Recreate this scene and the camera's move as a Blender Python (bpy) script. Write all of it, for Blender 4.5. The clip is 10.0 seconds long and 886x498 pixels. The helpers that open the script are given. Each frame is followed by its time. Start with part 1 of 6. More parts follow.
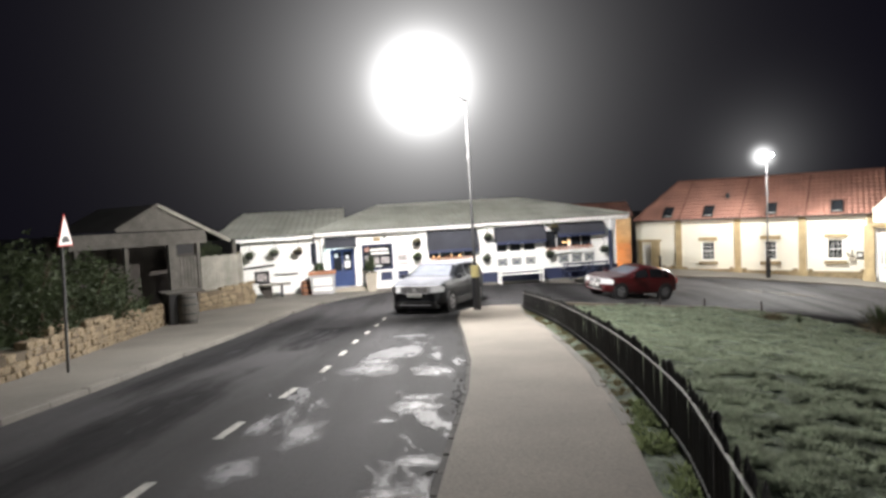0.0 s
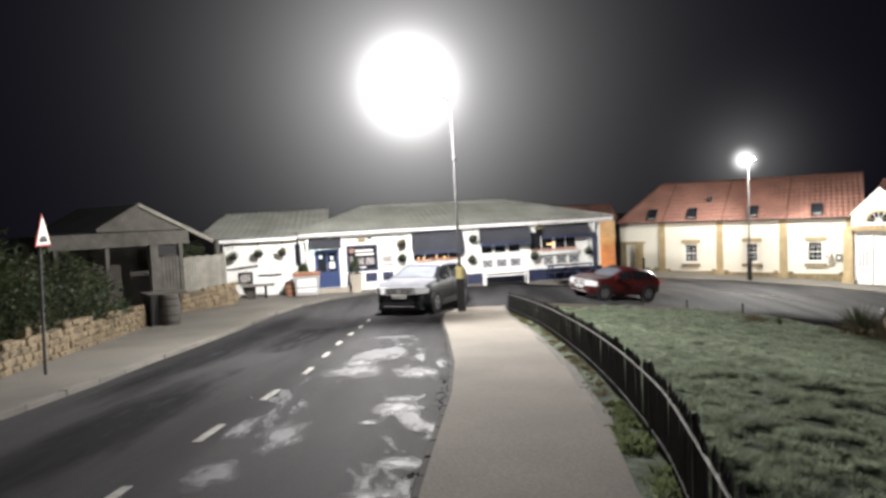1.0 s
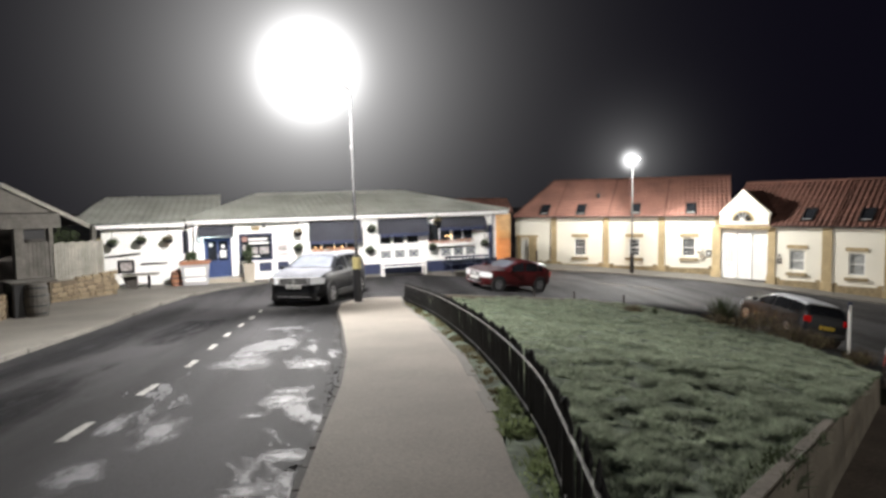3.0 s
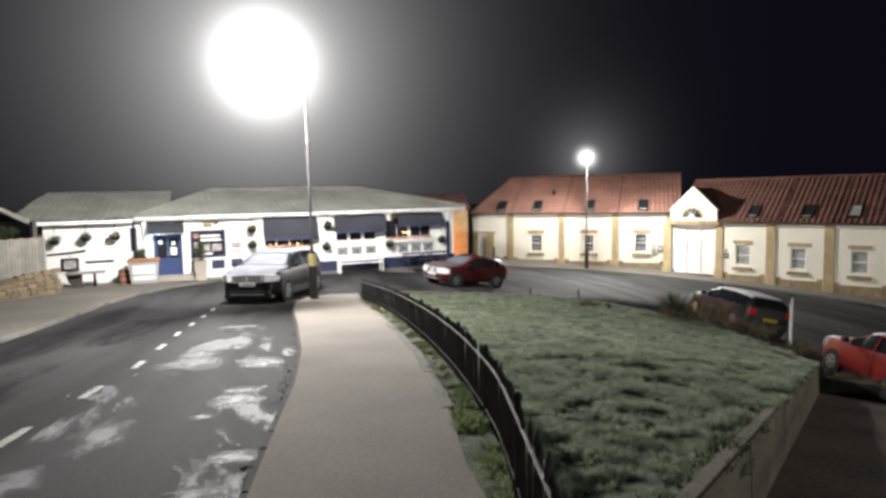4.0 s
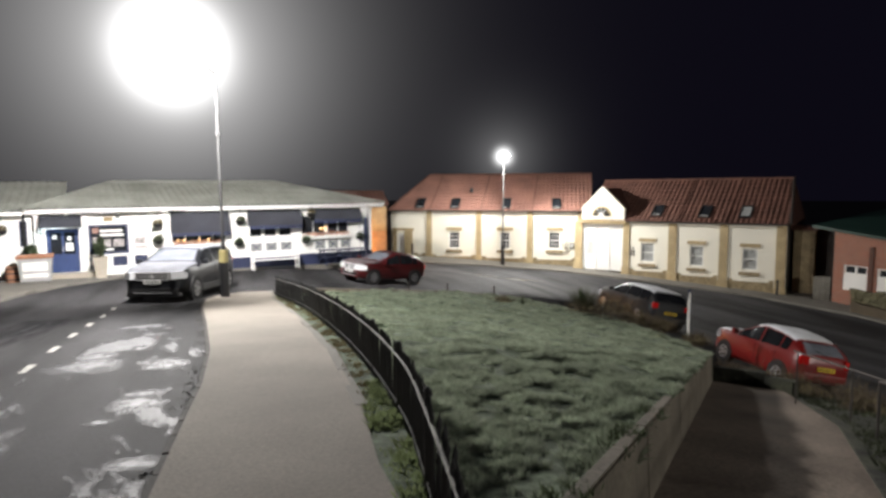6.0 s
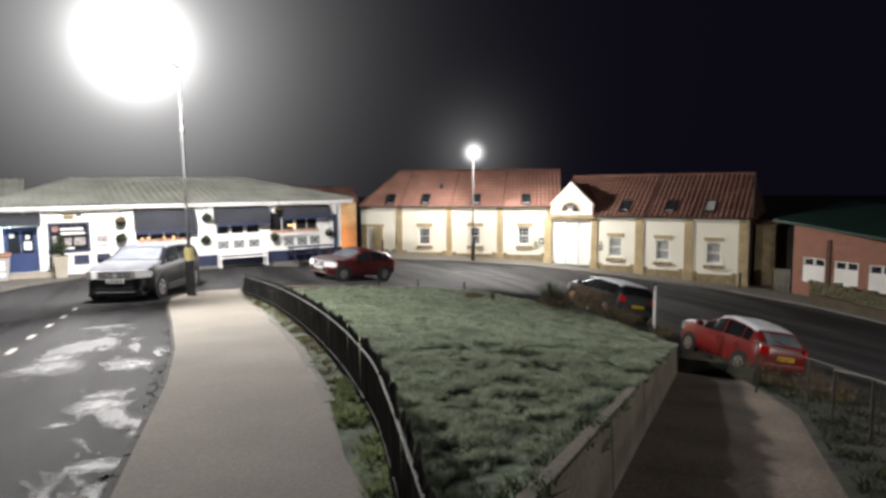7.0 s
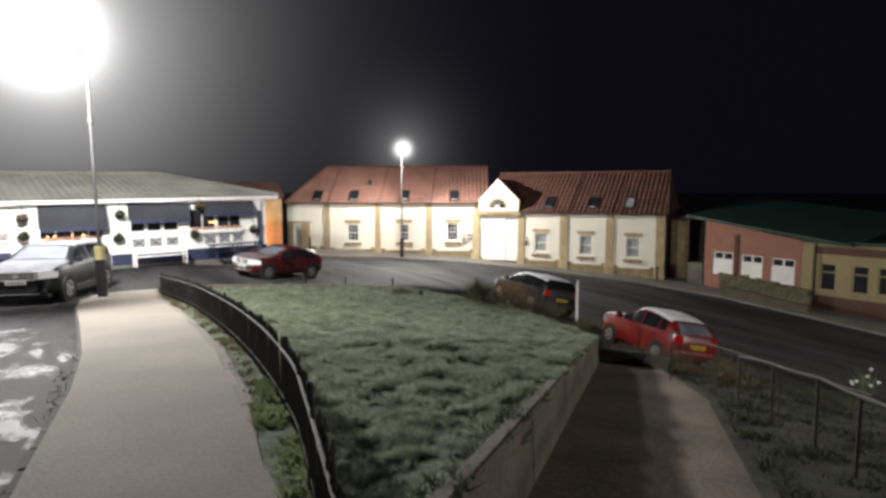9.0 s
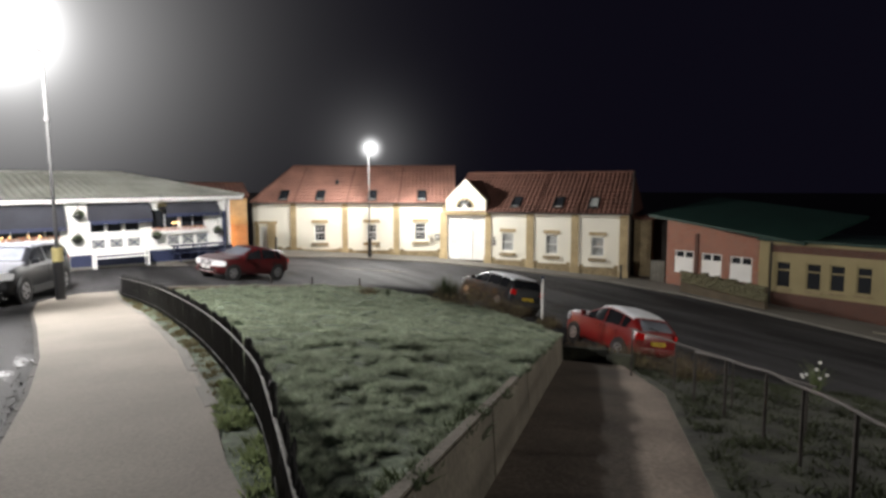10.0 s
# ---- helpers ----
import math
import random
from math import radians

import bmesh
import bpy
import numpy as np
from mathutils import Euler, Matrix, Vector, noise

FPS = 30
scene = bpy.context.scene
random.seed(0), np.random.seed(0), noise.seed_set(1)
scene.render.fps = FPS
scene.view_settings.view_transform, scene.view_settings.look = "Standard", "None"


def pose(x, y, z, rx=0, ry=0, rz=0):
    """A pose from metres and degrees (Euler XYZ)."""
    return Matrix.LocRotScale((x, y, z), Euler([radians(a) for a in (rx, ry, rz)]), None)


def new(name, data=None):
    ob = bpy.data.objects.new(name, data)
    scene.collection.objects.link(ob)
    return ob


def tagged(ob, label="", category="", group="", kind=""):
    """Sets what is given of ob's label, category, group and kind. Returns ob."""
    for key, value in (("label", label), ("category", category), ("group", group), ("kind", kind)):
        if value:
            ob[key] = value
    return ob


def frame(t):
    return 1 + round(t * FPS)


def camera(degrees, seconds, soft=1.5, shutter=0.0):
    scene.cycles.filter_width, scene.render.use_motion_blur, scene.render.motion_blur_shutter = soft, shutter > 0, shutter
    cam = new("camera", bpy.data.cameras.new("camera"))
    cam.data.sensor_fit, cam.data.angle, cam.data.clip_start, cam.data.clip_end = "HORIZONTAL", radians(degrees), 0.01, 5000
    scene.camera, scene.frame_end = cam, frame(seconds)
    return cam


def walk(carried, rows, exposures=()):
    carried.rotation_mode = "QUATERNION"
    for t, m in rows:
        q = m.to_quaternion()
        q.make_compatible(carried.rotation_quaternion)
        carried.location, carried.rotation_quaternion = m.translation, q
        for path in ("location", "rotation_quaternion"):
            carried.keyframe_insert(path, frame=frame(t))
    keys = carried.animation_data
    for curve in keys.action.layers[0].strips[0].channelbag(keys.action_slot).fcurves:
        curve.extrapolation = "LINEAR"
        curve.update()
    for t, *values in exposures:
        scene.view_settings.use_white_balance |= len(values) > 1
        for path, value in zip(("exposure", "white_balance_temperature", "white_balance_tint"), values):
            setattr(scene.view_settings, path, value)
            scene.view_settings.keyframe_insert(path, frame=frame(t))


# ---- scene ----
cam = camera(71.8, 10.0, soft=3.0)
EYE = 1.6
# seconds, x, y, height over the first eye, yaw, pitch, roll
ROWS = [
    (0, -0.000, 0.000, 0.000, -0.00, -3.00, 2.59),
    (0.5, 0.005, 0.006, -0.004, -0.24, -2.88, 2.53),
    (1, 0.027, 0.013, -0.003, -1.35, -2.93, 2.32),
    (1.5, 0.055, 0.026, -0.002, -2.89, -3.26, 1.86),
    (2, 0.055, -0.008, -0.005, -4.50, -3.46, 1.48),
    (2.5, 0.086, -0.016, -0.006, -7.19, -3.59, 1.16),
    (3, 0.120, -0.020, -0.008, -10.65, -4.04, 0.85),
    (4.5, 0.174, 0.008, -0.021, -15.84, -4.41, 0.70),
    (5, 0.183, 0.007, -0.020, -17.60, -4.36, 0.43),
    (5.5, 0.190, -0.008, -0.015, -20.11, -4.51, 0.05),
    (7, 0.237, -0.054, -0.020, -24.87, -5.16, 0.19),
    (7.5, 0.252, -0.065, -0.020, -26.39, -5.14, 0.15),
    (8, 0.291, -0.046, -0.028, -28.69, -5.36, 0.04),
    (8.5, 0.295, -0.060, -0.030, -29.88, -5.30, 0.12),
    (9, 0.317, -0.055, -0.030, -31.44, -5.49, 0.01),
    (9.5, 0.342, -0.068, -0.028, -33.00, -5.30, 0.05),
    (10, 0.300, -0.179, -0.006, -34.41, -5.53, -0.03),
]


def stand(x, y, z, yaw, pitch, roll):
    return pose(x, y, z, 0, 0, yaw) @ pose(0, 0, 0, pitch) @ pose(0, 0, 0, 0, roll) @ pose(0, 0, 0, 90)


walk(cam, [(t, stand(x, y, EYE + z, yaw, pitch, roll)) for t, x, y, z, yaw, pitch, roll in ROWS],
     exposures=[(0.0, 2.3), (10.0, 2.3)])

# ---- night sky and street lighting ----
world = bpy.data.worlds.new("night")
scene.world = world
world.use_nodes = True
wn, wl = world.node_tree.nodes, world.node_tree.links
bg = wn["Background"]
# halo painted on the sky behind the two lanterns ahead: bright core, wide fading veil
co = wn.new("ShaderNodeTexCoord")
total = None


def painted_halo(way, amount, reach, power, colour=(1.0, 1.0, 1.0)):
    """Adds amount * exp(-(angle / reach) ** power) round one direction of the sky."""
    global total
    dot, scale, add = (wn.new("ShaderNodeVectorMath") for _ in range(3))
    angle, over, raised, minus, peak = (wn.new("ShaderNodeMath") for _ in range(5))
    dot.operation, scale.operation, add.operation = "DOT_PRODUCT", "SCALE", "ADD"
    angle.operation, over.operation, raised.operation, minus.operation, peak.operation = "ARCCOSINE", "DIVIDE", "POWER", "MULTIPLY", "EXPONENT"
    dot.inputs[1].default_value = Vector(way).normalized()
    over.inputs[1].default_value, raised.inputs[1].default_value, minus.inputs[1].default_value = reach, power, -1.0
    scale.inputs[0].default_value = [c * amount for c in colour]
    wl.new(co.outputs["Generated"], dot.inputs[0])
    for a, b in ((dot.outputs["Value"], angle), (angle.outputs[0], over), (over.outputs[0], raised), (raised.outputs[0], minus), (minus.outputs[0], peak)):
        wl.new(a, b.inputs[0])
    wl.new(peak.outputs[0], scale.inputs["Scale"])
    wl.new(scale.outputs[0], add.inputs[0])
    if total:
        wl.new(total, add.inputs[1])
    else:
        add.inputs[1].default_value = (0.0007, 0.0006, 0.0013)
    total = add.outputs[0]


# no air is modelled; the glow round both lamps is sky colour
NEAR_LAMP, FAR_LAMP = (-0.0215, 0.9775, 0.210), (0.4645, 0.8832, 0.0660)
painted_halo(NEAR_LAMP, 0.28, 0.096, 1.0, (1.0, 0.985, 0.975))
painted_halo(NEAR_LAMP, 0.55, 0.060, 2.3)
painted_halo(FAR_LAMP, 0.045, 0.035, 1.0)
painted_halo(FAR_LAMP, 0.45, 0.0115, 2.0)
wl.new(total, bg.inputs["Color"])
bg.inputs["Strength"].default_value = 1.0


def lantern_light(place, lobes, tilt, spread, radius, colour):
    """A road lantern throws its light outwards, up and down the street most, and little straight below."""
    for heading, share in lobes:
        data = bpy.data.lights.new("street_light_bulb", "SPOT")
        data.energy, data.color, data.shadow_soft_size = share, colour, radius
        data.spot_size, data.spot_blend = radians(2 * spread), 1.0
        ob = new("street_light_bulb", data)
        flat = Vector((math.cos(radians(heading)), math.sin(radians(heading)), 0))
        aim = flat * math.sin(radians(tilt)) + Vector((0, 0, -math.cos(radians(tilt))))
        ob.matrix_basis = Matrix.Translation(place) @ aim.to_track_quat("-Z", "Y").to_matrix().to_4x4()


def bulb(name, place, power, colour, radius):
    data = bpy.data.lights.new(name, "POINT")
    data.energy, data.color, data.shadow_soft_size = power, colour, radius
    ob = new(name, data)
    ob.location = place
    return ob


LAMP_1 = (1.07, 20.5)      # column by the pavement's end
LAMP_2 = (20.45, 38.45)    # column before the cream house
LAMP_3 = (22.3, -7.0)      # column further down the lower road, whose light reaches the ramp
lantern_light((-0.31, 18.7, 5.55), ((92, 3900), (272, 3000), (2, 1900), (182, 1700)), 68, 66, 0.4, (1.0, 0.965, 0.94))
lantern_light((19.95, 37.2, 4.15), ((-45, 1800), (142, 650), (52, 280), (232, 1700)), 60, 72, 0.2, (1.0, 0.98, 0.94))
bulb("street_light_bulb", (20.9, -6.9, 2.3), 1200, (1.0, 0.96, 0.88), 0.7)
bulb("alley_bulb", (10.35, 41.6, -1.5), 150, (1.0, 0.42, 0.10), 0.12)
bulb("door_bulb", (-5.2, 29.15, 0.55), 7, (0.75, 0.95, 1.0), 0.06)


# ---- materials ----
def material(name, colour, rough=0.75, metal=0.0, vary=0.25, size=1.2, grain=30.0, bump=0.25, spec=0.4, island=0.0, second=None, blotch=0.5, stretch=None, thin=0.0):
    m = bpy.data.materials.new(name)
    m.use_nodes = True
    n, l = m.node_tree.nodes, m.node_tree.links
    b = n["Principled BSDF"]
    b.inputs["Roughness"].default_value, b.inputs["Metallic"].default_value = rough, metal
    b.inputs["Specular IOR Level"].default_value = spec
    co = n.new("ShaderNodeTexCoord")
    big, fine = n.new("ShaderNodeTexNoise"), n.new("ShaderNodeTexNoise")
    big.inputs["Scale"].default_value, big.inputs["Detail"].default_value = 1.0 / size, 5
    fine.inputs["Scale"].default_value, fine.inputs["Detail"].default_value = grain, 4
    for t in (big, fine):
        l.new(co.outputs["Object"], t.inputs["Vector"])
    if stretch:
        along_way = n.new("ShaderNodeMapping")
        along_way.inputs["Scale"].default_value = stretch
        l.new(co.outputs["Object"], along_way.inputs["Vector"])
        l.new(along_way.outputs["Vector"], big.inputs["Vector"])
    ramp = n.new("ShaderNodeValToRGB")
    lo = [c * (1 - vary) for c in colour]
    hi = [min(1, c * (1 + vary * 0.6)) for c in colour]
    if second:
        lo = second
    ramp.color_ramp.elements[0].color, ramp.color_ramp.elements[1].color = (*lo, 1), (*hi, 1)
    ramp.color_ramp.elements[0].position, ramp.color_ramp.elements[1].position = 0.5 - blotch / 2, 0.5 + blotch / 2
    l.new(big.outputs["Fac"], ramp.inputs["Fac"])
    mix = n.new("ShaderNodeMixRGB")
    mix.blend_type, mix.inputs["Fac"].default_value = "OVERLAY", min(0.9, vary * 1.6)
    l.new(ramp.outputs["Color"], mix.inputs["Color1"])
    l.new(fine.outputs["Fac"], mix.inputs["Color2"])
    out = mix.outputs["Color"]
    if island:
        info, geo = n.new("ShaderNodeObjectInfo"), n.new("ShaderNodeNewGeometry")
        add = n.new("ShaderNodeMath")
        l.new(info.outputs["Random"], add.inputs[0])
        l.new(geo.outputs["Random Per Island"], add.inputs[1])
        rng = n.new("ShaderNodeMapRange")
        rng.inputs["From Max"].default_value = 2.0
        rng.inputs["To Min"].default_value, rng.inputs["To Max"].default_value = 1 - island, 1 + island
        l.new(add.outputs[0], rng.inputs["Value"])
        mul = n.new("ShaderNodeVectorMath")
        mul.operation = "SCALE"
        l.new(out, mul.inputs[0])
        l.new(rng.outputs["Result"], mul.inputs["Scale"])
        out = mul.outputs["Vector"]
    l.new(out, b.inputs["Base Color"])
    if thin:
        leaf, both = n.new("ShaderNodeBsdfTranslucent"), n.new("ShaderNodeMixShader")
        both.inputs["Fac"].default_value = thin
        l.new(out, leaf.inputs["Color"])
        l.new(b.outputs["BSDF"], both.inputs[1])
        l.new(leaf.outputs["BSDF"], both.inputs[2])
        l.new(both.outputs["Shader"], n["Material Output"].inputs["Surface"])
    if bump:
        bp = n.new("ShaderNodeBump")
        bp.inputs["Strength"].default_value, bp.inputs["Distance"].default_value = bump, 0.02
        l.new(fine.outputs["Fac"], bp.inputs["Height"])
        l.new(bp.outputs["Normal"], b.inputs["Normal"])
    return m


def glow(name, colour, strength):
    m = bpy.data.materials.new(name)
    m.use_nodes = True
    b = m.node_tree.nodes["Principled BSDF"]
    b.inputs["Base Color"].default_value = (*colour, 1)
    b.inputs["Emission Color"].default_value = (*colour, 1)
    b.inputs["Emission Strength"].default_value = strength
    return m


def brickwork(name, brick, mortar):
    m = material(name, brick, 0.85, vary=0.3)
    n, l = m.node_tree.nodes, m.node_tree.links
    b = n["Principled BSDF"]
    co, tex = n.new("ShaderNodeTexCoord"), n.new("ShaderNodeTexBrick")
    sep, com = n.new("ShaderNodeSeparateXYZ"), n.new("ShaderNodeCombineXYZ")
    l.new(co.outputs["Object"], sep.inputs[0])
    l.new(sep.outputs["X"], com.inputs["X"])
    l.new(sep.outputs["Z"], com.inputs["Y"])
    l.new(com.outputs[0], tex.inputs["Vector"])
    tex.inputs["Scale"].default_value = 1.0
    tex.inputs["Brick Width"].default_value, tex.inputs["Row Height"].default_value = 0.225, 0.075
    tex.inputs["Mortar Size"].default_value = 0.008
    tex.inputs["Color1"].default_value = (*brick, 1)
    tex.inputs["Color2"].default_value = (*[c * 0.7 for c in brick], 1)
    tex.inputs["Mortar"].default_value = (*mortar, 1)
    l.new(tex.outputs["Color"], b.inputs["Base Color"])
    bp = n.new("ShaderNodeBump")
    bp.inputs["Strength"].default_value, bp.inputs["Distance"].default_value = 0.6, 0.01
    bp.invert = True
    l.new(tex.outputs["Fac"], bp.inputs["Height"])
    l.new(bp.outputs["Normal"], b.inputs["Normal"])
    return m


ASPHALT = material("asphalt", (0.036, 0.0352, 0.037), 0.8, vary=0.6, size=1.3, grain=60, bump=0.35, spec=0.2, stretch=(1.0, 0.13, 1.0), second=(0.013, 0.013, 0.014), blotch=0.2)
TARMAC = material("pavement_tarmac", (0.218, 0.195, 0.168), 0.92, vary=0.22, size=1.6, grain=34, bump=0.45)
SLAB = material("pavement_concrete", (0.155, 0.145, 0.125), 0.85, vary=0.25, size=1.5, grain=25, bump=0.4)
KERB = material("kerb_stone", (0.17, 0.16, 0.14), 0.8, vary=0.3, island=0.2)
EDGING = material("crumbled_edging", (0.05, 0.045, 0.04), 0.9, vary=0.5, size=0.2, island=0.4)
FROSTGLASS = material("frosted_glass", (0.15, 0.162, 0.19), 0.55, vary=0.3, size=0.3, grain=25, bump=0.2)
FROST = material("frosted_tarmac", (0.21, 0.21, 0.225), 0.6, vary=0.45, size=0.25, grain=22, bump=0.35, spec=0.6)


def broken_edge(m, inner, outer, fade=0.55, scale=2.2):
    """Lets a film on the unit disc thin out towards a ragged rim."""
    n, l = m.node_tree.nodes, m.node_tree.links
    co, rad, rag, total, ramp, clear, blend, info, shift = (n.new("ShaderNode" + k) for k in ("TexCoord", "VectorMath", "TexNoise", "Math", "ValToRGB", "BsdfTransparent", "MixShader", "ObjectInfo", "VectorMath"))
    rad.operation, shift.operation, total.operation = "LENGTH", "ADD", "MULTIPLY_ADD"
    rag.inputs["Scale"].default_value, rag.inputs["Detail"].default_value, rag.inputs["Roughness"].default_value = scale, 9, 0.62
    total.inputs[1].default_value = -fade
    ramp.color_ramp.elements[0].position, ramp.color_ramp.elements[1].position = inner, outer
    l.new(co.outputs["Object"], rad.inputs[0])
    l.new(co.outputs["Object"], shift.inputs[0])
    l.new(info.outputs["Location"], shift.inputs[1])
    l.new(shift.outputs[0], rag.inputs["Vector"])
    l.new(rad.outputs["Value"], total.inputs[0])
    l.new(rag.outputs["Fac"], total.inputs[2])
    l.new(total.outputs[0], ramp.inputs["Fac"])
    l.new(ramp.outputs["Color"], blend.inputs["Fac"])
    l.new(clear.outputs[0], blend.inputs[1])
    l.new(n["Principled BSDF"].outputs[0], blend.inputs[2])
    l.new(blend.outputs[0], n["Material Output"].inputs["Surface"])
    return m


broken_edge(FROST, 0.06, 0.42)
ISLANDS = broken_edge(material("broken_ice_film", (0.135, 0.135, 0.144), 0.65, vary=0.4, size=0.25, grain=22, bump=0.3, spec=0.35), 0.41, 0.52, 0.16, 1.7)
PUDDLE = broken_edge(material("wet_glazed_tarmac", (0.12, 0.12, 0.125), 0.22, vary=0.3, size=0.3, grain=12, bump=0.04, spec=0.8), 0.06, 0.30)
DAMP = broken_edge(material("damp_tarmac", (0.028, 0.028, 0.030), 0.92, vary=0.4, size=0.4, grain=40, bump=0.3, spec=0.08), 0.02, 0.5)
LINE = material("road_paint", (0.50, 0.49, 0.45), 0.6, vary=0.35, size=0.2, grain=30)
SOIL = material("lawn_soil", (0.10, 0.125, 0.085), 0.95, vary=0.5, size=0.3, grain=16, bump=0.9, second=(0.035, 0.048, 0.026), blotch=0.3)
BLADE = material("frosted_grass", (0.285, 0.325, 0.24), 0.75, vary=0.4, size=0.5, grain=9, island=0.35, bump=0, thin=0.5)
WEED = material("green_weed", (0.19, 0.23, 0.11), 0.7, vary=0.4, island=0.4, bump=0, thin=0.5)
LEAF = material("bush_leaf", (0.065, 0.085, 0.042), 0.6, vary=0.5, island=0.5, bump=0, thin=0.35)
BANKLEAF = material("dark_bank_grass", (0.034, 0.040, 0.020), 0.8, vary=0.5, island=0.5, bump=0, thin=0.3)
DRY = material("dry_leaf", (0.17, 0.14, 0.07), 0.7, vary=0.4, island=0.4, bump=0, thin=0.35)
BARK = material("bark", (0.10, 0.075, 0.05), 0.9, vary=0.4)
CONCRETE = material("retaining_concrete", (0.125, 0.108, 0.084), 0.88, vary=0.35, size=0.8, grain=20, bump=0.5)
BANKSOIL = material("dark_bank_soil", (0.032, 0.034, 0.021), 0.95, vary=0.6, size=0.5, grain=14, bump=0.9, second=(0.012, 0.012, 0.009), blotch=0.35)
RAMP = material("ramp_concrete", (0.18, 0.147, 0.118), 0.8, vary=0.5, size=1.3, grain=22, bump=0.4, second=(0.085, 0.065, 0.052), blotch=0.6)
IRON = material("painted_iron", (0.018, 0.018, 0.02), 0.45, vary=0.4, bump=0.15, spec=0.5)
RAIL = material("worn_rail", (0.19, 0.185, 0.175), 0.45, metal=0.3, vary=0.5, bump=0.15)
STEEL = material("galvanised_steel", (0.42, 0.42, 0.42), 0.5, metal=0.6, vary=0.3, bump=0.1)
GREYPAINT = material("grey_painted_steel", (0.12, 0.12, 0.12), 0.6, vary=0.3, bump=0.1)
POLE = material("dark_lamp_column", (0.045, 0.045, 0.046), 0.85, vary=0.3, bump=0.1, spec=0.15)
RUSTY = material("brown_painted_steel", (0.045, 0.037, 0.032), 0.6, vary=0.4)
CREAM = material("cream_render", (0.80, 0.77, 0.665), 0.9, vary=0.07, size=2.5, grain=18, bump=0.25)
STONE = material("sandstone_dressing", (0.42, 0.33, 0.19), 0.9, vary=0.25, size=0.6, grain=14, bump=0.5)
DARKSTONE = material("weathered_sandstone", (0.28, 0.22, 0.13), 0.9, vary=0.4, size=0.5, grain=12, bump=0.5)
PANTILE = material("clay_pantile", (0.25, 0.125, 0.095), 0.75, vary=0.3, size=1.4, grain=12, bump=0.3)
# darker pantile copy; the east and alley roofs' shade is in its colour
OLDDIMTILE = material("weathered_dimmed_pantile", (0.135, 0.062, 0.045), 0.8, vary=0.4, size=1.0, grain=12, bump=0.3)
GREYTILE = material("grey_concrete_tile", (0.26, 0.265, 0.235), 0.8, vary=0.3, size=1.4, grain=12, bump=0.3)
GREENROOF = material("green_sheet_roof", (0.015, 0.045, 0.034), 0.5, vary=0.3)
WHITE = material("white_paint", (0.80, 0.80, 0.78), 0.6, vary=0.06, size=1.5, grain=20, bump=0.12)
WHITEWASH = material("whitewashed_wall", (0.80, 0.80, 0.77), 0.85, vary=0.08, size=1.8, grain=16, bump=0.3)
NAVY = material("navy_paint", (0.028, 0.036, 0.08), 0.5, vary=0.3, bump=0.1)
BLUEDOOR = material("blue_door_paint", (0.03, 0.052, 0.14), 0.45, vary=0.2, bump=0.1)
AWNING = material("navy_awning_canvas", (0.045, 0.047, 0.058), 0.9, vary=0.25, grain=50)
BLACK = material("black_paint", (0.015, 0.015, 0.016), 0.5, vary=0.3, bump=0.1)
POSTER = material("printed_poster", (0.36, 0.33, 0.32), 0.6, vary=0.6, size=0.12, grain=14, bump=0)
PAPER = material("white_paper", (0.78, 0.77, 0.74), 0.7, vary=0.1, bump=0)
SIGNRED = material("sign_red", (0.50, 0.03, 0.02), 0.4, vary=0.1, bump=0)
SIGNBROWN = material("faded_notice_print", (0.30, 0.16, 0.13), 0.6, vary=0.4, size=0.1, bump=0)
YELLOWTAG = material("yellow_plate", (0.75, 0.52, 0.03), 0.4, vary=0.15, bump=0)
BRICKRED = brickwork("red_brick", (0.33, 0.115, 0.065), (0.30, 0.27, 0.24))
BRICKDARK = brickwork("dark_brick", (0.115, 0.045, 0.03), (0.12, 0.10, 0.09))
BRICKTAN = brickwork("orange_brick", (0.48, 0.27, 0.14), (0.40, 0.33, 0.25))
MUSTARD = material("yellow_render", (0.30, 0.25, 0.135), 0.9, vary=0.15)
GLASS = material("dark_window_glass", (0.02, 0.022, 0.026), 0.08, vary=0.2, bump=0, spec=0.6)
CURTAIN = material("net_curtain", (0.34, 0.35, 0.34), 0.9, vary=0.4, size=0.2)
MOSSY = material("mossy_rubble", (0.13, 0.12, 0.07), 0.9, vary=0.5, size=0.3, grain=10, bump=0.7, island=0.4)
FELT = material("roofing_felt", (0.03, 0.03, 0.028), 0.95, vary=0.4)
DIMWOOD = material("dark_weathered_boards", (0.092, 0.086, 0.076), 0.9, vary=0.35, size=0.5, grain=14, island=0.2)
RUBBLE = material("rubble_stone", (0.18, 0.14, 0.09), 0.9, vary=0.4, size=0.3, grain=10, bump=0.7, island=0.45)
MORTAR = material("earth_mortar", (0.10, 0.08, 0.055), 0.95, vary=0.4)
GREYWOOD = material("grey_fence_wood", (0.22, 0.21, 0.18), 0.9, vary=0.3, size=0.5, grain=14, island=0.2)
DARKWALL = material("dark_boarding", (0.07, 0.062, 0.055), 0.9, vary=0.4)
TERRACOTTA = material("terracotta", (0.36, 0.17, 0.10), 0.85, vary=0.3)
STONEPOT = material("stone_pot", (0.38, 0.34, 0.28), 0.85, vary=0.3)
TYRE = material("tyre_rubber", (0.02, 0.02, 0.021), 0.85, vary=0.3)
RIM = material("alloy_rim", (0.40, 0.40, 0.41), 0.35, metal=0.8, vary=0.2)
BAND = material("faded_yellow_band", (0.42, 0.36, 0.16), 0.6, vary=0.3)
CHROME = material("chrome", (0.60, 0.60, 0.61), 0.35, metal=0.6, vary=0.1, bump=0)
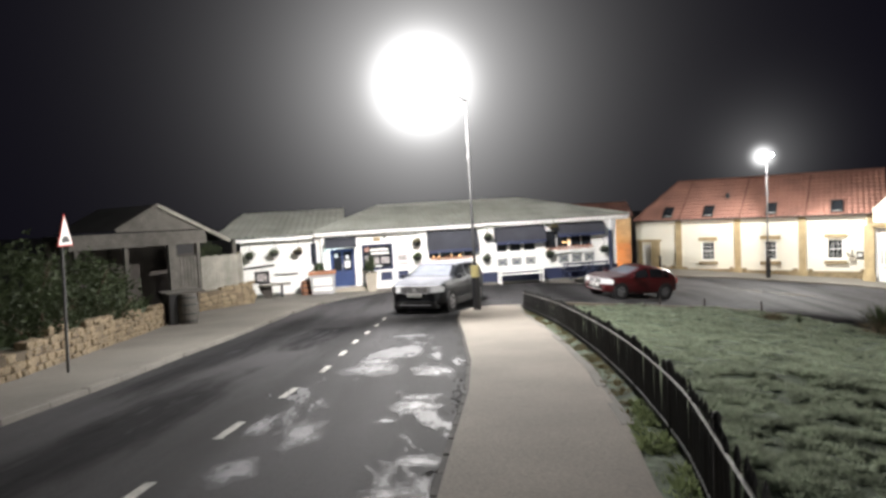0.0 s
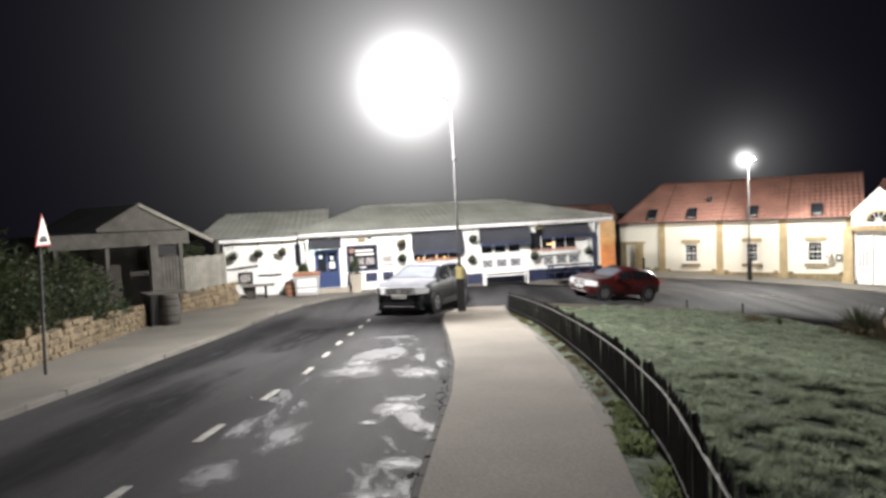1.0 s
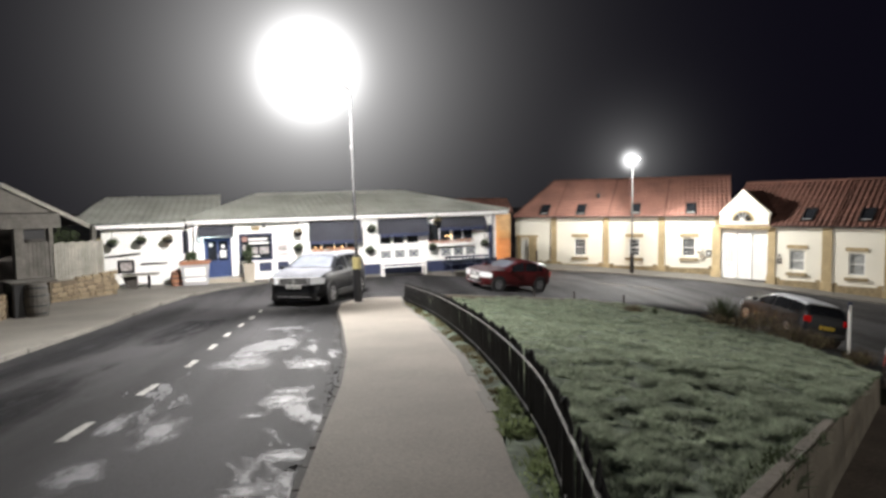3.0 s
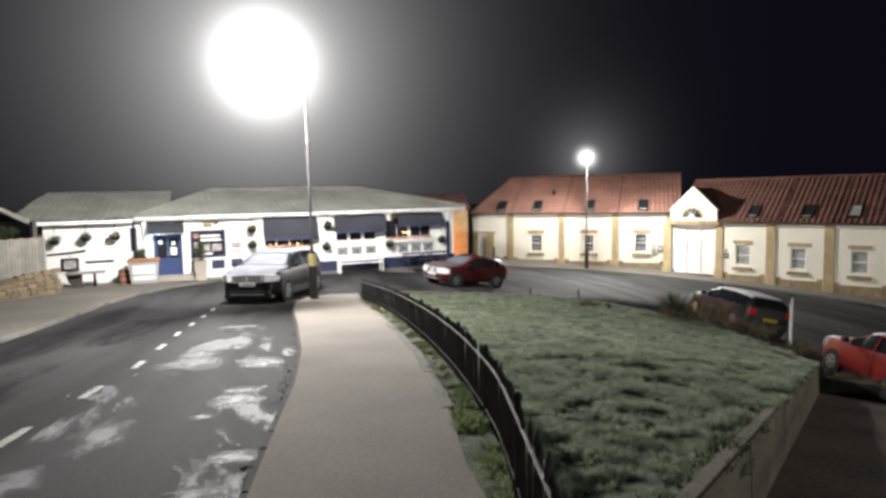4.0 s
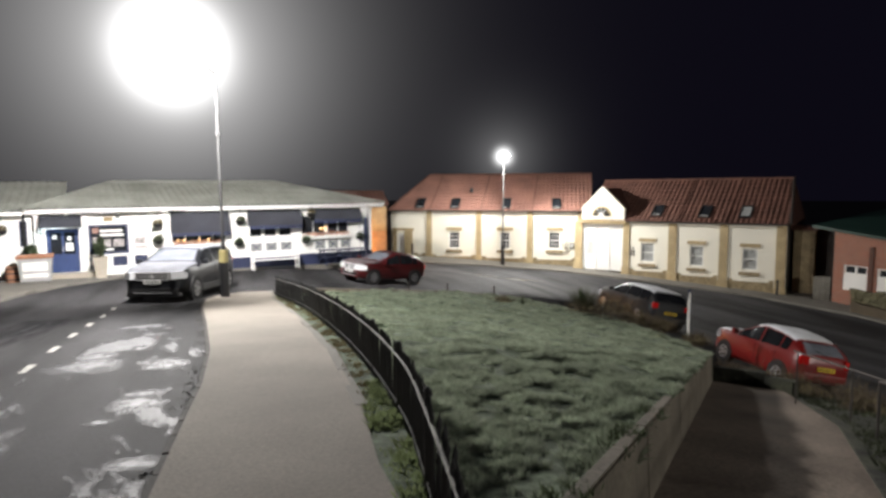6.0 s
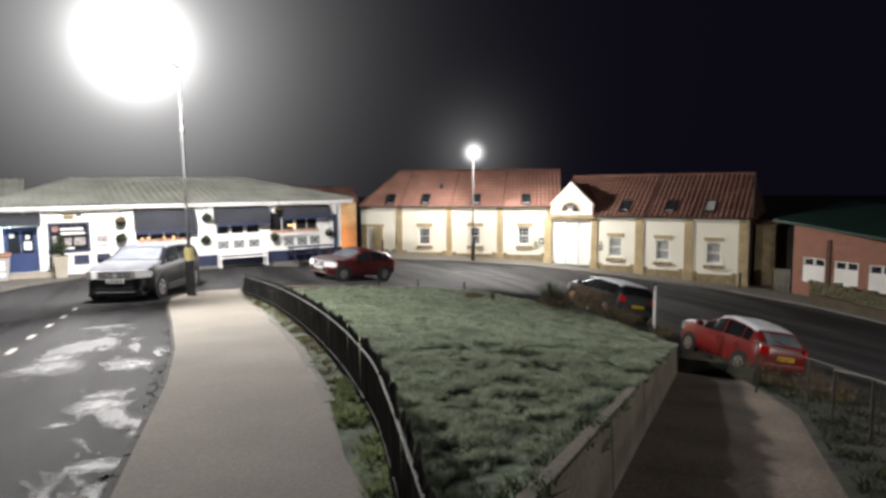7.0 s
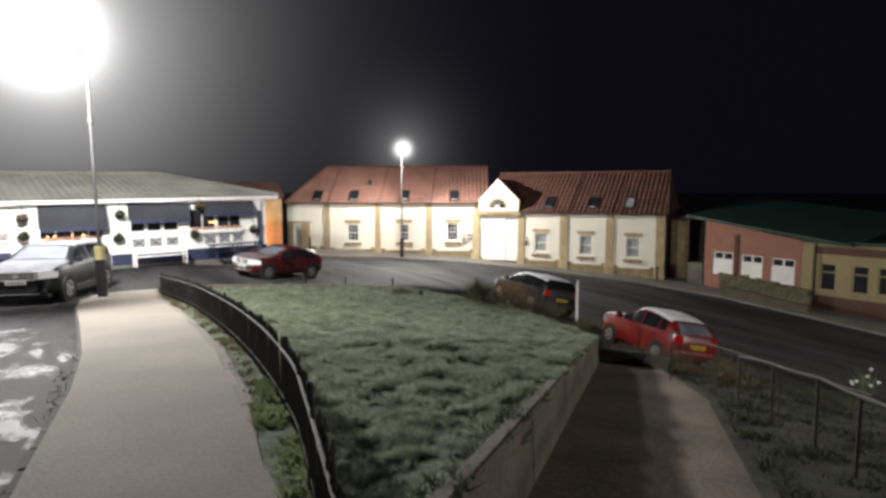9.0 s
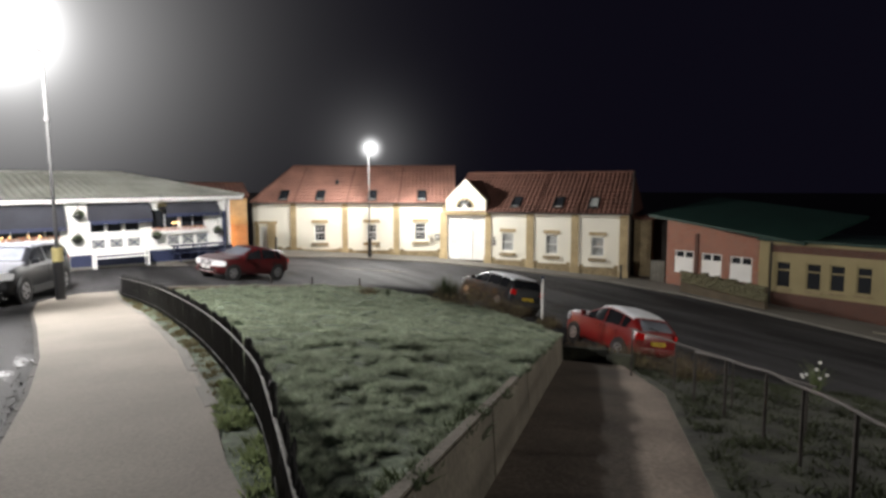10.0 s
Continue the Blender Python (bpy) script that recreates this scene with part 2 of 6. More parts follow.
CARGLASS = material("car_glass", (0.012, 0.013, 0.015), 0.1, vary=0.2, bump=0, spec=0.6)
ICE = material("frost_layer", (0.74, 0.75, 0.78), 0.7, vary=0.2, size=0.4, grain=30, bump=0.3)
HOAR = material("thin_hoar_frost", (0.205, 0.21, 0.235), 0.6, vary=0.25, size=0.4, grain=30, bump=0.25)
CARGREY = material("dark_grey_car_paint", (0.014, 0.015, 0.018), 0.4, vary=0.15, bump=0, spec=0.25)
CARMAROON = material("maroon_car_paint", (0.055, 0.006, 0.007), 0.3, vary=0.15, bump=0, spec=0.6)
CARRED = material("bright_red_car_paint", (0.17, 0.008, 0.007), 0.3, vary=0.15, bump=0, spec=0.6)
CARBLACK = material("black_car_paint", (0.012, 0.013, 0.015), 0.42, vary=0.2, bump=0, spec=0.3)
FROSTMAROON = material("frosted_maroon_paint", (0.11, 0.085, 0.09), 0.6, vary=0.3, size=0.4, grain=30, bump=0.2)
LENS = material("headlamp_lens", (0.62, 0.63, 0.65), 0.2, vary=0.2, bump=0, spec=0.7)
REDLENS = material("tail_lamp_lens", (0.45, 0.01, 0.01), 0.2, vary=0.1, bump=0)
PLATE = material("white_number_plate", (0.65, 0.65, 0.62), 0.5, vary=0.1, bump=0)
LANTERN = glow("lantern_bowl", (1.0, 0.97, 0.92), 60.0)
FAIRY = glow("warm_glow", (1.0, 0.62, 0.28), 1.2)
COOL = glow("cool_door_lamp", (0.75, 0.95, 1.0), 2.0)
FLOWER = material("flower_heads", (0.45, 0.22, 0.14), 0.8, vary=0.6, size=0.1, island=0.4)


# ---- building blocks ----
def mesh_of(bm, mat, name):
    me = bpy.data.meshes.new(name)
    bm.normal_update()
    bm.to_mesh(me)
    bm.free()
    me.materials.append(mat)
    return me


def part(name, bm, mat, parent, label=""):
    ob = new(name, mesh_of(bm, mat, name))
    ob.parent = parent
    if label:
        tagged(ob, label)
    return ob


def solo(name, bm, mat, label="", category="", group="", kind="", m=None):
    ob = new(name, mesh_of(bm, mat, name))
    if m is not None:
        ob.matrix_basis = m
    return tagged(ob, label, category, group, kind)


def thing(name, m, label, category, group="", kind=""):
    ob = new(name)
    ob.empty_display_size = 0.2
    ob.matrix_basis = m
    return tagged(ob, label, category, group, kind)


def box(bm, x0, x1, y0, y1, z0, z1, bevel=0.0):
    v = [bm.verts.new(p) for p in ((x0, y0, z0), (x1, y0, z0), (x1, y1, z0), (x0, y1, z0), (x0, y0, z1), (x1, y0, z1), (x1, y1, z1), (x0, y1, z1))]
    f = [bm.faces.new([v[i] for i in q]) for q in ((3, 2, 1, 0), (4, 5, 6, 7), (0, 1, 5, 4), (1, 2, 6, 5), (2, 3, 7, 6), (3, 0, 4, 7))]
    if bevel:
        edges = list({e for q in f for e in q.edges})
        bmesh.ops.bevel(bm, geom=edges, offset=bevel, segments=2, affect="EDGES", profile=0.5)
    return bm


def boxes(*list_of):
    bm = bmesh.new()
    for b in list_of:
        box(bm, *b)
    return bm


def tube(bm, points, radius, sides=8, end=None):
    pts = [Vector(p) for p in points]
    rings = []
    for i, p in enumerate(pts):
        d = (pts[min(i + 1, len(pts) - 1)] - pts[max(i - 1, 0)]).normalized()
        a = d.orthogonal().normalized() if abs(d.z) > 0.9 else Vector((0, 0, 1)).cross(d).normalized()
        b = d.cross(a)
        r = radius if end is None else radius + (end - radius) * i / (len(pts) - 1)
        rings.append([bm.verts.new(p + r * (math.cos(k * 2 * math.pi / sides) * a + math.sin(k * 2 * math.pi / sides) * b)) for k in range(sides)])
    for r0, r1 in zip(rings, rings[1:]):
        for k in range(sides):
            bm.faces.new((r0[k], r0[(k + 1) % sides], r1[(k + 1) % sides], r1[k]))
    bm.faces.new(rings[0][::-1])
    bm.faces.new(rings[-1])
    bmesh.ops.recalc_face_normals(bm, faces=bm.faces)
    return bm


def lathe(bm, profile, sides=16, centre=(0, 0, 0)):
    rings = [[bm.verts.new((centre[0] + r * math.cos(k * 2 * math.pi / sides), centre[1] + r * math.sin(k * 2 * math.pi / sides), centre[2] + z)) for k in range(sides)] for r, z in profile]
    for r0, r1 in zip(rings, rings[1:]):
        for k in range(sides):
            bm.faces.new((r0[k], r0[(k + 1) % sides], r1[(k + 1) % sides], r1[k]))
    bm.faces.new(rings[0][::-1])
    bm.faces.new(rings[-1])
    return bm


def prism(bm, outline, y0, y1):
    """An outline in x and z, pushed from y0 to y1."""
    a = [bm.verts.new((x, y0, z)) for x, z in outline]
    b = [bm.verts.new((x, y1, z)) for x, z in outline]
    bm.faces.new(a), bm.faces.new(b[::-1])
    n = len(a)
    for i in range(n):
        bm.faces.new((a[i], b[i], b[(i + 1) % n], a[(i + 1) % n]))
    bmesh.ops.recalc_face_normals(bm, faces=bm.faces)
    return bm


def pierced(bm, x0, x1, z0, z1, y0, y1, holes):
    """A wall with openings right through it."""
    xs = sorted({x0, x1, *[h[0] for h in holes], *[h[1] for h in holes]})
    zs = sorted({z0, z1, *[h[2] for h in holes], *[h[3] for h in holes]})
    for a, b in zip(xs, xs[1:]):
        run = None
        for c, d in zip(zs, zs[1:]):
            hole = any(h[0] <= a and b <= h[1] and h[2] <= c and d <= h[3] for h in holes)
            if hole:
                if run:
                    box(bm, a, b, y0, y1, *run)
                run = None
            else:
                run = (run[0], d) if run else (c, d)
        if run:
            box(bm, a, b, y0, y1, *run)
    bmesh.ops.remove_doubles(bm, verts=bm.verts[:], dist=1e-5)
    return bm


def drape(outline, height, step=0.8, skirt=0.4):
    """A sheet over the ground inside an outline, following height(x, y), with a skirt down its edge."""
    bm = bmesh.new()
    bm.faces.new([bm.verts.new((x, y, 0)) for x, y in outline])
    for axis in (0, 1):
        lo, hi = min(p[axis] for p in outline), max(p[axis] for p in outline)
        k = math.floor(lo / step) + 1
        while k * step < hi - 1e-4:
            co, no = [0, 0, 0], [0, 0, 0]
            co[axis], no[axis] = k * step, 1
            bmesh.ops.bisect_plane(bm, geom=bm.verts[:] + bm.edges[:] + bm.faces[:], plane_co=co, plane_no=no, dist=1e-5)
            k += 1
    bm.normal_update()
    if bm.faces[:] and sum(f.normal.z for f in bm.faces) < 0:
        bmesh.ops.reverse_faces(bm, faces=bm.faces)
    rim = [e for e in bm.edges if len(e.link_faces) == 1]
    for v in bm.verts:
        v.co.z = height(v.co.x, v.co.y)
    if skirt:
        made = bmesh.ops.extrude_edge_only(bm, edges=rim)
        for v in made["geom"]:
            if isinstance(v, bmesh.types.BMVert):
                v.co.z -= skirt
    bmesh.ops.recalc_face_normals(bm, faces=bm.faces)
    if sum(f.normal.z * f.calc_area() for f in bm.faces) < 0:
        bmesh.ops.reverse_faces(bm, faces=bm.faces)
    return bm


def between(table, v):
    """Straight lines through a short table of pairs."""
    if v <= table[0][0]:
        return table[0][1]
    for (a, p), (b, q) in zip(table, table[1:]):
        if v <= b:
            return p + (q - p) * (v - a) / (b - a)
    return table[-1][1]


def ease(a, b, v):
    t = min(1.0, max(0.0, (v - a) / (b - a)))
    return t * t * (3 - 2 * t)


def soft_plus(v, w):
    return w * math.log1p(math.exp(max(-40.0, min(40.0, v / w))))


# ---- lie of the land: a hill road falling ahead, a lower road to the east ----
def z_main(x, y):
    return -0.082 * y + 0.070 * soft_plus(y - 21, 1.5)


def z_low(x, y):
    return -4.553 - 0.0258 * x + 0.0478 * y + 1.17 * ease(22.5, 12, x) * ease(40, 26, y)


def z_road(x, y):
    w = ease(3, 12, x)
    return (1 - w) * z_main(x, y) + w * z_low(x, y)


def z_lawn(x, y):
    fall = 0.79 * (max(0.0, x - 4) / 7) ** 1.3 * min(1.0, max(0.0, (22 - y) / 11.8))
    bumps = 0.05 * noise.noise((x * 0.9, y * 0.9, 0.3)) + 0.055 * noise.noise((x * 2.0, y * 2.0, 1.3))
    dips = max(0.0, noise.noise((x * 1.9, y * 3.1, 7.3)) - 0.16) + 0.7 * max(0.0, noise.noise((x * 3.3, y * 4.6, 3.1)) - 0.2)
    return 0.04 - 0.035 * x - 0.078 * y - fall + (bumps - 0.12 * dips) * ease(0, 1.2, x - 2)


def z_ramp(x, y):
    return -0.17 * math.hypot(x, max(0.0, y)) - 0.082 * min(0.0, y)


def z_ground(x, y):
    z = z_road(x, y)
    cut = ease(0.6, 1.1, x) * ease(23.5, 21.5, y) * ease(17.5, 14.5, x) if x > 2.2 or y < 3 else ease(1.0, 2.2, x) * ease(23.5, 21.5, y)
    if cut > 0:
        z -= cut * max(0.0, z - min(z_ramp(x, y), z_lawn(x, y)) + 0.35)
    far = math.hypot(x - 12, y - 22)
    if far > 70:
        z += (-5.0 - z) * ease(70, 160, far)
    return z


def grid_lines(lo, hi, step, reach):
    near = [lo + step * i for i in range(int((hi - lo) / step) + 1)]
    out = [near[-1] + 4 * 1.7 ** i for i in range(int(math.log(reach / 4, 1.7)) + 1)]
    back = [near[0] - 4 * 1.7 ** i for i in range(int(math.log(reach / 4, 1.7)) + 1)]
    return back[::-1] + near + out


def land():
    xs, ys = grid_lines(-16, 40, 0.6, 1500), grid_lines(-8, 54, 0.6, 1500)
    verts = [(x, y, z_ground(x, y)) for y in ys for x in xs]
    w = len(xs)
    faces = [(j * w + i, j * w + i + 1, (j + 1) * w + i + 1, (j + 1) * w + i) for j in range(len(ys) - 1) for i in range(w - 1)]
    me = bpy.data.meshes.new("ground")
    me.from_pydata(verts, [], faces)
    me.materials.append(ASPHALT)
    for p in me.polygons:
        p.use_smooth = True
    tagged(new("ground", me), "dark worn tarmac roads on falling ground", "ground", kind="structure")


land()

KERB_LEFT = [(-4.9, -6), (-5.2, 7), (-5.27, 9.5), (-5.42, 11.8), (-5.55, 15.2), (-5.75, 19), (-5.75, 22), (-5.35, 24.5), (-4.5, 26.6), (-2.9, 28.6), (0.0, 29.6), (4.0, 30.3), (8.5, 30.8), (10.2, 31.5)]
PATH_LEFT = [(-0.75, -6), (-0.45, 0), (-0.11, 4.1), (0.03, 5.5), (0.24, 7.5), (0.38, 10), (0.40, 14), (0.36, 18), (0.5, 20.2), (0.95, 21.3), (1.7, 21.8), (2.6, 21.6)]
PATH_RIGHT = [(0.9, -6), (1.0, 0), (1.36, 4.0), (1.65, 5.6), (2.02, 8.6), (2.2, 11.3), (2.36, 15), (2.42, 19), (2.6, 21.6)]
FENCE = [(1.02, 1.6), (1.52, 3.5), (1.82, 4.8), (2.15, 7.0), (2.42, 9.6), (2.62, 12.5), (2.74, 15.2), (2.72, 18.0), (2.58, 20.2)]
WALL_NEAR, WALL_FAR = (1.55, 2.05), (11.0, 10.3)
LAWN_FAR = [(11.3, 10.7), (12.0, 12.5), (12.0, 14.5), (11.7, 17), (11.0, 19.5), (9.4, 21.2), (7.0, 22.2), (4.6, 22.4), (2.9, 21.9)]
FAR_KERB = [(11.2, 33.5), (11.8, 36.6), (14.5, 40.5), (19.2, 38.4), (23.5, 35.3), (27.2, 30.6), (30.0, 25.6), (31.0, 20.5), (30.7, 15.5), (30.2, 10.5), (29.5, 4.0), (28.5, -6)]


def structure(name, bm, mat, label):
    return solo(name, bm, mat, label, name.rstrip("_0123456789").replace("_", " "), kind="structure")


path_z = lambda x, y: z_main(x, y) + 0.05
structure("pavement_1", drape(PATH_LEFT[:-1] + PATH_RIGHT[::-1], path_z, 0.9, 0.3), TARMAC, "worn buff tarmac footpath running downhill beside a lawn")
structure("pavement_2", drape(KERB_LEFT + [(9.32, 31.9), (-9.7, 29.2), (-9.6, 24), (-9.3, 20), (-7.9, 13.4), (-7.1, 10), (-6.6, 6), (-6.3, -6)], lambda x, y: z_main(x, y) + 0.07, 1.2, 0.3), SLAB, "pale concrete pavement leading to the inn")
structure("pavement_3", drape(FAR_KERB + [(36, -6), (36, 24), (34, 26), (26, 38.5), (13.5, 47), (9.4, 47), (9.4, 33.5)], lambda x, y: z_low(x, y) + 0.08, 1.5, 0.4), SLAB, "grey pavement before the cream house")
lawn_outline = PATH_RIGHT[2:] + [(2.9, 21.9)] + LAWN_FAR[::-1][1:] + [WALL_FAR, WALL_NEAR, (1.2, 2.0)]
lawn_top = lambda x, y: max(z_lawn(x, y), z_main(x, y) + 0.03) if x < 2.4 else z_lawn(x, y)
structure("lawn", drape(lawn_outline, lawn_top, 0.16, 1.4), SOIL, "frosted uneven grass lawn on a bank")
structure("ramp", drape([(1.0, 0.0), (1.2, 2.0), WALL_NEAR, WALL_FAR, (11.6, 10.4), (11.7, 9.0), (9.2, 6.1), (6.3, 3.7), (4.6, 2.3), (2.9, 0.6), (2.6, -2.0), (3.2, -6.0), (0.9, -6.0)], z_ramp, 0.8, 0.6), RAMP, "damp concrete ramp falling to the lower road")


def z_bank(x, y):
    r = math.hypot(x, max(0.0, y))
    return -0.082 * min(0.0, y) - 0.17 * min(r, 12.5) - 0.22 * max(0, r - 12.5) + 0.05 * noise.noise((x, y, 0))


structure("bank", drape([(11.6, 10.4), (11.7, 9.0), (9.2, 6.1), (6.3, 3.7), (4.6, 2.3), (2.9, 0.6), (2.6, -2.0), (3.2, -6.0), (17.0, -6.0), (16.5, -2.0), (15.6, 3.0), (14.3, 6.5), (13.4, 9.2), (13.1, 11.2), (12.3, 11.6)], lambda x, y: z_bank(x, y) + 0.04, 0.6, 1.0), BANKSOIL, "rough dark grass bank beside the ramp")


# ---- kerbs ----
def kerb_run(name, line, lift, label, length=0.92, mat=KERB):
    run = thing(name, Matrix.Identity(4), label, "kerb", kind="structure")
    bm = bmesh.new()
    box(bm, -length / 2 + 0.006, length / 2 - 0.006, -0.065, 0.065, -0.3, 0.0, 0.012)
    me = mesh_of(bm, mat, "kerb_stone")
    pts = [Vector((x, y, 0)) for x, y in line]
    left = 0.0
    for a, b in zip(pts, pts[1:]):
        d = (b - a)
        n = d.length
        s = left
        while s < n:
            p = a + d * ((s) / n)
            q = a + d * ((s + length) / n)
            za, zb = z_road(p.x, p.y) + lift, z_road(q.x, q.y) + lift
            ob = new("kerb_stone", me)
            ob.parent = run
            mid = (p + q) / 2
            ob.matrix_basis = pose(mid.x, mid.y, (za + zb) / 2 + random.uniform(-0.006, 0.006), 0, -math.degrees(math.atan2(zb - za, length)), math.degrees(math.atan2(d.y, d.x)))
            s += length
        left = s - n
    return run


kerb_run("kerb_1", KERB_LEFT[:-1], 0.085, "pale worn kerb stones beside the hill road")
kerb_run("kerb_2", PATH_LEFT, 0.03, "broken dark edging beside the buff footpath", 0.46, EDGING)
kerb_run("kerb_5", PATH_RIGHT[3:], 0.055, "thin pale concrete edging between footpath and verge", 0.9, SLAB)
kerb_run("kerb_4", [(12.5, 14.8), (13.3, 12.6), (13.7, 9.4), (14.7, 6.5), (16.0, 3.0), (16.9, -2)], 0.10, "pale kerb at the foot of the bank")
kerb_run("kerb_3", FAR_KERB[2:], 0.10, "kerb before the cream house")


# ---- road paint and frost patches ----
def dashes():
    y = 2.2
    k = 0
    while y < 20:
        x = between([(2, -2.5), (6, -2.32), (10, -2.02), (14, -2.07), (20, -1.95)], y + 0.3)
        x1 = between([(2, -2.5), (6, -2.32), (10, -2.02), (14, -2.07), (20, -1.95)], y + 0.65)
        ln = 0.66
        bm = bmesh.new()
        rows = []
        for i in range(6):
            f = i / 5
            cx, cy = x + (x1 - x) * f, y + ln * f
            w = 0.05 + random.uniform(-0.006, 0.006)
            rows.append([bm.verts.new((cx + s * w, cy, z_road(cx, cy) + 0.006)) for s in (-1, 1)])
        for a, b in zip(rows, rows[1:]):
            bm.faces.new((a[0], a[1], b[1], b[0]))
        solo("road_line", bm, LINE, "worn white painted dash on tarmac", "road marking", "centre line dashes", "structure")
        y += 1.86


dashes()


def frost_patch(cx, cy, rx, ry, turn=0.0, mat=FROST, lift=0.006, label="pale icy patch on the worn tarmac"):
    """A thin broken-edged film of ice lying on the slope of the road."""
    bm = bmesh.new()
    bmesh.ops.create_circle(bm, cap_ends=True, segments=32, radius=1.3)
    e = 0.5
    sx, sy = (z_road(cx + e, cy) - z_road(cx - e, cy)) / (2 * e), (z_road(cx, cy + e) - z_road(cx, cy - e)) / (2 * e)
    up = Vector((-sx, -sy, 1)).normalized()
    lie = up.to_track_quat("Z", "Y").to_matrix().to_4x4()
    along_y = Vector((0, 1, sy)).normalized()
    across = along_y.cross(up).normalized()
    lie = Matrix((across, along_y, up)).transposed().to_4x4()
    m = Matrix.Translation((cx, cy, z_road(cx, cy) + lift)) @ lie @ pose(0, 0, 0, 0, 0, turn) @ Matrix.Diagonal((rx, ry, 1, 1))
    solo("road_patch", bm, mat, label, "road patch", "patches on the road", "structure", m)


for i, p in enumerate([(-1.25, 9.7, 0.42, 0.5), (-1.25, 10.6, 0.3, 0.35), (-0.4, 6.95, 0.26, 0.30), (-0.38, 7.45, 0.2, 0.16), (-0.28, 4.95, 0.2, 0.16), (-0.68, 6.35, 0.11, 0.10), (-1.5, 6.0, 0.2, 0.5), (-1.8, 4.9, 0.22, 0.35),
                       (-0.2, 9.3, 0.28, 0.4), (-0.46, 4.25, 0.2, 0.12), (-2.0, 6.4, 0.12, 0.5)]):
    frost_patch(p[0], p[1], p[2] * 1.5, p[3] * 1.5)
for cx, cy, rx, ry, turn in ((-1.05, 11.6, 0.95, 2.3, -6), (-0.15, 10.2, 0.45, 1.5, 4), (-0.2, 6.6, 0.42, 1.5, 3), (-1.9, 7.6, 0.35, 1.6, 10), (-0.35, 4.3, 0.3, 0.9, 8), (-0.9, 14.2, 0.8, 1.0, 0)):
    frost_patch(cx, cy, rx, ry, turn, ISLANDS, 0.008, "broken film of ice on the worn tarmac")
for cx, cy, rx, ry in ((16.6, 31.0, 2.4, 0.55), (14.9, 30.0, 1.2, 0.3), (18.4, 31.6, 1.3, 0.3)):
    frost_patch(cx, cy, rx, ry, -28, PUDDLE, 0.008, "shallow icy puddle on the lower road")


for cx, cy, rx, ry in ((-3.5, 6.8, 0.75, 4.2), (-4.5, 12.5, 0.6, 5.5), (-3.2, 15.5, 0.7, 5.0)):
    frost_patch(cx, cy, rx, ry, 0.0, DAMP, 0.003, "dark damp streak on the worn tarmac")


def crumbs():
    """Crumbled tarmac and grit where the road meets the footpath."""
    rnd = random.Random(77)
    verts, faces = [], []
    for p, d in along(PATH_LEFT[1:9], 0.012):
        if noise.noise((p.x * 0.8, p.y * 1.4, 4.0)) < -0.05:
            continue
        r = 0.006 + 0.02 * rnd.random() ** 3
        x, y = p.x - 0.02 - abs(rnd.gauss(0, 0.11)), p.y
        z, n = z_road(x, y), len(verts)
        spin = rnd.uniform(0, 6.28)
        ring = [(x + r * rnd.uniform(0.7, 1.4) * math.cos(spin + k * 1.257), y + r * rnd.uniform(0.7, 1.4) * math.sin(spin + k * 1.257), z) for k in range(5)]
        verts += ring + [(x, y, z + r * rnd.uniform(0.5, 0.9))]
        faces += [(n + k, n + (k + 1) % 5, n + 5) for k in range(5)]
    me = bpy.data.meshes.new("grit")
    me.from_pydata(verts, [], faces)
    me.materials.append(EDGING)
    tagged(new("grit", me), "dark crumbled grit along the footpath edging", "grit", kind="stuff")


# ---- iron fence along the footpath ----
def along(line, step):
    """Places every step metres along a line."""
    out, left = [], 0.0
    pts = [Vector((x, y, 0)) for x, y in line]
    for a, b in zip(pts, pts[1:]):
        n = (b - a).length
        s = left
        while s < n:
            out.append((a + (b - a) * s / n, (b - a).normalized()))
            s += step
        left = s - n
    return out


def smooth_line(line, n=6):
    out = []
    for i in range(len(line) - 1):
        p0, p1, p2, p3 = (Vector(line[max(0, i - 1)]), Vector(line[i]), Vector(line[i + 1]), Vector(line[min(len(line) - 1, i + 2)]))
        for k in range(n):
            t = k / n
            out.append(tuple(0.5 * ((2 * p1) + (p2 - p0) * t + (2 * p0 - 5 * p1 + 4 * p2 - p3) * t * t + (3 * p1 - p0 - 3 * p2 + p3) * t ** 3)))
    return out + [line[-1]]


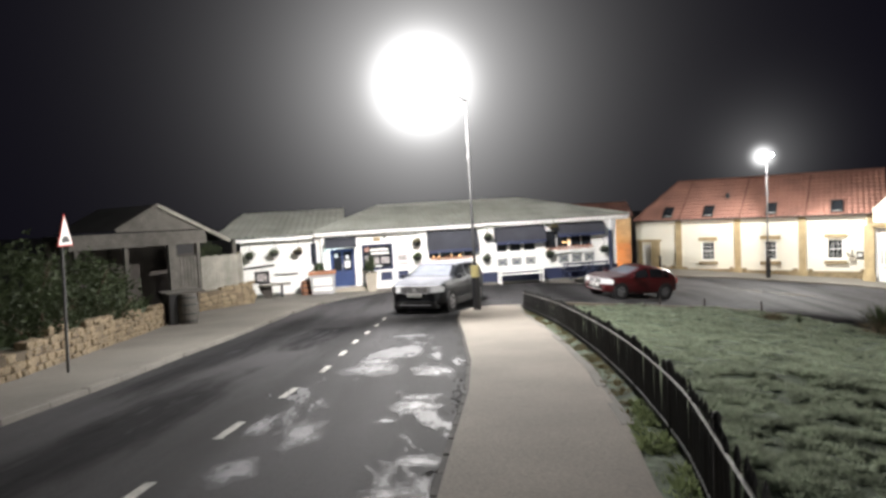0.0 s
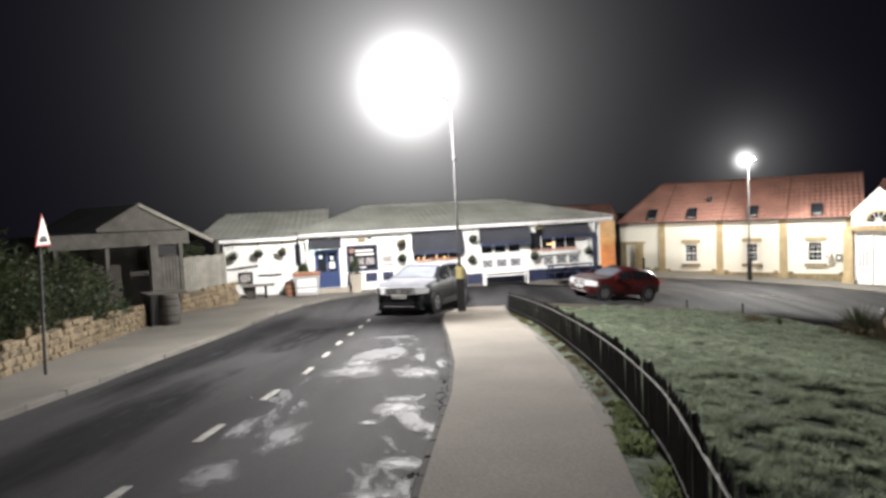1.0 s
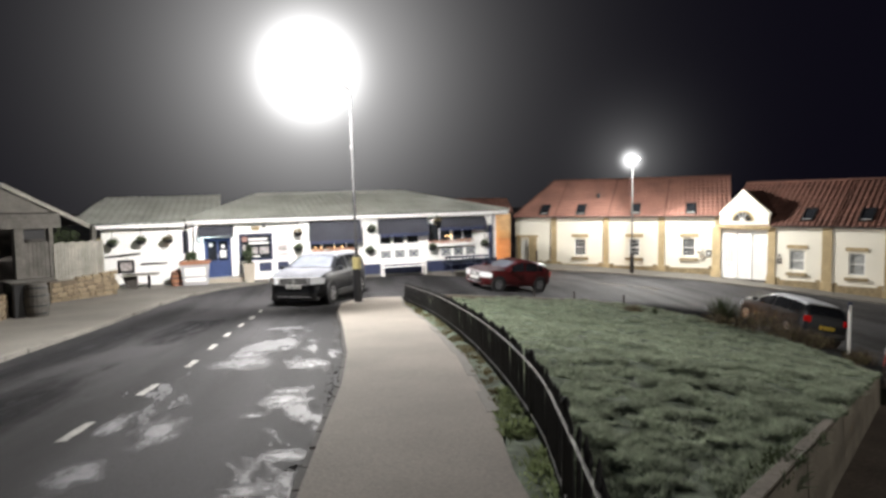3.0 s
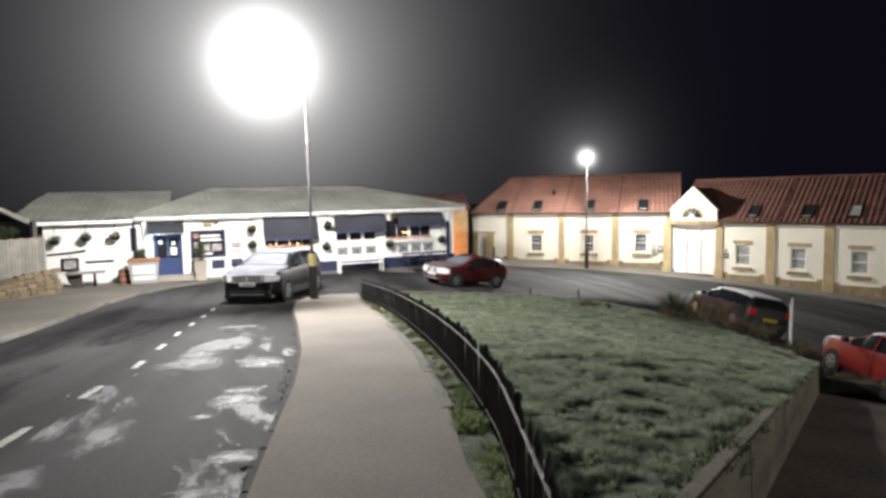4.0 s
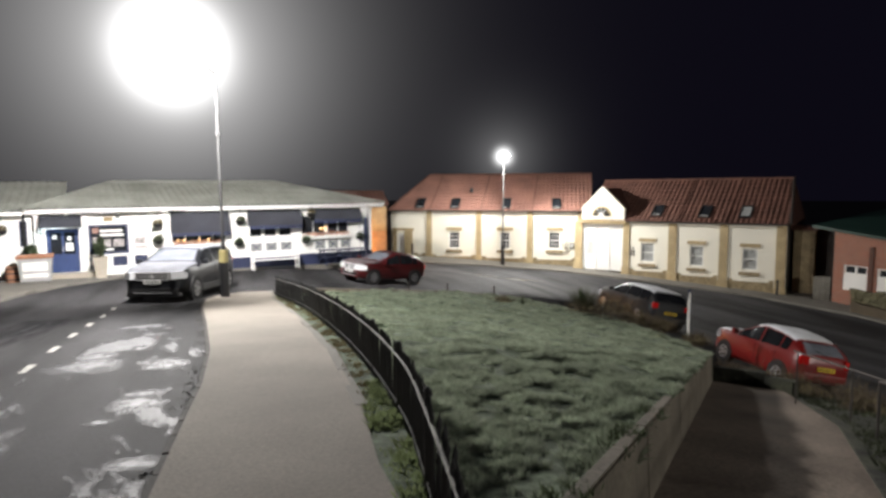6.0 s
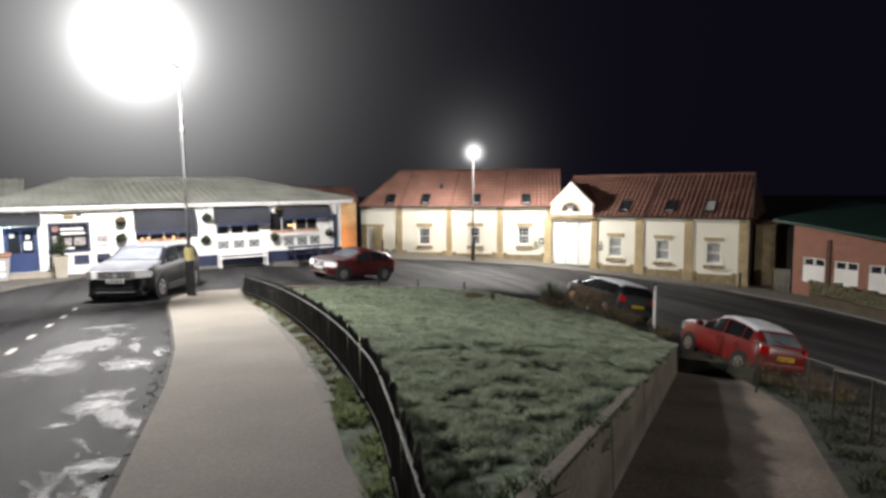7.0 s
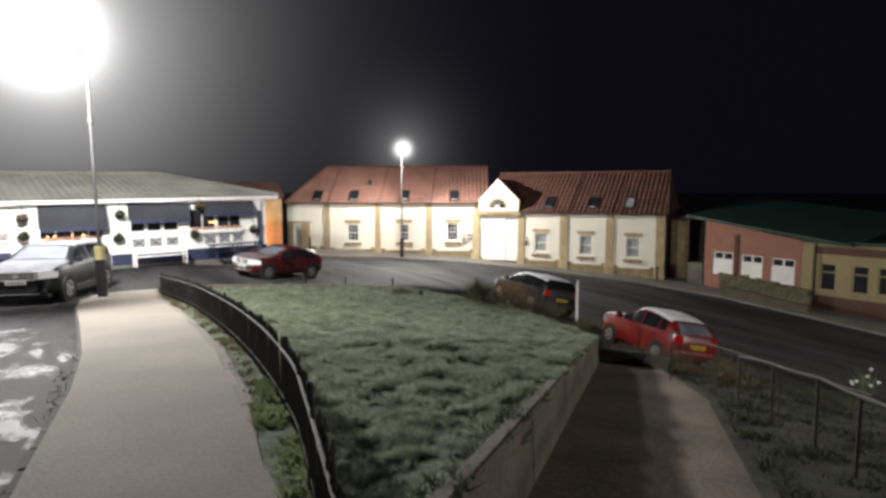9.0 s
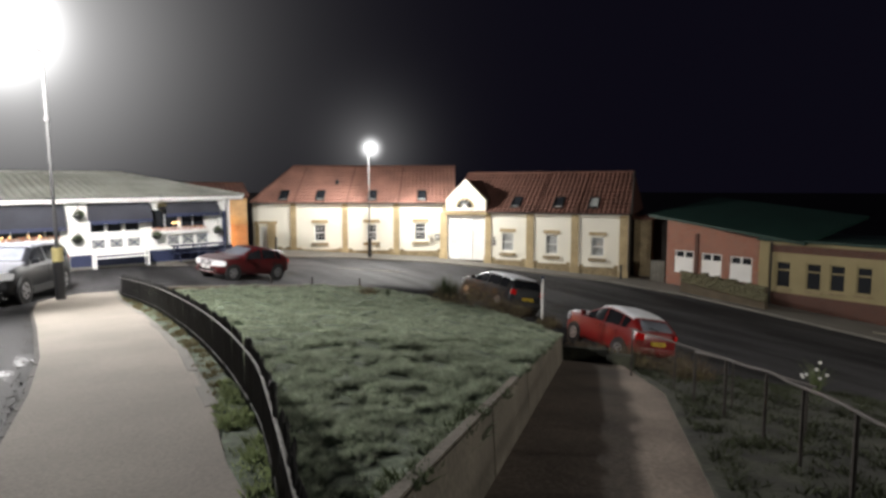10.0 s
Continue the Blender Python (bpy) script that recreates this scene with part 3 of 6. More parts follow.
def iron_fence():
    base = lambda p: z_main(p.x, p.y) + 0.03
    line = smooth_line(FENCE)
    fence = thing("iron_fence", Matrix.Identity(4), "low black iron fence with pointed pickets and worn top rail", "fence")
    rail_pts = [(p.x, p.y, base(p)) for p, _ in along(line, 0.3)]
    part("top_rail", tube(bmesh.new(), [(x - 0.022, y, z + 0.565) for x, y, z in rail_pts], 0.011, 6), RAIL, fence, "worn pale top rail")
    part("bottom_rail", tube(bmesh.new(), [(x, y, z + 0.10) for x, y, z in rail_pts], 0.014, 6), IRON, fence)
    bm = bmesh.new()
    lathe(bm, [(0.0115, 0), (0.0115, 0.58), (0.018, 0.595), (0.013, 0.62), (0.002, 0.655)], 6)
    picket = mesh_of(bm, IRON, "picket")
    bm = bmesh.new()
    lathe(bm, [(0.03, -0.1), (0.026, 0.0), (0.022, 0.63), (0.027, 0.64), (0.028, 0.665), (0.016, 0.69), (0.004, 0.695)], 10)
    post = mesh_of(bm, IRON, "post")
    for p, d in along(line, 0.085):
        ob = new("picket", picket)
        ob.parent = fence
        ob.location = (p.x, p.y, base(p))
        ob.rotation_euler = (random.uniform(-0.03, 0.03), random.uniform(-0.03, 0.03), 0)
    for p, d in along(line, 1.82):
        ob = new("post", post)
        ob.parent = fence
        ob.location = (p.x, p.y, base(p))


crumbs()
iron_fence()


# ---- retaining wall and ramp handrail ----
def retaining_wall():
    a, b = Vector((*WALL_NEAR, 0)), Vector((*WALL_FAR, 0))
    d = (b - a)
    n = d.length
    d.normalize()
    side = Vector((d.y, -d.x, 0))
    wall = thing("retaining_wall", Matrix.Identity(4), "stained concrete retaining wall holding up the lawn", "wall", kind="structure")
    s = 0.0
    while s < n - 0.1:
        e = min(s + 2.6, n)
        bm = bmesh.new()
        p, q = a + d * (s + 0.008), a + d * (e - 0.008)
        top = lambda v: z_ramp(v.x, v.y) + 0.64
        vs = []
        for v in (p, q):
            for off, z in ((0.06, -0.5), (0.0, 0), (-0.11, 0), (-0.11, -0.5)):
                c = v + side * off
                vs.append(bm.verts.new((c.x, c.y, (top(v) if z == 0 else z_ramp(v.x, v.y) - 0.5))))
        for f in ((0, 1, 2, 3), (7, 6, 5, 4), (0, 4, 5, 1), (1, 5, 6, 2), (2, 6, 7, 3), (3, 7, 4, 0)):
            bm.faces.new([vs[i] for i in f])
        bmesh.ops.recalc_face_normals(bm, faces=bm.faces)
        bmesh.ops.bevel(bm, geom=bm.edges[:], offset=0.015, segments=2, affect="EDGES")
        part("panel", bm, CONCRETE, wall)
        s = e
    # return along the end of the lawn
    bm = bmesh.new()
    pts = [Vector((x, y, 0)) for x, y in [WALL_FAR] + LAWN_FAR]
    for p, q in zip(pts, pts[1:]):
        zt = [max(z_lawn(v.x, v.y), z_road(v.x, v.y)) + 0.02 for v in (p, q)]
        nrm = Vector(((q - p).y, -(q - p).x, 0)).normalized()
        vs = [bm.verts.new((v.x + o * nrm.x, v.y + o * nrm.y, z)) for v, z0 in ((p, zt[0]), (q, zt[1])) for o, z in ((0.02, z0 - 2.0), (0.02, z0), (-0.16, z0), (-0.16, z0 - 2.0))]
        for f in ((0, 1, 2, 3), (7, 6, 5, 4), (0, 4, 5, 1), (1, 5, 6, 2), (2, 6, 7, 3), (3, 7, 4, 0)):
            bm.faces.new([vs[i] for i in f])
    bmesh.ops.recalc_face_normals(bm, faces=bm.faces)
    part("return_wall", bm, CONCRETE, wall)


retaining_wall()


def end_wall():
    """A low dark edging wall across the foot of the ramp."""
    w = thing("low_edging_wall", Matrix.Identity(4), "low dark concrete edging at the foot of the ramp", "wall", kind="structure")
    pts = [Vector((x, y, 0)) for x, y in ((11.05, 10.4), (11.75, 9.5), (11.8, 8.8))]
    for k, (p, q) in enumerate(zip(pts, pts[1:])):
        d = (q - p).normalized()
        nrm = Vector((d.y, -d.x, 0)) * 0.09
        bm = bmesh.new()
        h = 0.34 - 0.08 * k
        vs = [bm.verts.new((c.x, c.y, z_ramp(v.x, v.y) + z)) for v in (p, q) for c, z in ((v + nrm, -0.6), (v + nrm, h), (v - nrm, h), (v - nrm, -0.6))]
        for f in ((0, 1, 2, 3), (7, 6, 5, 4), (0, 4, 5, 1), (1, 5, 6, 2), (2, 6, 7, 3), (3, 7, 4, 0)):
            bm.faces.new([vs[i] for i in f])
        bmesh.ops.recalc_face_normals(bm, faces=bm.faces)
        bmesh.ops.bevel(bm, geom=bm.edges[:], offset=0.02, segments=2, affect="EDGES")
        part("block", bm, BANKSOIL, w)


end_wall()


def handrail(line, height, spacing, label):
    rail = thing("handrail", Matrix.Identity(4), label, "railing")
    g = lambda p: z_bank(p.x, p.y)
    pts = [p for p, _ in along(line, 0.25)]
    part("top_rail", tube(bmesh.new(), [(p.x, p.y, g(p) + height) for p in pts], 0.02, 8), RUSTY, rail)
    bm = bmesh.new()
    lathe(bm, [(0.022, -0.1), (0.022, height)], 8)
    me = mesh_of(bm, RUSTY, "post")
    for p, _ in along(line, spacing):
        ob = new("post", me)
        ob.parent = rail
        ob.location = (p.x, p.y, g(p))


handrail([(8.75, 5.25), (7.4, 3.45), (5.77, 1.86), (4.2, 0.3)], 0.85, 1.12, "thin rusty tube handrail beside the ramp")


def far_rail(a, b):
    """A thin straight rail further down the bank, on slim posts."""
    rail = thing("handrail", Matrix.Identity(4), "thin dark rail on slim posts over the bank", "railing")
    part("top_rail", tube(bmesh.new(), [a, b], 0.014, 8), RUSTY, rail)
    for f in (0.03, 0.36, 0.68, 0.97):
        p = Vector(a).lerp(Vector(b), f)
        part("post", lathe(bmesh.new(), [(0.016, z_bank(p.x, p.y) - 0.1), (0.016, p.z)], 8, (p.x, p.y, 0)), RUSTY, rail)


far_rail((10.5, 7.9, -1.25), (8.1, 3.2, -0.78))


# ---- street lamps ----
def street_lamp(x, y, ground, height, arm, label, column, lean=0.0):
    lamp = thing("street_lamp", pose(x, y, ground, 0, lean), label, "street lamp", "street lamps")
    part("base", lathe(bmesh.new(), [(0.14, -0.2), (0.14, 1.35), (0.12, 1.42), (0.06, 1.45)], 14), IRON, lamp, "dark painted lower column")
    part("column", lathe(bmesh.new(), [(0.055, 1.4), (0.046, 3.0), (0.04, height - 0.35)], 12), column, lamp)
    ax, ay = arm
    part("collar", lathe(bmesh.new(), [(0.07, 5.3), (0.075, 5.33), (0.075, 5.42), (0.06, 5.45)], 12), column, lamp)
    bow = [(ax * t, ay * t, height - 0.4 + 0.4 * math.sin(t * math.pi / 2)) for t in [i / 8 for i in range(9)]]
    part("arm", tube(bmesh.new(), bow, 0.026, 8), column, lamp)
    d = Vector((ax, ay, 0)).normalized()
    ang = math.degrees(math.atan2(d.y, d.x))
    head = part("lantern", lathe(bmesh.new(), [(0.05, 0.075), (0.16, 0.065), (0.24, 0.035), (0.25, 0.0)], 18), STEEL, lamp)
    head.matrix_basis = pose(ax, ay, height, 0, 0, ang) @ Matrix.Diagonal((1.5, 1, 1, 1))
    bowl = part("bowl", lathe(bmesh.new(), [(0.02, -0.16), (0.12, -0.14), (0.22, -0.08), (0.27, -0.004)], 18), LANTERN, head, "glowing glass bowl")
    return lamp


street_lamp(*LAMP_1, -1.82, 7.6, (-1.28, -1.8), "tall street lamp, lit, with a dark base and yellow tag", POLE, -0.9)
street_lamp(*LAMP_2, -3.25, 7.75, (-0.42, -1.05), "tall lit street lamp standing before the cream house", GREYPAINT)
street_lamp(*LAMP_3, z_low(*LAMP_3) + 0.05, 7.95, (-1.4, 0.1), "tall lit street lamp further down the lower road", GREYPAINT)
solo("lamp_tag", tube(bmesh.new(), [(0, 0, 1.36), (0, 0, 1.75)], 0.145, 12), BAND, "faded yellow band on the lamp column", "sign", m=pose(LAMP_1[0], LAMP_1[1], -1.82, 0, -0.9))


# ---- cream house ----
def sash_window(parent, x0, x1, z0, z1, bars):
    """A white sash window set back in its opening, on the local wall plane."""
    win = part("window", boxes((x0, x0 + 0.055, 0.06, 0.13, z0, z1), (x1 - 0.055, x1, 0.06, 0.13, z0, z1), (x0 + 0.055, x1 - 0.055, 0.06, 0.13, z0, z0 + 0.06), (x0 + 0.055, x1 - 0.055, 0.06, 0.13, z1 - 0.055, z1)), WHITE, parent, "white painted sash window")
    zm = (z0 + z1) / 2
    part("meeting_rail", boxes((x0 + 0.055, x1 - 0.055, 0.05, 0.12, zm - 0.028, zm + 0.028)), WHITE, win)
    part("pane", boxes((x0 + 0.055, x1 - 0.055, 0.115, 0.12, z0 + 0.06, zm - 0.028)), GLASS, win)
    part("pane", boxes((x0 + 0.055, x1 - 0.055, 0.105, 0.11, zm + 0.028, z1 - 0.055)), GLASS, win)
    if bars:
        for k in (1, 2):
            xk = x0 + (x1 - x0) * k / 3
            part("glazing_bar", boxes((xk - 0.011, xk + 0.011, 0.085, 0.103, z0 + 0.06, z1 - 0.055)), WHITE, win)
        for zk in ((z0 + zm) / 2, (zm + z1) / 2):
            part("glazing_bar", boxes((x0 + 0.055, x1 - 0.055, 0.088, 0.101, zk - 0.011, zk + 0.011)), WHITE, win)
    else:
        part("curtain", boxes((x0 + 0.06, x1 - 0.06, 0.106, 0.112, z0 + 0.06, zm - 0.03)), CURTAIN, win, "pale net curtain")
        part("curtain", boxes((x0 + 0.06, x1 - 0.06, 0.098, 0.103, zm + 0.03, z1 - 0.06)), CURTAIN, win, "pale net curtain")
    return win


def ribbed_roof(x0, x1, y0, y1, z0, z1, hip0=0.0, hip1=0.0, pitch=0.28, depth=0.035, courses=0):
    """One roof slope of rolled tiles, from eave (y0, z0) to ridge (y1, z1), its ends drawn in by the hips."""
    bm = bmesh.new()
    n = max(2, int((x1 - x0) / pitch * 4))
    m = courses or 10
    nrm = Vector((0, -(z1 - z0), (y1 - y0))).normalized()
    rows = []
    for j in range(m + 1):
        for lip in ((0, 1) if 0 < j < m else ((1,) if j == 0 else (0,))):
            t = j / m
            row = []
            for i in range(n + 1):
                s = i / n
                x = (x0 + hip0 * t) + ((x1 - hip1 * t) - (x0 + hip0 * t)) * s
                wave = depth * (0.5 + 0.5 * math.sin((x - x0) / pitch * 2 * math.pi)) + (0.03 if lip else 0.0)
                row.append(bm.verts.new((x, y0 + (y1 - y0) * t + nrm.y * wave, z0 + (z1 - z0) * t + nrm.z * wave)))
            rows.append(row)
    for a, b in zip(rows, rows[1:]):
        for i in range(n):
            bm.faces.new((a[i], a[i + 1], b[i + 1], b[i]))
    return bm


def skylight(parent, x, t, y0, y1, z0, z1, w=0.66, h=1.35, light=False):
    """A small roof window lying on the slope."""
    ang = math.degrees(math.atan2(z1 - z0, y1 - y0))
    ob = part("skylight", boxes((-w / 2, -w / 2 + 0.06, 0, h, 0, 0.11), (w / 2 - 0.06, w / 2, 0, h, 0, 0.11), (-w / 2 + 0.06, w / 2 - 0.06, 0, 0.06, 0, 0.11), (-w / 2 + 0.06, w / 2 - 0.06, h - 0.06, h, 0, 0.11)), BLACK, parent, "dark framed roof window")
    ob.matrix_basis = pose(x, y0 + (y1 - y0) * t, z0 + (z1 - z0) * t + 0.03, ang)
    part("pane", boxes((-w / 2 + 0.06, w / 2 - 0.06, 0.06, h - 0.06, 0.05, 0.06)), GLASS if not light else CURTAIN, ob)
    part("flap", boxes((-w / 2 + 0.1, w / 2 - 0.1, 0.1, 0.2, 0.065, 0.08)), GLASS if light else CURTAIN, ob)


def house_west():
    m = pose(13.93, 44.99, 0, 0, 0, -33.15)
    house = thing("cream_house", m, "long cream-rendered house with stone pilasters and red pantile roof", "house", "cream terrace")
    wins = [(4.80, 5.60, -2.19, -0.97), (8.66, 9.36, -2.17, -0.94), (12.22, 13.0, -2.12, -0.90)]
    top, low = 0.56, -4.2
    holes = wins + [(0.72, 1.36, -2.75, -1.10)]
    part("wall", pierced(bmesh.new(), 0.3, 14.66, low, top, 0.0, 0.35, holes), CREAM, house)
    back = part("back_wall", boxes((0.3, 0.62, 0.35, 7.6, low, top), (14.36, 14.66, 0.35, 7.6, low, top), (0.3, 14.66, 7.6, 7.9, low, top)), CREAM, house)
    for w in wins:
        sash_window(house, *w, True)
        mid = (w[0] + w[1]) / 2
        part("lintel", box(bmesh.new(), mid - 0.6, mid + 0.6, -0.05, 0.03, w[3] + 0.11, w[3] + 0.35, 0.012), STONE, house, "sandstone lintel")
        part("sill", box(bmesh.new(), mid - 0.61, mid + 0.61, -0.10, 0.03, w[2] - 0.32, w[2] - 0.11, 0.012), DARKSTONE, house, "weathered stone sill")
    for a, b, base in ((3.06, 3.49, -3.0), (6.86, 7.26, -3.1), (10.6, 11.04, -3.2), (14.22, 14.66, -3.4)):
        part("pilaster", boxes((a, b, -0.07, -0.003, base - 0.6, top), (a - 0.06, b + 0.06, -0.11, -0.072, base - 0.6, base + 0.35)), STONE, house, "sandstone pilaster")
    for a, b, z in ((2.1, 3.0, -2.72), (3.55, 6.8, -2.80), (7.32, 10.54, -2.86), (11.1, 14.16, -2.90)):
        part("plinth", boxes((a, b, -0.045, -0.003, low, z)), DARKSTONE, house, "weathered stone plinth")
        part("corner_block", boxes((a, a + 0.28, -0.05, -0.004, z, z + 0.13)), DARKSTONE, house)
        part("corner_block", boxes((b - 0.28, b, -0.05, -0.004, z, z + 0.13)), DARKSTONE, house)
    door = part("door", boxes((0.75, 1.33, 0.1, 0.15, -2.75, -1.12)), WHITE, house, "small white boarded door")
    part("door_frame", boxes((0.46, 0.74, -0.06, 0.03, -2.9, -0.9), (1.36, 1.98, -0.06, 0.03, -2.9, -0.9), (0.38, 2.1, -0.10, 0.03, -0.9, -0.72)), STONE, house, "stone door surround with flat hood")
    part("gutter", boxes((0.25, 14.7, -0.22, -0.08, top + 0.0, top + 0.09)), RUSTY, house, "dark gutter")
    y1, z0, z1 = 4.3, 0.62, 3.42
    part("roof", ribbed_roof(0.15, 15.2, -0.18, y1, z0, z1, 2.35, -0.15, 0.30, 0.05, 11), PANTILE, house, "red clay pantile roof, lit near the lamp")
    bm = bmesh.new()
    for tri in (((0.15, -0.18, z0), (2.5, y1, z1), (0.15, 8.1, z0)), ((2.5, y1, z1), (15.35, y1, z1), (15.2, 8.1, z0), (0.15, 8.1, z0)), ((15.2, -0.18, z0 - 0.02), (15.2, 8.1, z0 - 0.02), (15.35, y1, z1 - 0.02))):
        bm.faces.new([bm.verts.new(p) for p in tri])
    part("roof_back", bm, OLDDIMTILE, house)
    part("ridge_tiles", tube(bmesh.new(), [(2.4, y1, z1 + 0.02), (15.35, y1, z1 + 0.02)], 0.10, 8), OLDDIMTILE, house)
    part("hip_tiles", tube(bmesh.new(), [(0.15, -0.18, z0 + 0.04), (2.45, y1, z1 + 0.04)], 0.08, 8), OLDDIMTILE, house)
    for s in (3.35, 7.2, 11.0):
        part("verge_line", tube(bmesh.new(), [(s, -0.2, z0 + 0.06), (s + 0.2, y1, z1 + 0.06)], 0.045, 6), OLDDIMTILE, house)
    for x in (2.5, 5.2, 9.05, 12.7):
        skylight(house, x, 0.04, -0.18, y1, z0, z1)
    part("roof_vent", boxes((6.15, 6.35, 1.7, 1.95, 2.0, 2.35)), BLACK, house)
    for x0, x1, a, b in ((13.3, 13.58, -2.3, -1.95), (13.42, 13.46, -1.95, -1.5), (13.15, 13.25, -1.85, -1.7)):
        part("meter_box", boxes((x0, x1, -0.09, -0.002, a, b)), STONEPOT, house, "small grey box on wall")
    part("notice", boxes((13.7, 14.02, -0.04, -0.002, -2.1, -1.68)), BLACK, house, "small dark framed notice")
    part("notice_paper", boxes((13.77, 13.95, -0.046, -0.041, -2.0, -1.78)), PAPER, house)
    return house


def house_east():
    m = pose(25.26, 36.76, 0, 0, 0, -57.98)
    house = thing("cream_house", m, "cream-rendered house with gabled white entrance and darkened pantiles", "house", "cream terrace")
    top, low = -0.06, -5.0
    wins = [(4.80, 5.64, -2.64, -1.42), (7.92, 8.72, -2.72, -1.46), (10.97, 11.79, -2.76, -1.50)]
    part("wall", pierced(bmesh.new(), 3.6, 13.3, low, top, 0.0, 0.35, wins), CREAM, house)
    part("back_wall", boxes((13.0, 13.3, 0.35, 7.6, low, top), (0.3, 13.3, 7.6, 7.9, low, top)), DARKWALL, house)
    for w in wins:
        sash_window(house, *w, False)
        mid = (w[0] + w[1]) / 2
        part("lintel", box(bmesh.new(), mid - 0.57, mid + 0.57, -0.05, 0.03, w[3] + 0.11, w[3] + 0.33, 0.012), STONE, house, "sandstone lintel")
        part("sill", box(bmesh.new(), mid - 0.58, mid + 0.58, -0.10, 0.03, w[2] - 0.34, w[2] - 0.14, 0.012), DARKSTONE, house, "weathered stone sill")
    for a, b, base in ((0.1, 0.66, -3.45), (3.56, 4.0, -3.5), (6.56, 7.08, -3.7), (9.64, 10.14, -3.95), (12.77, 13.3, -4.15)):
        part("pilaster", boxes((a, b, -0.07, -0.003, base - 0.6, top), (a - 0.06, b + 0.06, -0.11, -0.072, base - 0.6, base + 0.45)), STONE, house, "sandstone pilaster")
    for a, b, z in ((4.06, 6.5, -3.27), (7.14, 9.58, -3.36), (10.2, 12.71, -3.46)):
        part("plinth", boxes((a, b, -0.045, -0.003, low, z)), DARKSTONE, house, "weathered stone plinth")
        part("corner_block", boxes((a, a + 0.25, -0.05, -0.004, z, z + 0.13)), DARKSTONE, house)
        part("corner_block", boxes((b - 0.25, b, -0.05, -0.004, z, z + 0.13)), DARKSTONE, house)
    for k, (x, z) in enumerate(((4.1, -1.98), (4.26, -1.98), (4.1, -2.18), (4.26, -2.18), (4.18, -1.75))):
        part("bell_plate", boxes((x, x + 0.11, -0.03, -0.002, z - 0.1, z + 0.05)), RUSTY, house)
    part("gutter", boxes((3.6, 13.35, -0.22, -0.08, top + 0.02, top + 0.1)), RUSTY, house)
    y1, z0, z1 = 4.2, 0.02, 2.82
    # half shade is painted on this slope through the darker tile
    part("roof", ribbed_roof(0.6, 13.5, -0.18, y1, z0, z1, 0.0, 0.4, 0.30, 0.06, 11), OLDDIMTILE, house, "weathered red pantile roof, half shade put into its colour")
    bm = bmesh.new()
    bm.faces.new([bm.verts.new(p) for p in ((0.6, y1, z1), (13.1, y1, z1), (13.5, 8.1, z0), (0.6, 8.1, z0))])
    bm.faces.new([bm.verts.new(p) for p in ((13.5, -0.18, z0), (13.5, 8.1, z0), (13.1, y1, z1))])
    part("roof_back", bm, OLDDIMTILE, house)
    part("ridge_tiles", tube(bmesh.new(), [(0.6, y1, z1 + 0.02), (13.1, y1, z1 + 0.02)], 0.10, 8), OLDDIMTILE, house)
    part("verge", tube(bmesh.new(), [(13.5, -0.2, z0 + 0.05), (13.1, y1, z1 + 0.05)], 0.08, 6), RUSTY, house)
    for s in (7.1, 9.95):
        part("verge_line", tube(bmesh.new(), [(s, -0.2, z0 + 0.07), (s + 0.1, y1, z1 + 0.06)], 0.045, 6), OLDDIMTILE, house)
    for x, lit in ((5.6, False), (8.6, False), (10.95, True)):
        skylight(house, x, 0.1, -0.18, y1, z0, z1, 0.68, 1.3, lit)
    # entrance bay under its gable
    gable = part("gable", prism(bmesh.new(), [(0.62, 0.05), (3.62, 0.05), (3.62, 0.86), (2.08, 2.28), (0.62, 0.86)], -0.12, 0.2), CREAM, house, "cream gable over the entrance")
    part("coping", prism(bmesh.new(), [(0.52, 0.8), (0.62, 0.8), (2.08, 2.22), (3.62, 0.8), (3.74, 0.8), (2.08, 2.36)], -0.16, 0.24), CREAM, gable)
    bm = bmesh.new()
    for q in (((0.56, 0.2, 0.8), (2.08, 0.2, 2.3), (2.08, 4.2, 2.3), (0.56, 2.5, 0.8)), ((2.08, 0.2, 2.3), (3.7, 0.2, 0.8), (3.7, 2.5, 0.8), (2.08, 4.2, 2.3))):
        bm.faces.new([bm.verts.new(p) for p in q])
    part("gable_roof", bm, OLDDIMTILE, house)
    arc = lambda r, n=14: [(2.05 + r * math.cos(math.pi * k / n), 0.33 + r * math.sin(math.pi * k / n)) for k in range(n + 1)]
    part("fan_surround", prism(bmesh.new(), arc(0.72), -0.16, -0.122), STONE, gable, "stone arch round the fanlight")
    fan = part("fanlight", prism(bmesh.new(), arc(0.58), -0.175, -0.162), GLASS, gable, "half-round fanlight with white bars")
    for k in range(1, 6):
        a = math.pi * k / 6
        part("glazing_bar", tube(bmesh.new(), [(2.05, -0.18, 0.34), (2.05 + 0.57 * math.cos(a), -0.18, 0.34 + 0.57 * math.sin(a))], 0.018, 6), STONE if k in (1, 5) else WHITE, fan)
    part("fan_hub", prism(bmesh.new(), [(2.05 + 0.2 * math.cos(math.pi * k / 8), 0.33 + 0.2 * math.sin(math.pi * k / 8)) for k in range(9)], -0.19, -0.176), WHITE, fan)
    part("cornice", boxes((0.42, 3.78, -0.26, 0.1, -0.10, 0.05), (0.5, 3.7, -0.2, 0.1, -0.2, -0.1)), STONE, house, "stone cornice over the entrance")
    part("lobby_wall", boxes((0.3, 0.66, 0.0, 0.35, low, top), (0.66, 3.56, 0.25, 0.35, low, -0.2)), DARKWALL, house)
    screen = part("entrance_screen", boxes((0.80, 3.46, 0.02, 0.12, -1.27, -1.12)), WHITE, house, "white timber entrance screen")
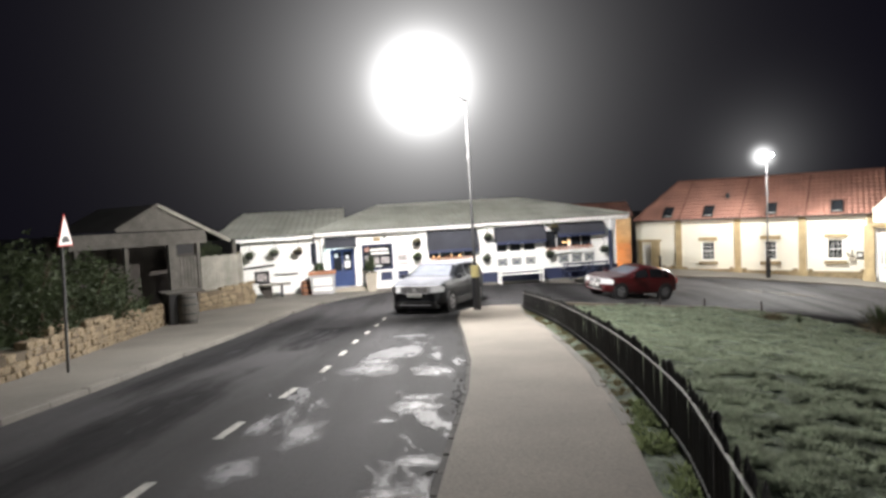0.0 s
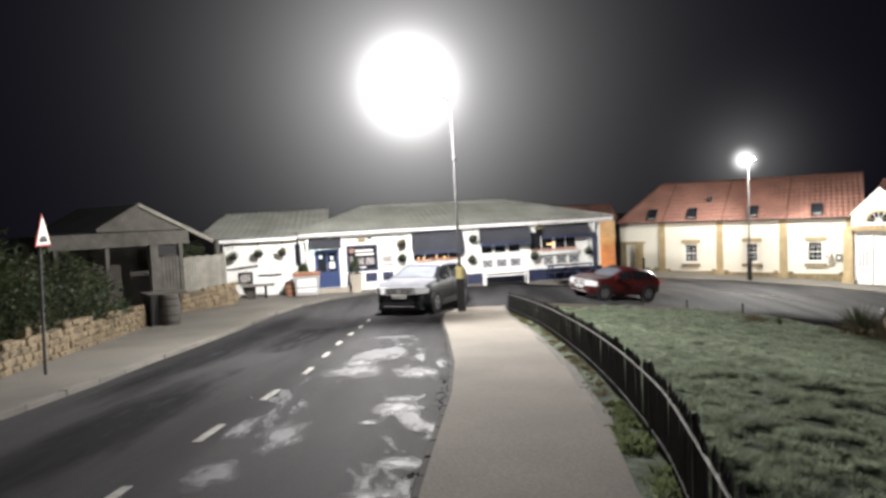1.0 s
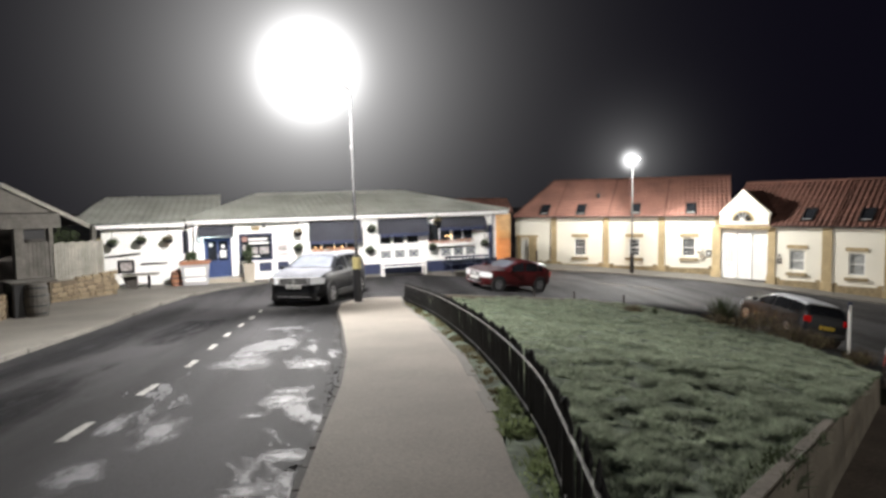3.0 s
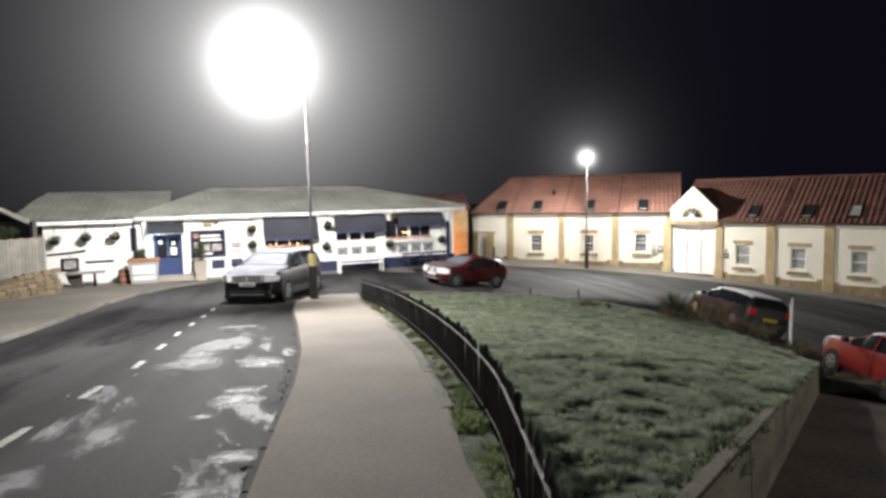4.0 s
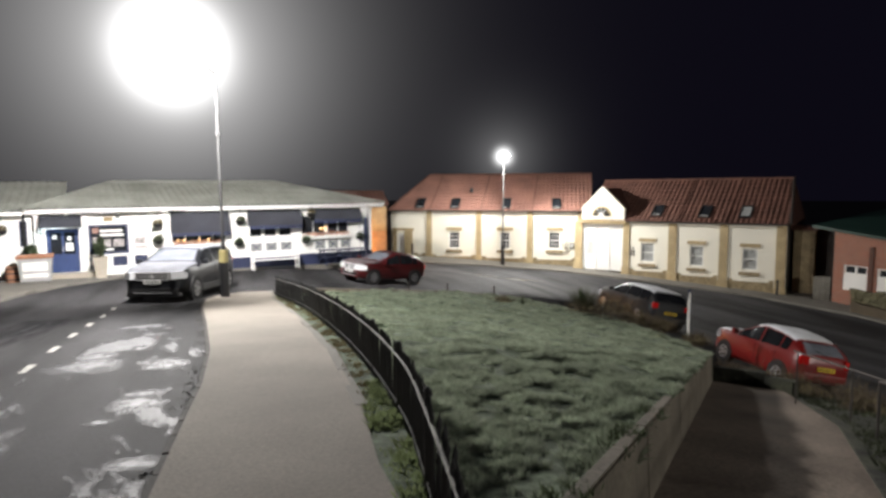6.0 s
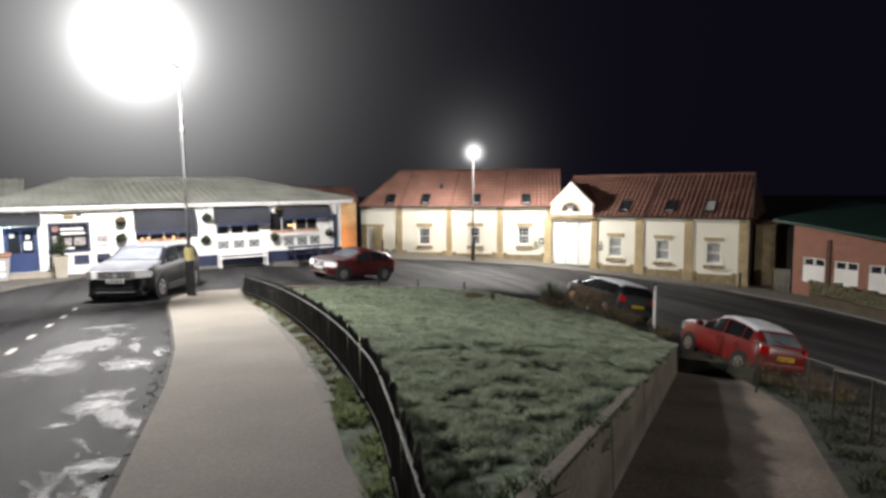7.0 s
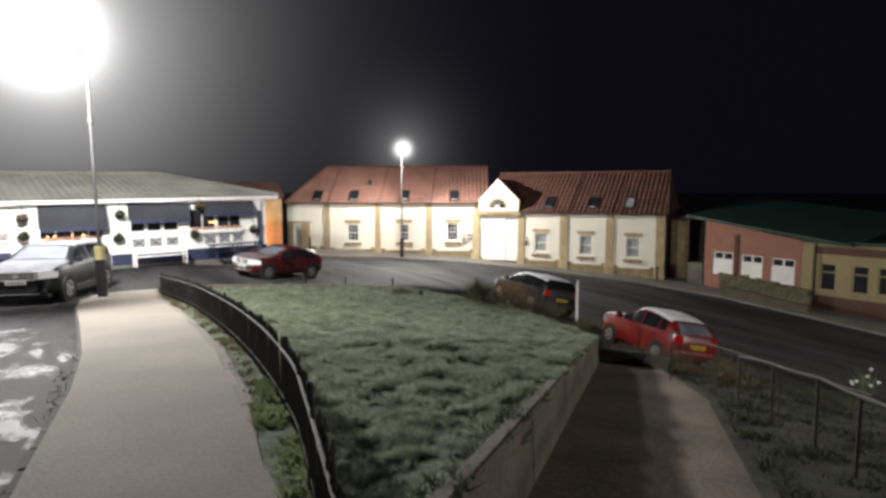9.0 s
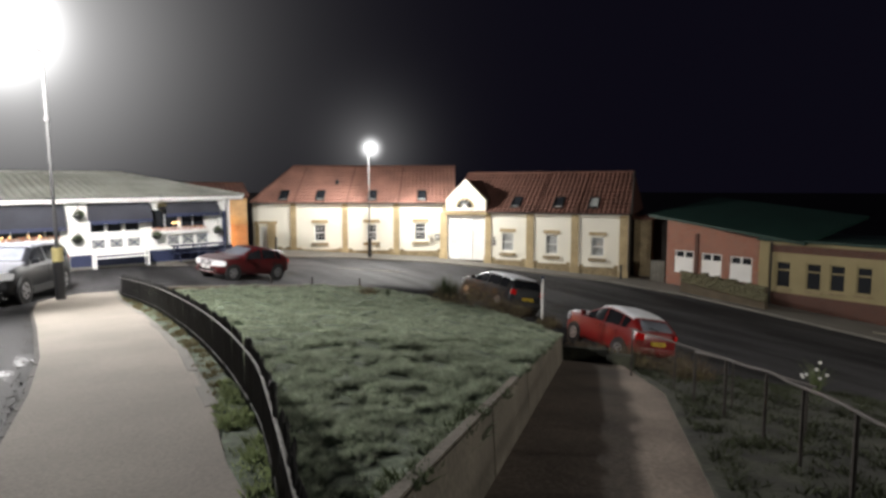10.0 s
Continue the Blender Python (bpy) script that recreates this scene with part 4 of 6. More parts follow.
    for b in ((0.68, 0.80, 0.02, 0.12, -3.4, -0.22), (3.46, 3.55, 0.02, 0.12, -3.4, -0.22), (0.80, 3.46, 0.02, 0.12, -0.28, -0.22), (1.61, 1.68, 0.017, 0.123, -3.4, -0.28), (2.53, 2.59, 0.017, 0.123, -3.4, -0.28)):
        part("frame_bar", boxes(b), WHITE, screen)
    for a, b in ((0.80, 1.61), (1.68, 2.53), (2.59, 3.46)):
        part("upper_panel", boxes((a, b, 0.075, 0.09, -1.12, -0.28)), STONEPOT if a > 3 else PAPER, screen)
    for a, b in ((1.68, 2.53), (2.59, 3.46)):
        part("lower_panel", boxes((a, b, 0.06, 0.09, -3.4, -1.27)), PAPER, screen)
    door = part("door", boxes((0.81, 1.60, 0.05, 0.09, -3.4, -1.28)), WHITE, screen, "white panelled door with slit panes")
    for a in (0.95, 1.13, 1.31):
        part("pane", boxes((a, a + 0.1, 0.044, 0.049, -2.35, -1.42)), CURTAIN, door)
    part("letter_box", boxes((1.05, 1.3, 0.036, 0.049, -2.6, -2.5)), STEEL, door)
    return house


house_west()
house_east()


# ---- the inn ----
def leafy(rnd, centre, radii, count, size, shell=0.35):
    """Many small folded leaves filling an uneven ellipsoid, with gaps."""
    bm = bmesh.new()
    for _ in range(count):
        d = Vector((rnd.gauss(0, 1), rnd.gauss(0, 1), rnd.gauss(0, 1))).normalized()
        lump = 0.78 + 0.45 * noise.noise(d * 2.1 + Vector(centre))
        r = lump * (shell + (1 - shell) * rnd.random() ** 0.5)
        p = Vector(centre) + Vector((d.x * radii[0], d.y * radii[1], d.z * radii[2])) * r
        a = Vector((rnd.gauss(0, 1), rnd.gauss(0, 1), rnd.gauss(0, 0.6))).normalized()
        b = a.orthogonal().normalized()
        s = size * rnd.uniform(0.6, 1.3)
        v = [bm.verts.new(p + q) for q in (-a * s * 0.5, b * s * 0.28, a * s * 0.55, -b * s * 0.28)]
        bm.faces.new(v)
    return bm


def hanging_basket(m, seed, tone=LEAF):
    rnd = random.Random(seed)
    b = thing("hanging_basket", m, "round hanging basket of dark foliage on an iron bracket", "hanging basket", "hanging baskets on the inn")
    part("bowl", lathe(bmesh.new(), [(0.03, -0.30), (0.12, -0.27), (0.19, -0.17), (0.2, -0.1)], 12), BLACK, b)
    part("foliage", leafy(rnd, (0, 0, -0.08), (0.27, 0.24, 0.25), 170, 0.11), tone, b)
    part("bracket", tube(bmesh.new(), [(0, 0.3, 0.38), (0, 0.02, 0.42), (0, 0, 0.1)], 0.012, 6), BLACK, b)


def awning(parent, x0, x1, z_top, z_low, out):
    n = 10
    pts = []
    for i in range(n + 1):
        a = i / n * math.pi / 2
        pts.append((-out * math.sin(a), z_low + 0.16 + (z_top - z_low - 0.16) * math.cos(a)))
    bm = bmesh.new()
    rows = [[bm.verts.new((x, y, z)) for y, z in pts] for x in (x0, x1)]
    for i in range(n):
        bm.faces.new((rows[0][i], rows[1][i], rows[1][i + 1], rows[0][i + 1]))
    for r in rows:
        c = bm.verts.new((r[0].co.x, 0, pts[-1][1]))
        for i in range(n):
            bm.faces.new((c, r[i], r[i + 1]))
    aw = part("awning", bm, AWNING, parent, "dark navy canvas awning")
    bm = bmesh.new()
    k = int((x1 - x0) / 0.2)
    hem = [(x0 + (x1 - x0) * i / (2 * k), z_low + 0.025 * (i % 2)) for i in range(2 * k + 1)]
    prism(bm, [(x0, z_low + 0.17)] + hem + [(x1, z_low + 0.17)], -out - 0.012, -out + 0.004)
    part("valance", bm, NAVY, aw, "navy valance")


def framed(parent, name, x0, x1, z0, z1, fill, frame_mat, bar=0.06, depth=0.05, label=""):
    ob = part(name, boxes((x0, x0 + bar, -depth, -0.003, z0, z1), (x1 - bar, x1, -depth, -0.003, z0, z1), (x0 + bar, x1 - bar, -depth, -0.003, z0, z0 + bar), (x0 + bar, x1 - bar, -depth, -0.003, z1 - bar, z1)), frame_mat, parent, label)
    part("panel", boxes((x0 + bar, x1 - bar, -depth * 0.5, -0.004, z0 + bar, z1 - bar)), fill, ob)
    return ob


INN = pose(-9.68, 28.92, 0, 0, -0.75, 8.19)


def inn():
    pub = thing("inn", INN, "long single-storey white inn with navy trim and grey tiled roof", "inn")
    windows = [(9.0, 11.4, -0.62, 0.52), (12.45, 13.1, -0.5, 0.5), (13.14, 13.8, -0.5, 0.5), (13.86, 14.55, -0.5, 0.5), (15.0, 16.3, -0.48, 0.5), (16.36, 17.55, -0.48, 0.5)]
    door = (4.25, 5.42, -1.62, 0.22)
    part("wall", pierced(bmesh.new(), 0.1, 18.75, -3.0, 0.88, 0.0, 0.3, windows + [door]), WHITEWASH, pub)
    part("side_wall", boxes((18.45, 18.75, 0.3, 9, -3, 0.88), (0.1, 0.4, 0.3, 9, -3, 0.88), (0.1, 18.75, 9, 9.3, -3, 0.88)), WHITEWASH, pub)
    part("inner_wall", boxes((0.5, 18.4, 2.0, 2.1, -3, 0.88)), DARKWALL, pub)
    # eaves
    part("fascia", boxes((-0.15, 3.52, -0.42, -0.36, 0.80, 0.96)), WHITE, pub, "white fascia board")
    part("fascia", boxes((3.58, 19.35, -0.42, -0.36, 0.86, 1.04)), WHITE, pub, "white fascia board")
    part("soffit", boxes((-0.1, 19.3, -0.36, 0.0, 0.84, 0.87)), DARKSTONE, pub)
    part("gutter", tube(bmesh.new(), [(3.6, -0.47, 0.97), (19.35, -0.47, 1.0)], 0.05, 8), WHITE, pub)
    # roof
    y1, z1 = 5.6, 2.22
    part("roof", ribbed_roof(3.5, 19.4, -0.46, y1, 1.03, z1, 3.4, 4.2, 0.32, 0.055, 16), GREYTILE, pub, "grey-green tiled roof with hipped ends")
    bm = bmesh.new()
    for q in (((19.4, -0.46, 1.03), (19.4, 10, 1.03), (15.2, y1, z1)), ((6.9, y1, z1), (15.2, y1, z1), (19.4, 10, 1.03), (3.5, 10, 1.03)), ((3.5, -0.46, 1.03), (6.9, y1, z1), (3.5, 10, 1.03))):
        bm.faces.new([bm.verts.new(p) for p in q])
    part("roof_back", bm, GREYTILE, pub)
    part("roof_wing", ribbed_roof(-1.2, 5.0, -0.44, y1, 0.96, z1 + 0.05, 0.6, 0.0, 0.32, 0.05, 16), GREYTILE, pub)
    for p, q in (((19.4, -0.46, 1.08), (15.2, y1, z1 + 0.06)), ((3.5, -0.46, 1.08), (6.9, y1, z1 + 0.06)), ((6.9, y1, z1 + 0.06), (15.2, y1, z1 + 0.06))):
        part("hip_tiles", tube(bmesh.new(), [p, q], 0.085, 8), GREYTILE, pub)
    # west wall
    part("handrail", tube(bmesh.new(), [(0.2, -0.05, -0.45), (0.9, -0.08, -0.4), (1.62, -0.08, -0.34)], 0.04, 8), BLACK, pub, "black rail on white wall")
    part("shelf_rail", boxes((1.6, 2.68, -0.10, -0.003, -0.84, -0.79)), BLACK, pub)
    framed(pub, "picture_frame", 0.68, 1.34, -1.18, -0.62, POSTER, BLACK, 0.09, 0.06, "black framed menu on white wall")
    part("picture_lamp", tube(bmesh.new(), [(1.0, -0.16, -0.53), (1.12, -0.16, -0.53)], 0.03, 8), STEEL, pub)
    for x in (2.05, 5.0, 6.9, 8.1):
        part("eave_lamp", lathe(bmesh.new(), [(0.04, -0.07), (0.07, -0.03), (0.07, 0.0)], 10, (x, -0.2, 0.82)), WHITE, pub)
    part("base_band", boxes((0.1, 4.1, -0.02, -0.003, -3.0, -1.86)), NAVY, pub, "navy painted base of wall")
    part("drainpipe", tube(bmesh.new(), [(3.52, -0.08, 0.85), (3.52, -0.08, -1.9)], 0.045, 8), BLACK, pub)
    framed(pub, "slim_window", 3.36, 3.62, -0.45, 0.58, GLASS, NAVY, 0.05, 0.04)
    part("porch_post", box(bmesh.new(), 3.88, 4.02, -0.3, -0.14, -2.2, 0.84, 0.012), WHITE, pub, "white porch post")
    part("porch_post", box(bmesh.new(), 5.56, 5.7, -0.1, -0.005, -2.2, 0.84, 0.012), WHITE, pub, "white porch post")
    # door
    d = part("door", boxes((4.28, 4.40, 0.08, 0.14, -1.62, 0.18), (5.27, 5.39, 0.08, 0.14, -1.62, 0.18), (4.40, 5.27, 0.08, 0.14, -1.62, -0.85), (4.40, 5.27, 0.08, 0.14, 0.06, 0.18), (4.79, 4.88, 0.08, 0.14, -0.85, 0.06)), BLUEDOOR, pub, "blue panelled door with glazed top")
    for a, b in ((4.40, 4.79), (4.88, 5.27)):
        part("pane", boxes((a, b, 0.10, 0.12, -0.85, 0.06)), GLASS, d)
    for a, b, c, e in ((4.46, 4.62, -0.2, -0.03), (4.93, 5.2, -0.72, -0.38), (5.0, 5.14, -0.28, -0.12)):
        part("notice", boxes((a, b, 0.085, 0.099, c, e)), PAPER, d, "white paper notice")
    part("door_handle", tube(bmesh.new(), [(4.83, 0.03, -0.75), (4.83, 0.03, -0.5)], 0.015, 6), STEEL, d)
    part("door_frame", boxes((4.12, 4.25, -0.05, 0.12, -1.62, 0.34), (5.42, 5.55, -0.05, 0.12, -1.62, 0.34), (4.25, 5.42, -0.05, 0.12, 0.22, 0.34)), WHITE, pub)
    part("step", boxes((4.05, 6.0, -0.7, -0.01, -2.3, -1.62)), STONEPOT, pub, "pale stone door step")
    bm = bmesh.new()
    n = 8
    ring = [(-0.75 * math.sin(k / n * math.pi / 2), 0.28 + 0.5 * math.cos(k / n * math.pi / 2)) for k in range(n + 1)]
    rows = [[bm.verts.new((x, y, z)) for y, z in ring] for x in (4.08, 5.54)]
    for i in range(n):
        bm.faces.new((rows[0][i], rows[1][i], rows[1][i + 1], rows[0][i + 1]))
    for r in rows:
        c = bm.verts.new((r[0].co.x, 0, 0.28))
        for i in range(n):
            bm.faces.new((c, r[i], r[i + 1]))
    part("door_canopy", bm, AWNING, pub, "curved navy canopy over the door")
    part("door_lamp", lathe(bmesh.new(), [(0.03, -0.06), (0.08, -0.02), (0.08, 0.05)], 12, (4.5, -0.15, 0.30)), COOL, pub, "small cool-white lit door lamp")
    # notice window and posters
    board = framed(pub, "notice_window", 5.78, 7.28, -0.92, 0.34, GLASS, NAVY, 0.09, 0.06, "navy framed window full of notices")
    for i, (a, b, c, e) in enumerate(((5.92, 6.15, -0.02, 0.2), (6.2, 7.05, 0.02, 0.12), (6.2, 7.1, -0.16, -0.06), (5.92, 6.1, -0.5, -0.2), (6.3, 6.6, -0.62, -0.3), (6.68, 7.1, -0.62, -0.3), (6.2, 6.7, -0.78, -0.7))):
        part("notice", boxes((a, b, -0.05, -0.032, c, e)), POSTER if i in (3, 4, 5) else (SIGNBROWN if i == 0 else PAPER), board)
    pst = framed(pub, "poster_case", 7.46, 8.02, -0.8, 0.03, PAPER, STEEL, 0.05, 0.05, "small framed poster")
    part("poster_picture", boxes((7.54, 7.94, -0.034, -0.026, -0.55, -0.25)), POSTER, pst)
    part("poster_picture", boxes((7.54, 7.94, -0.034, -0.026, -0.72, -0.62)), POSTER, pst)
    for a, b, c, e in ((5.72, 5.9, -1.6, -1.0), (6.58, 7.26, -1.52, -0.98), (7.42, 8.06, -1.5, -0.98)):
        framed(pub, "lower_panel", a, b, c, e, NAVY, WHITE, 0.06, 0.05, "navy panel in white frame")
    part("vent", boxes((6.36, 6.72, -0.06, -0.003, 0.47, 0.68)), DARKSTONE, pub)
    part("floodlight", boxes((6.82, 7.0, -0.16, -0.02, 0.62, 0.72)), BLACK, pub)
    part("pillar", box(bmesh.new(), 8.64, 8.9, -0.12, -0.004, -2.2, 0.84, 0.012), WHITE, pub, "white timber pillar")
    # veranda windows
    for a, b, c, e in windows:
        w = part("window", boxes((a, a + 0.05, 0.04, 0.12, c, e), (b - 0.05, b, 0.04, 0.12, c, e), (a + 0.05, b - 0.05, 0.04, 0.12, c, c + 0.05), (a + 0.05, b - 0.05, 0.04, 0.12, e - 0.05, e)), WHITE, pub, "white framed window under an awning")
        part("pane", boxes((a + 0.05, b - 0.05, 0.08, 0.085, c + 0.05, e - 0.05)), GLASS, w)
        k = max(1, round((b - a) / 0.65))
        for i in range(1, k):
            x = a + (b - a) * i / k
            part("glazing_bar", boxes((x - 0.02, x + 0.02, 0.05, 0.079, c + 0.05, e - 0.05)), WHITE, w)
    awning(pub, 9.0, 11.5, 0.82, -0.30, 0.5)
    awning(pub, 12.4, 14.95, 0.82, -0.10, 0.5)
    awning(pub, 15.55, 18.1, 0.80, 0.10, 0.5)
    for x in (11.64,):
        part("pillar", box(bmesh.new(), x, x + 0.63, -0.10, -0.004, -2.2, 0.84, 0.012), WHITE, pub, "broad white pillar")
    part("pillar", box(bmesh.new(), 18.13, 18.78, -0.14, -0.004, -2.2, 0.84, 0.012), WHITE, pub, "broad white corner pillar")
    for a in (12.45, 13.18, 13.91, 15.65, 16.35, 17.03):
        p = framed(pub, "lower_panel", a, a + 0.62, -1.26, -0.74, CURTAIN, WHITE, 0.05, 0.05, "white panel with crossed lattice")
        for s in (1, -1):
            part("lattice", tube(bmesh.new(), [(a + 0.06, -0.055, -1.0 - s * 0.2), (a + 0.56, -0.055, -1.0 + s * 0.2)], 0.022, 6), NAVY, p)
    part("dado", boxes((11.6, 18.8, -0.16, -0.145, -3.0, -1.42)), NAVY, pub, "navy painted base of wall")
    part("drainpipe", tube(bmesh.new(), [(18.4, -0.24, 0.3), (18.4, -0.24, -1.8)], 0.1, 8), NAVY, pub, "navy boxed downpipe")
    part("downpipe", tube(bmesh.new(), [(18.4, -0.4, 0.85), (18.4, -0.24, 0.3)], 0.05, 8), WHITE, pub)
    # warm glowing balls among the window boxes; the left four stand for blossoms
    for x in (9.3, 9.55, 10.2, 10.6, 16.0, 16.15, 16.28):
        part("window_glow", lathe(bmesh.new(), [(0.01, -0.04), (0.04, -0.01), (0.035, 0.03), (0.01, 0.05)], 8, (x, 0.02, -0.50 + 0.1 * (x > 15) * 3)), FAIRY, pub, "small warm glowing ball")
    for x0, x1, z in ((9.1, 11.3, -0.66), (15.0, 17.5, -0.53)):
        box_ = part("window_box", box(bmesh.new(), x0, x1, -0.26, -0.05, z - 0.16, z, 0.01), WHITE, pub, "white window box of pale flowers")
        rnd = random.Random(int(x0))
        bm = bmesh.new()
        for _ in range(240):
            p = Vector((rnd.uniform(x0, x1), rnd.uniform(-0.26, -0.06), z + rnd.uniform(0, 0.16)))
            a = Vector((rnd.gauss(0, 1), rnd.gauss(0, 1), rnd.gauss(0, 1))).normalized() * 0.045
            b = a.orthogonal().normalized() * 0.035
            bm.faces.new([bm.verts.new(p + q) for q in (-a, b, a, -b)])
        part("blossom", bm, FLOWER, box_)


inn()
for i, (s, z, y) in enumerate(((0.0, 0.3, -0.42), (0.58, 0.27, -0.42), (1.72, 0.35, -0.42), (2.81, 0.35, -0.42), (12.0, 0.44, -0.35), (11.9, -0.58, -0.35), (8.45, 0.42, -0.35), (15.12, -0.62, -0.4), (18.0, -0.52, -0.42), (15.35, 0.72, -0.55), (8.45, -0.3, -0.35))):
    hanging_basket(INN @ pose(s, y, z), i, LEAF if i % 3 else DRY)


def trough_cart():
    c = thing("bin_trolley", INN @ pose(3.9, -1.1, -1.93), "grey wheeled bin with white panels beside the inn door", "bin")
    bm = bmesh.new()
    prism(bm, [(-0.5, 0.18), (0.5, 0.18), (0.58, 1.08), (-0.58, 1.08)], -0.42, 0.42)
    part("body", bm, STEEL, c)
    for z0, z1 in ((0.34, 0.5), (0.6, 0.94)):
        part("front_panel", boxes((-0.42, 0.42, -0.45, -0.425, z0, z1)), PAPER, c, "white panel")
    part("lid", box(bmesh.new(), -0.62, 0.62, -0.48, 0.48, 1.08, 1.2, 0.03), TERRACOTTA, c, "brown lid")
    for x in (-0.4, 0.4):
        for y in (-0.34, 0.34):
            w = part("wheel", tube(bmesh.new(), [(x - 0.035, y, 0.1), (x + 0.035, y, 0.1)], 0.1, 12), TYRE, c)
            part("fork", boxes((x - 0.045, x + 0.045, y - 0.03, y + 0.03, 0.1, 0.2)), STEEL, w)


def barrel(m, label, r=0.3, h=0.75, mat=TERRACOTTA):
    b = thing("barrel", m, label, "barrel")
    part("cask", lathe(bmesh.new(), [(r * 0.82, 0), (r * 0.95, h * 0.25), (r, h * 0.5), (r * 0.95, h * 0.75), (r * 0.82, h)], 18), mat, b)
    for t in (0.12, 0.35, 0.65, 0.88):
        rr = r * (1 - 0.18 * abs(2 * t - 1) ** 1.7) + 0.006
        part("hoop", lathe(bmesh.new(), [(rr, h * t - 0.025), (rr + 0.004, h * t), (rr, h * t + 0.025)], 18), IRON, b)


def pot_shrub(m, pot_mat, seed, label, tall=0.9):
    p = thing("potted_shrub", m, label, "potted plant")
    part("pot", prism(bmesh.new(), [(-0.2, 0), (0.2, 0), (0.26, 0.82), (0.28, 0.82), (0.28, 0.9), (-0.28, 0.9), (-0.28, 0.82), (-0.26, 0.82)], -0.24, 0.24), pot_mat, p)
    part("soil", boxes((-0.24, 0.24, -0.2, 0.2, 0.9, 0.91)), MORTAR, p)
    part("stem", tube(bmesh.new(), [(0, 0, 0.85), (0.01, 0, 1.25)], 0.025, 6), BARK, p)
    part("foliage", leafy(random.Random(seed), (0, 0, 0.92 + tall / 2), (0.3, 0.27, tall / 2 + 0.1), 420, 0.1), LEAF, p)


def pub_table():
    t = thing("pub_table", INN @ pose(1.72, -1.25, -1.93), "pale round-ended table with a dark pedestal", "table")
    part("tabletop", box(bmesh.new(), -0.72, 0.72, -0.38, 0.38, 0.74, 0.79, 0.02), GREYWOOD, t)
    part("pedestal", tube(bmesh.new(), [(0.32, 0, 0.05), (0.32, 0, 0.74)], 0.05, 8), BLACK, t)
    part("foot", box(bmesh.new(), 0.05, 0.6, -0.28, 0.28, 0, 0.06, 0.02), BLACK, t)
    part("flap", prism(bmesh.new(), [(-0.7, 0.72), (-0.12, 0.72), (-0.12, 0.14), (-0.4, 0.18), (-0.62, 0.4)], -0.03, 0.03), DARKWALL, t, "dark folded leaf")


def bench(m, mat, label):
    b = thing("bench", m, label, "bench")
    for x in (-1.05, 1.05):
        part("leg", boxes((x - 0.035, x + 0.035, -0.26, -0.2, 0, 0.42)), mat, b)
        part("leg", boxes((x - 0.035, x + 0.035, 0.2, 0.26, 0, 0.86)), mat, b)
        part("armrest", boxes((x - 0.04, x + 0.04, -0.3, 0.2, 0.6, 0.64)), mat, b)
        part("arm_post", boxes((x - 0.03, x + 0.03, -0.26, -0.2, 0.42, 0.6)), mat, b)
    for k in range(4):
        y = -0.26 + 0.12 * k
        part("seat_slat", box(bmesh.new(), -1.1, 1.1, y, y + 0.1, 0.42, 0.45, 0.006), mat, b)
    for k in range(3):
        z = 0.52 + 0.12 * k
        part("back_slat", box(bmesh.new(), -1.1, 1.1, 0.2, 0.225, z, z + 0.09, 0.006), mat, b)


def picnic_table(m):
    t = thing("picnic_table", m, "dark navy picnic table with benches before the inn", "picnic table", "picnic tables before the inn")
    for k in range(4):
        part("top_board", box(bmesh.new(), -0.6, 0.6, -0.32 + 0.16 * k, -0.17 + 0.16 * k, 0.71, 0.75, 0.006), NAVY, t)
    for s in (-1, 1):
        part("seat_board", box(bmesh.new(), -0.6, 0.6, s * 0.66 - 0.12, s * 0.66 + 0.12, 0.42, 0.46, 0.006), NAVY, t)
        for x in (-0.45, 0.45):
            part("leg", tube(bmesh.new(), [(x, s * 0.62, 0.0), (x, s * 0.2, 0.7)], 0.04, 4), NAVY, t)
    for x in (-0.45, 0.45):
        part("cross_beam", boxes((x - 0.03, x + 0.03, -0.72, 0.72, 0.36, 0.42)), NAVY, t)


trough_cart()
barrel(INN @ pose(3.15, -0.85, -1.95), "red-brown wooden barrel beside the bin", 0.3, 0.8)
pot_shrub(INN @ pose(6.15, -0.95, -1.86), STONEPOT, 3, "clipped shrub in a square stone pot by the door", 0.85)
pot_shrub(INN @ pose(3.75, -0.45, -1.9), TERRACOTTA, 4, "green shrub in a brown pot behind the bin", 0.65)
pub_table()
bench(INN @ pose(13.35, -1.2, -1.93), WHITE, "white painted slatted bench before the inn")
picnic_table(INN @ pose(16.2, -0.95, -1.95))
picnic_table(INN @ pose(17.5, -0.95, -1.95))


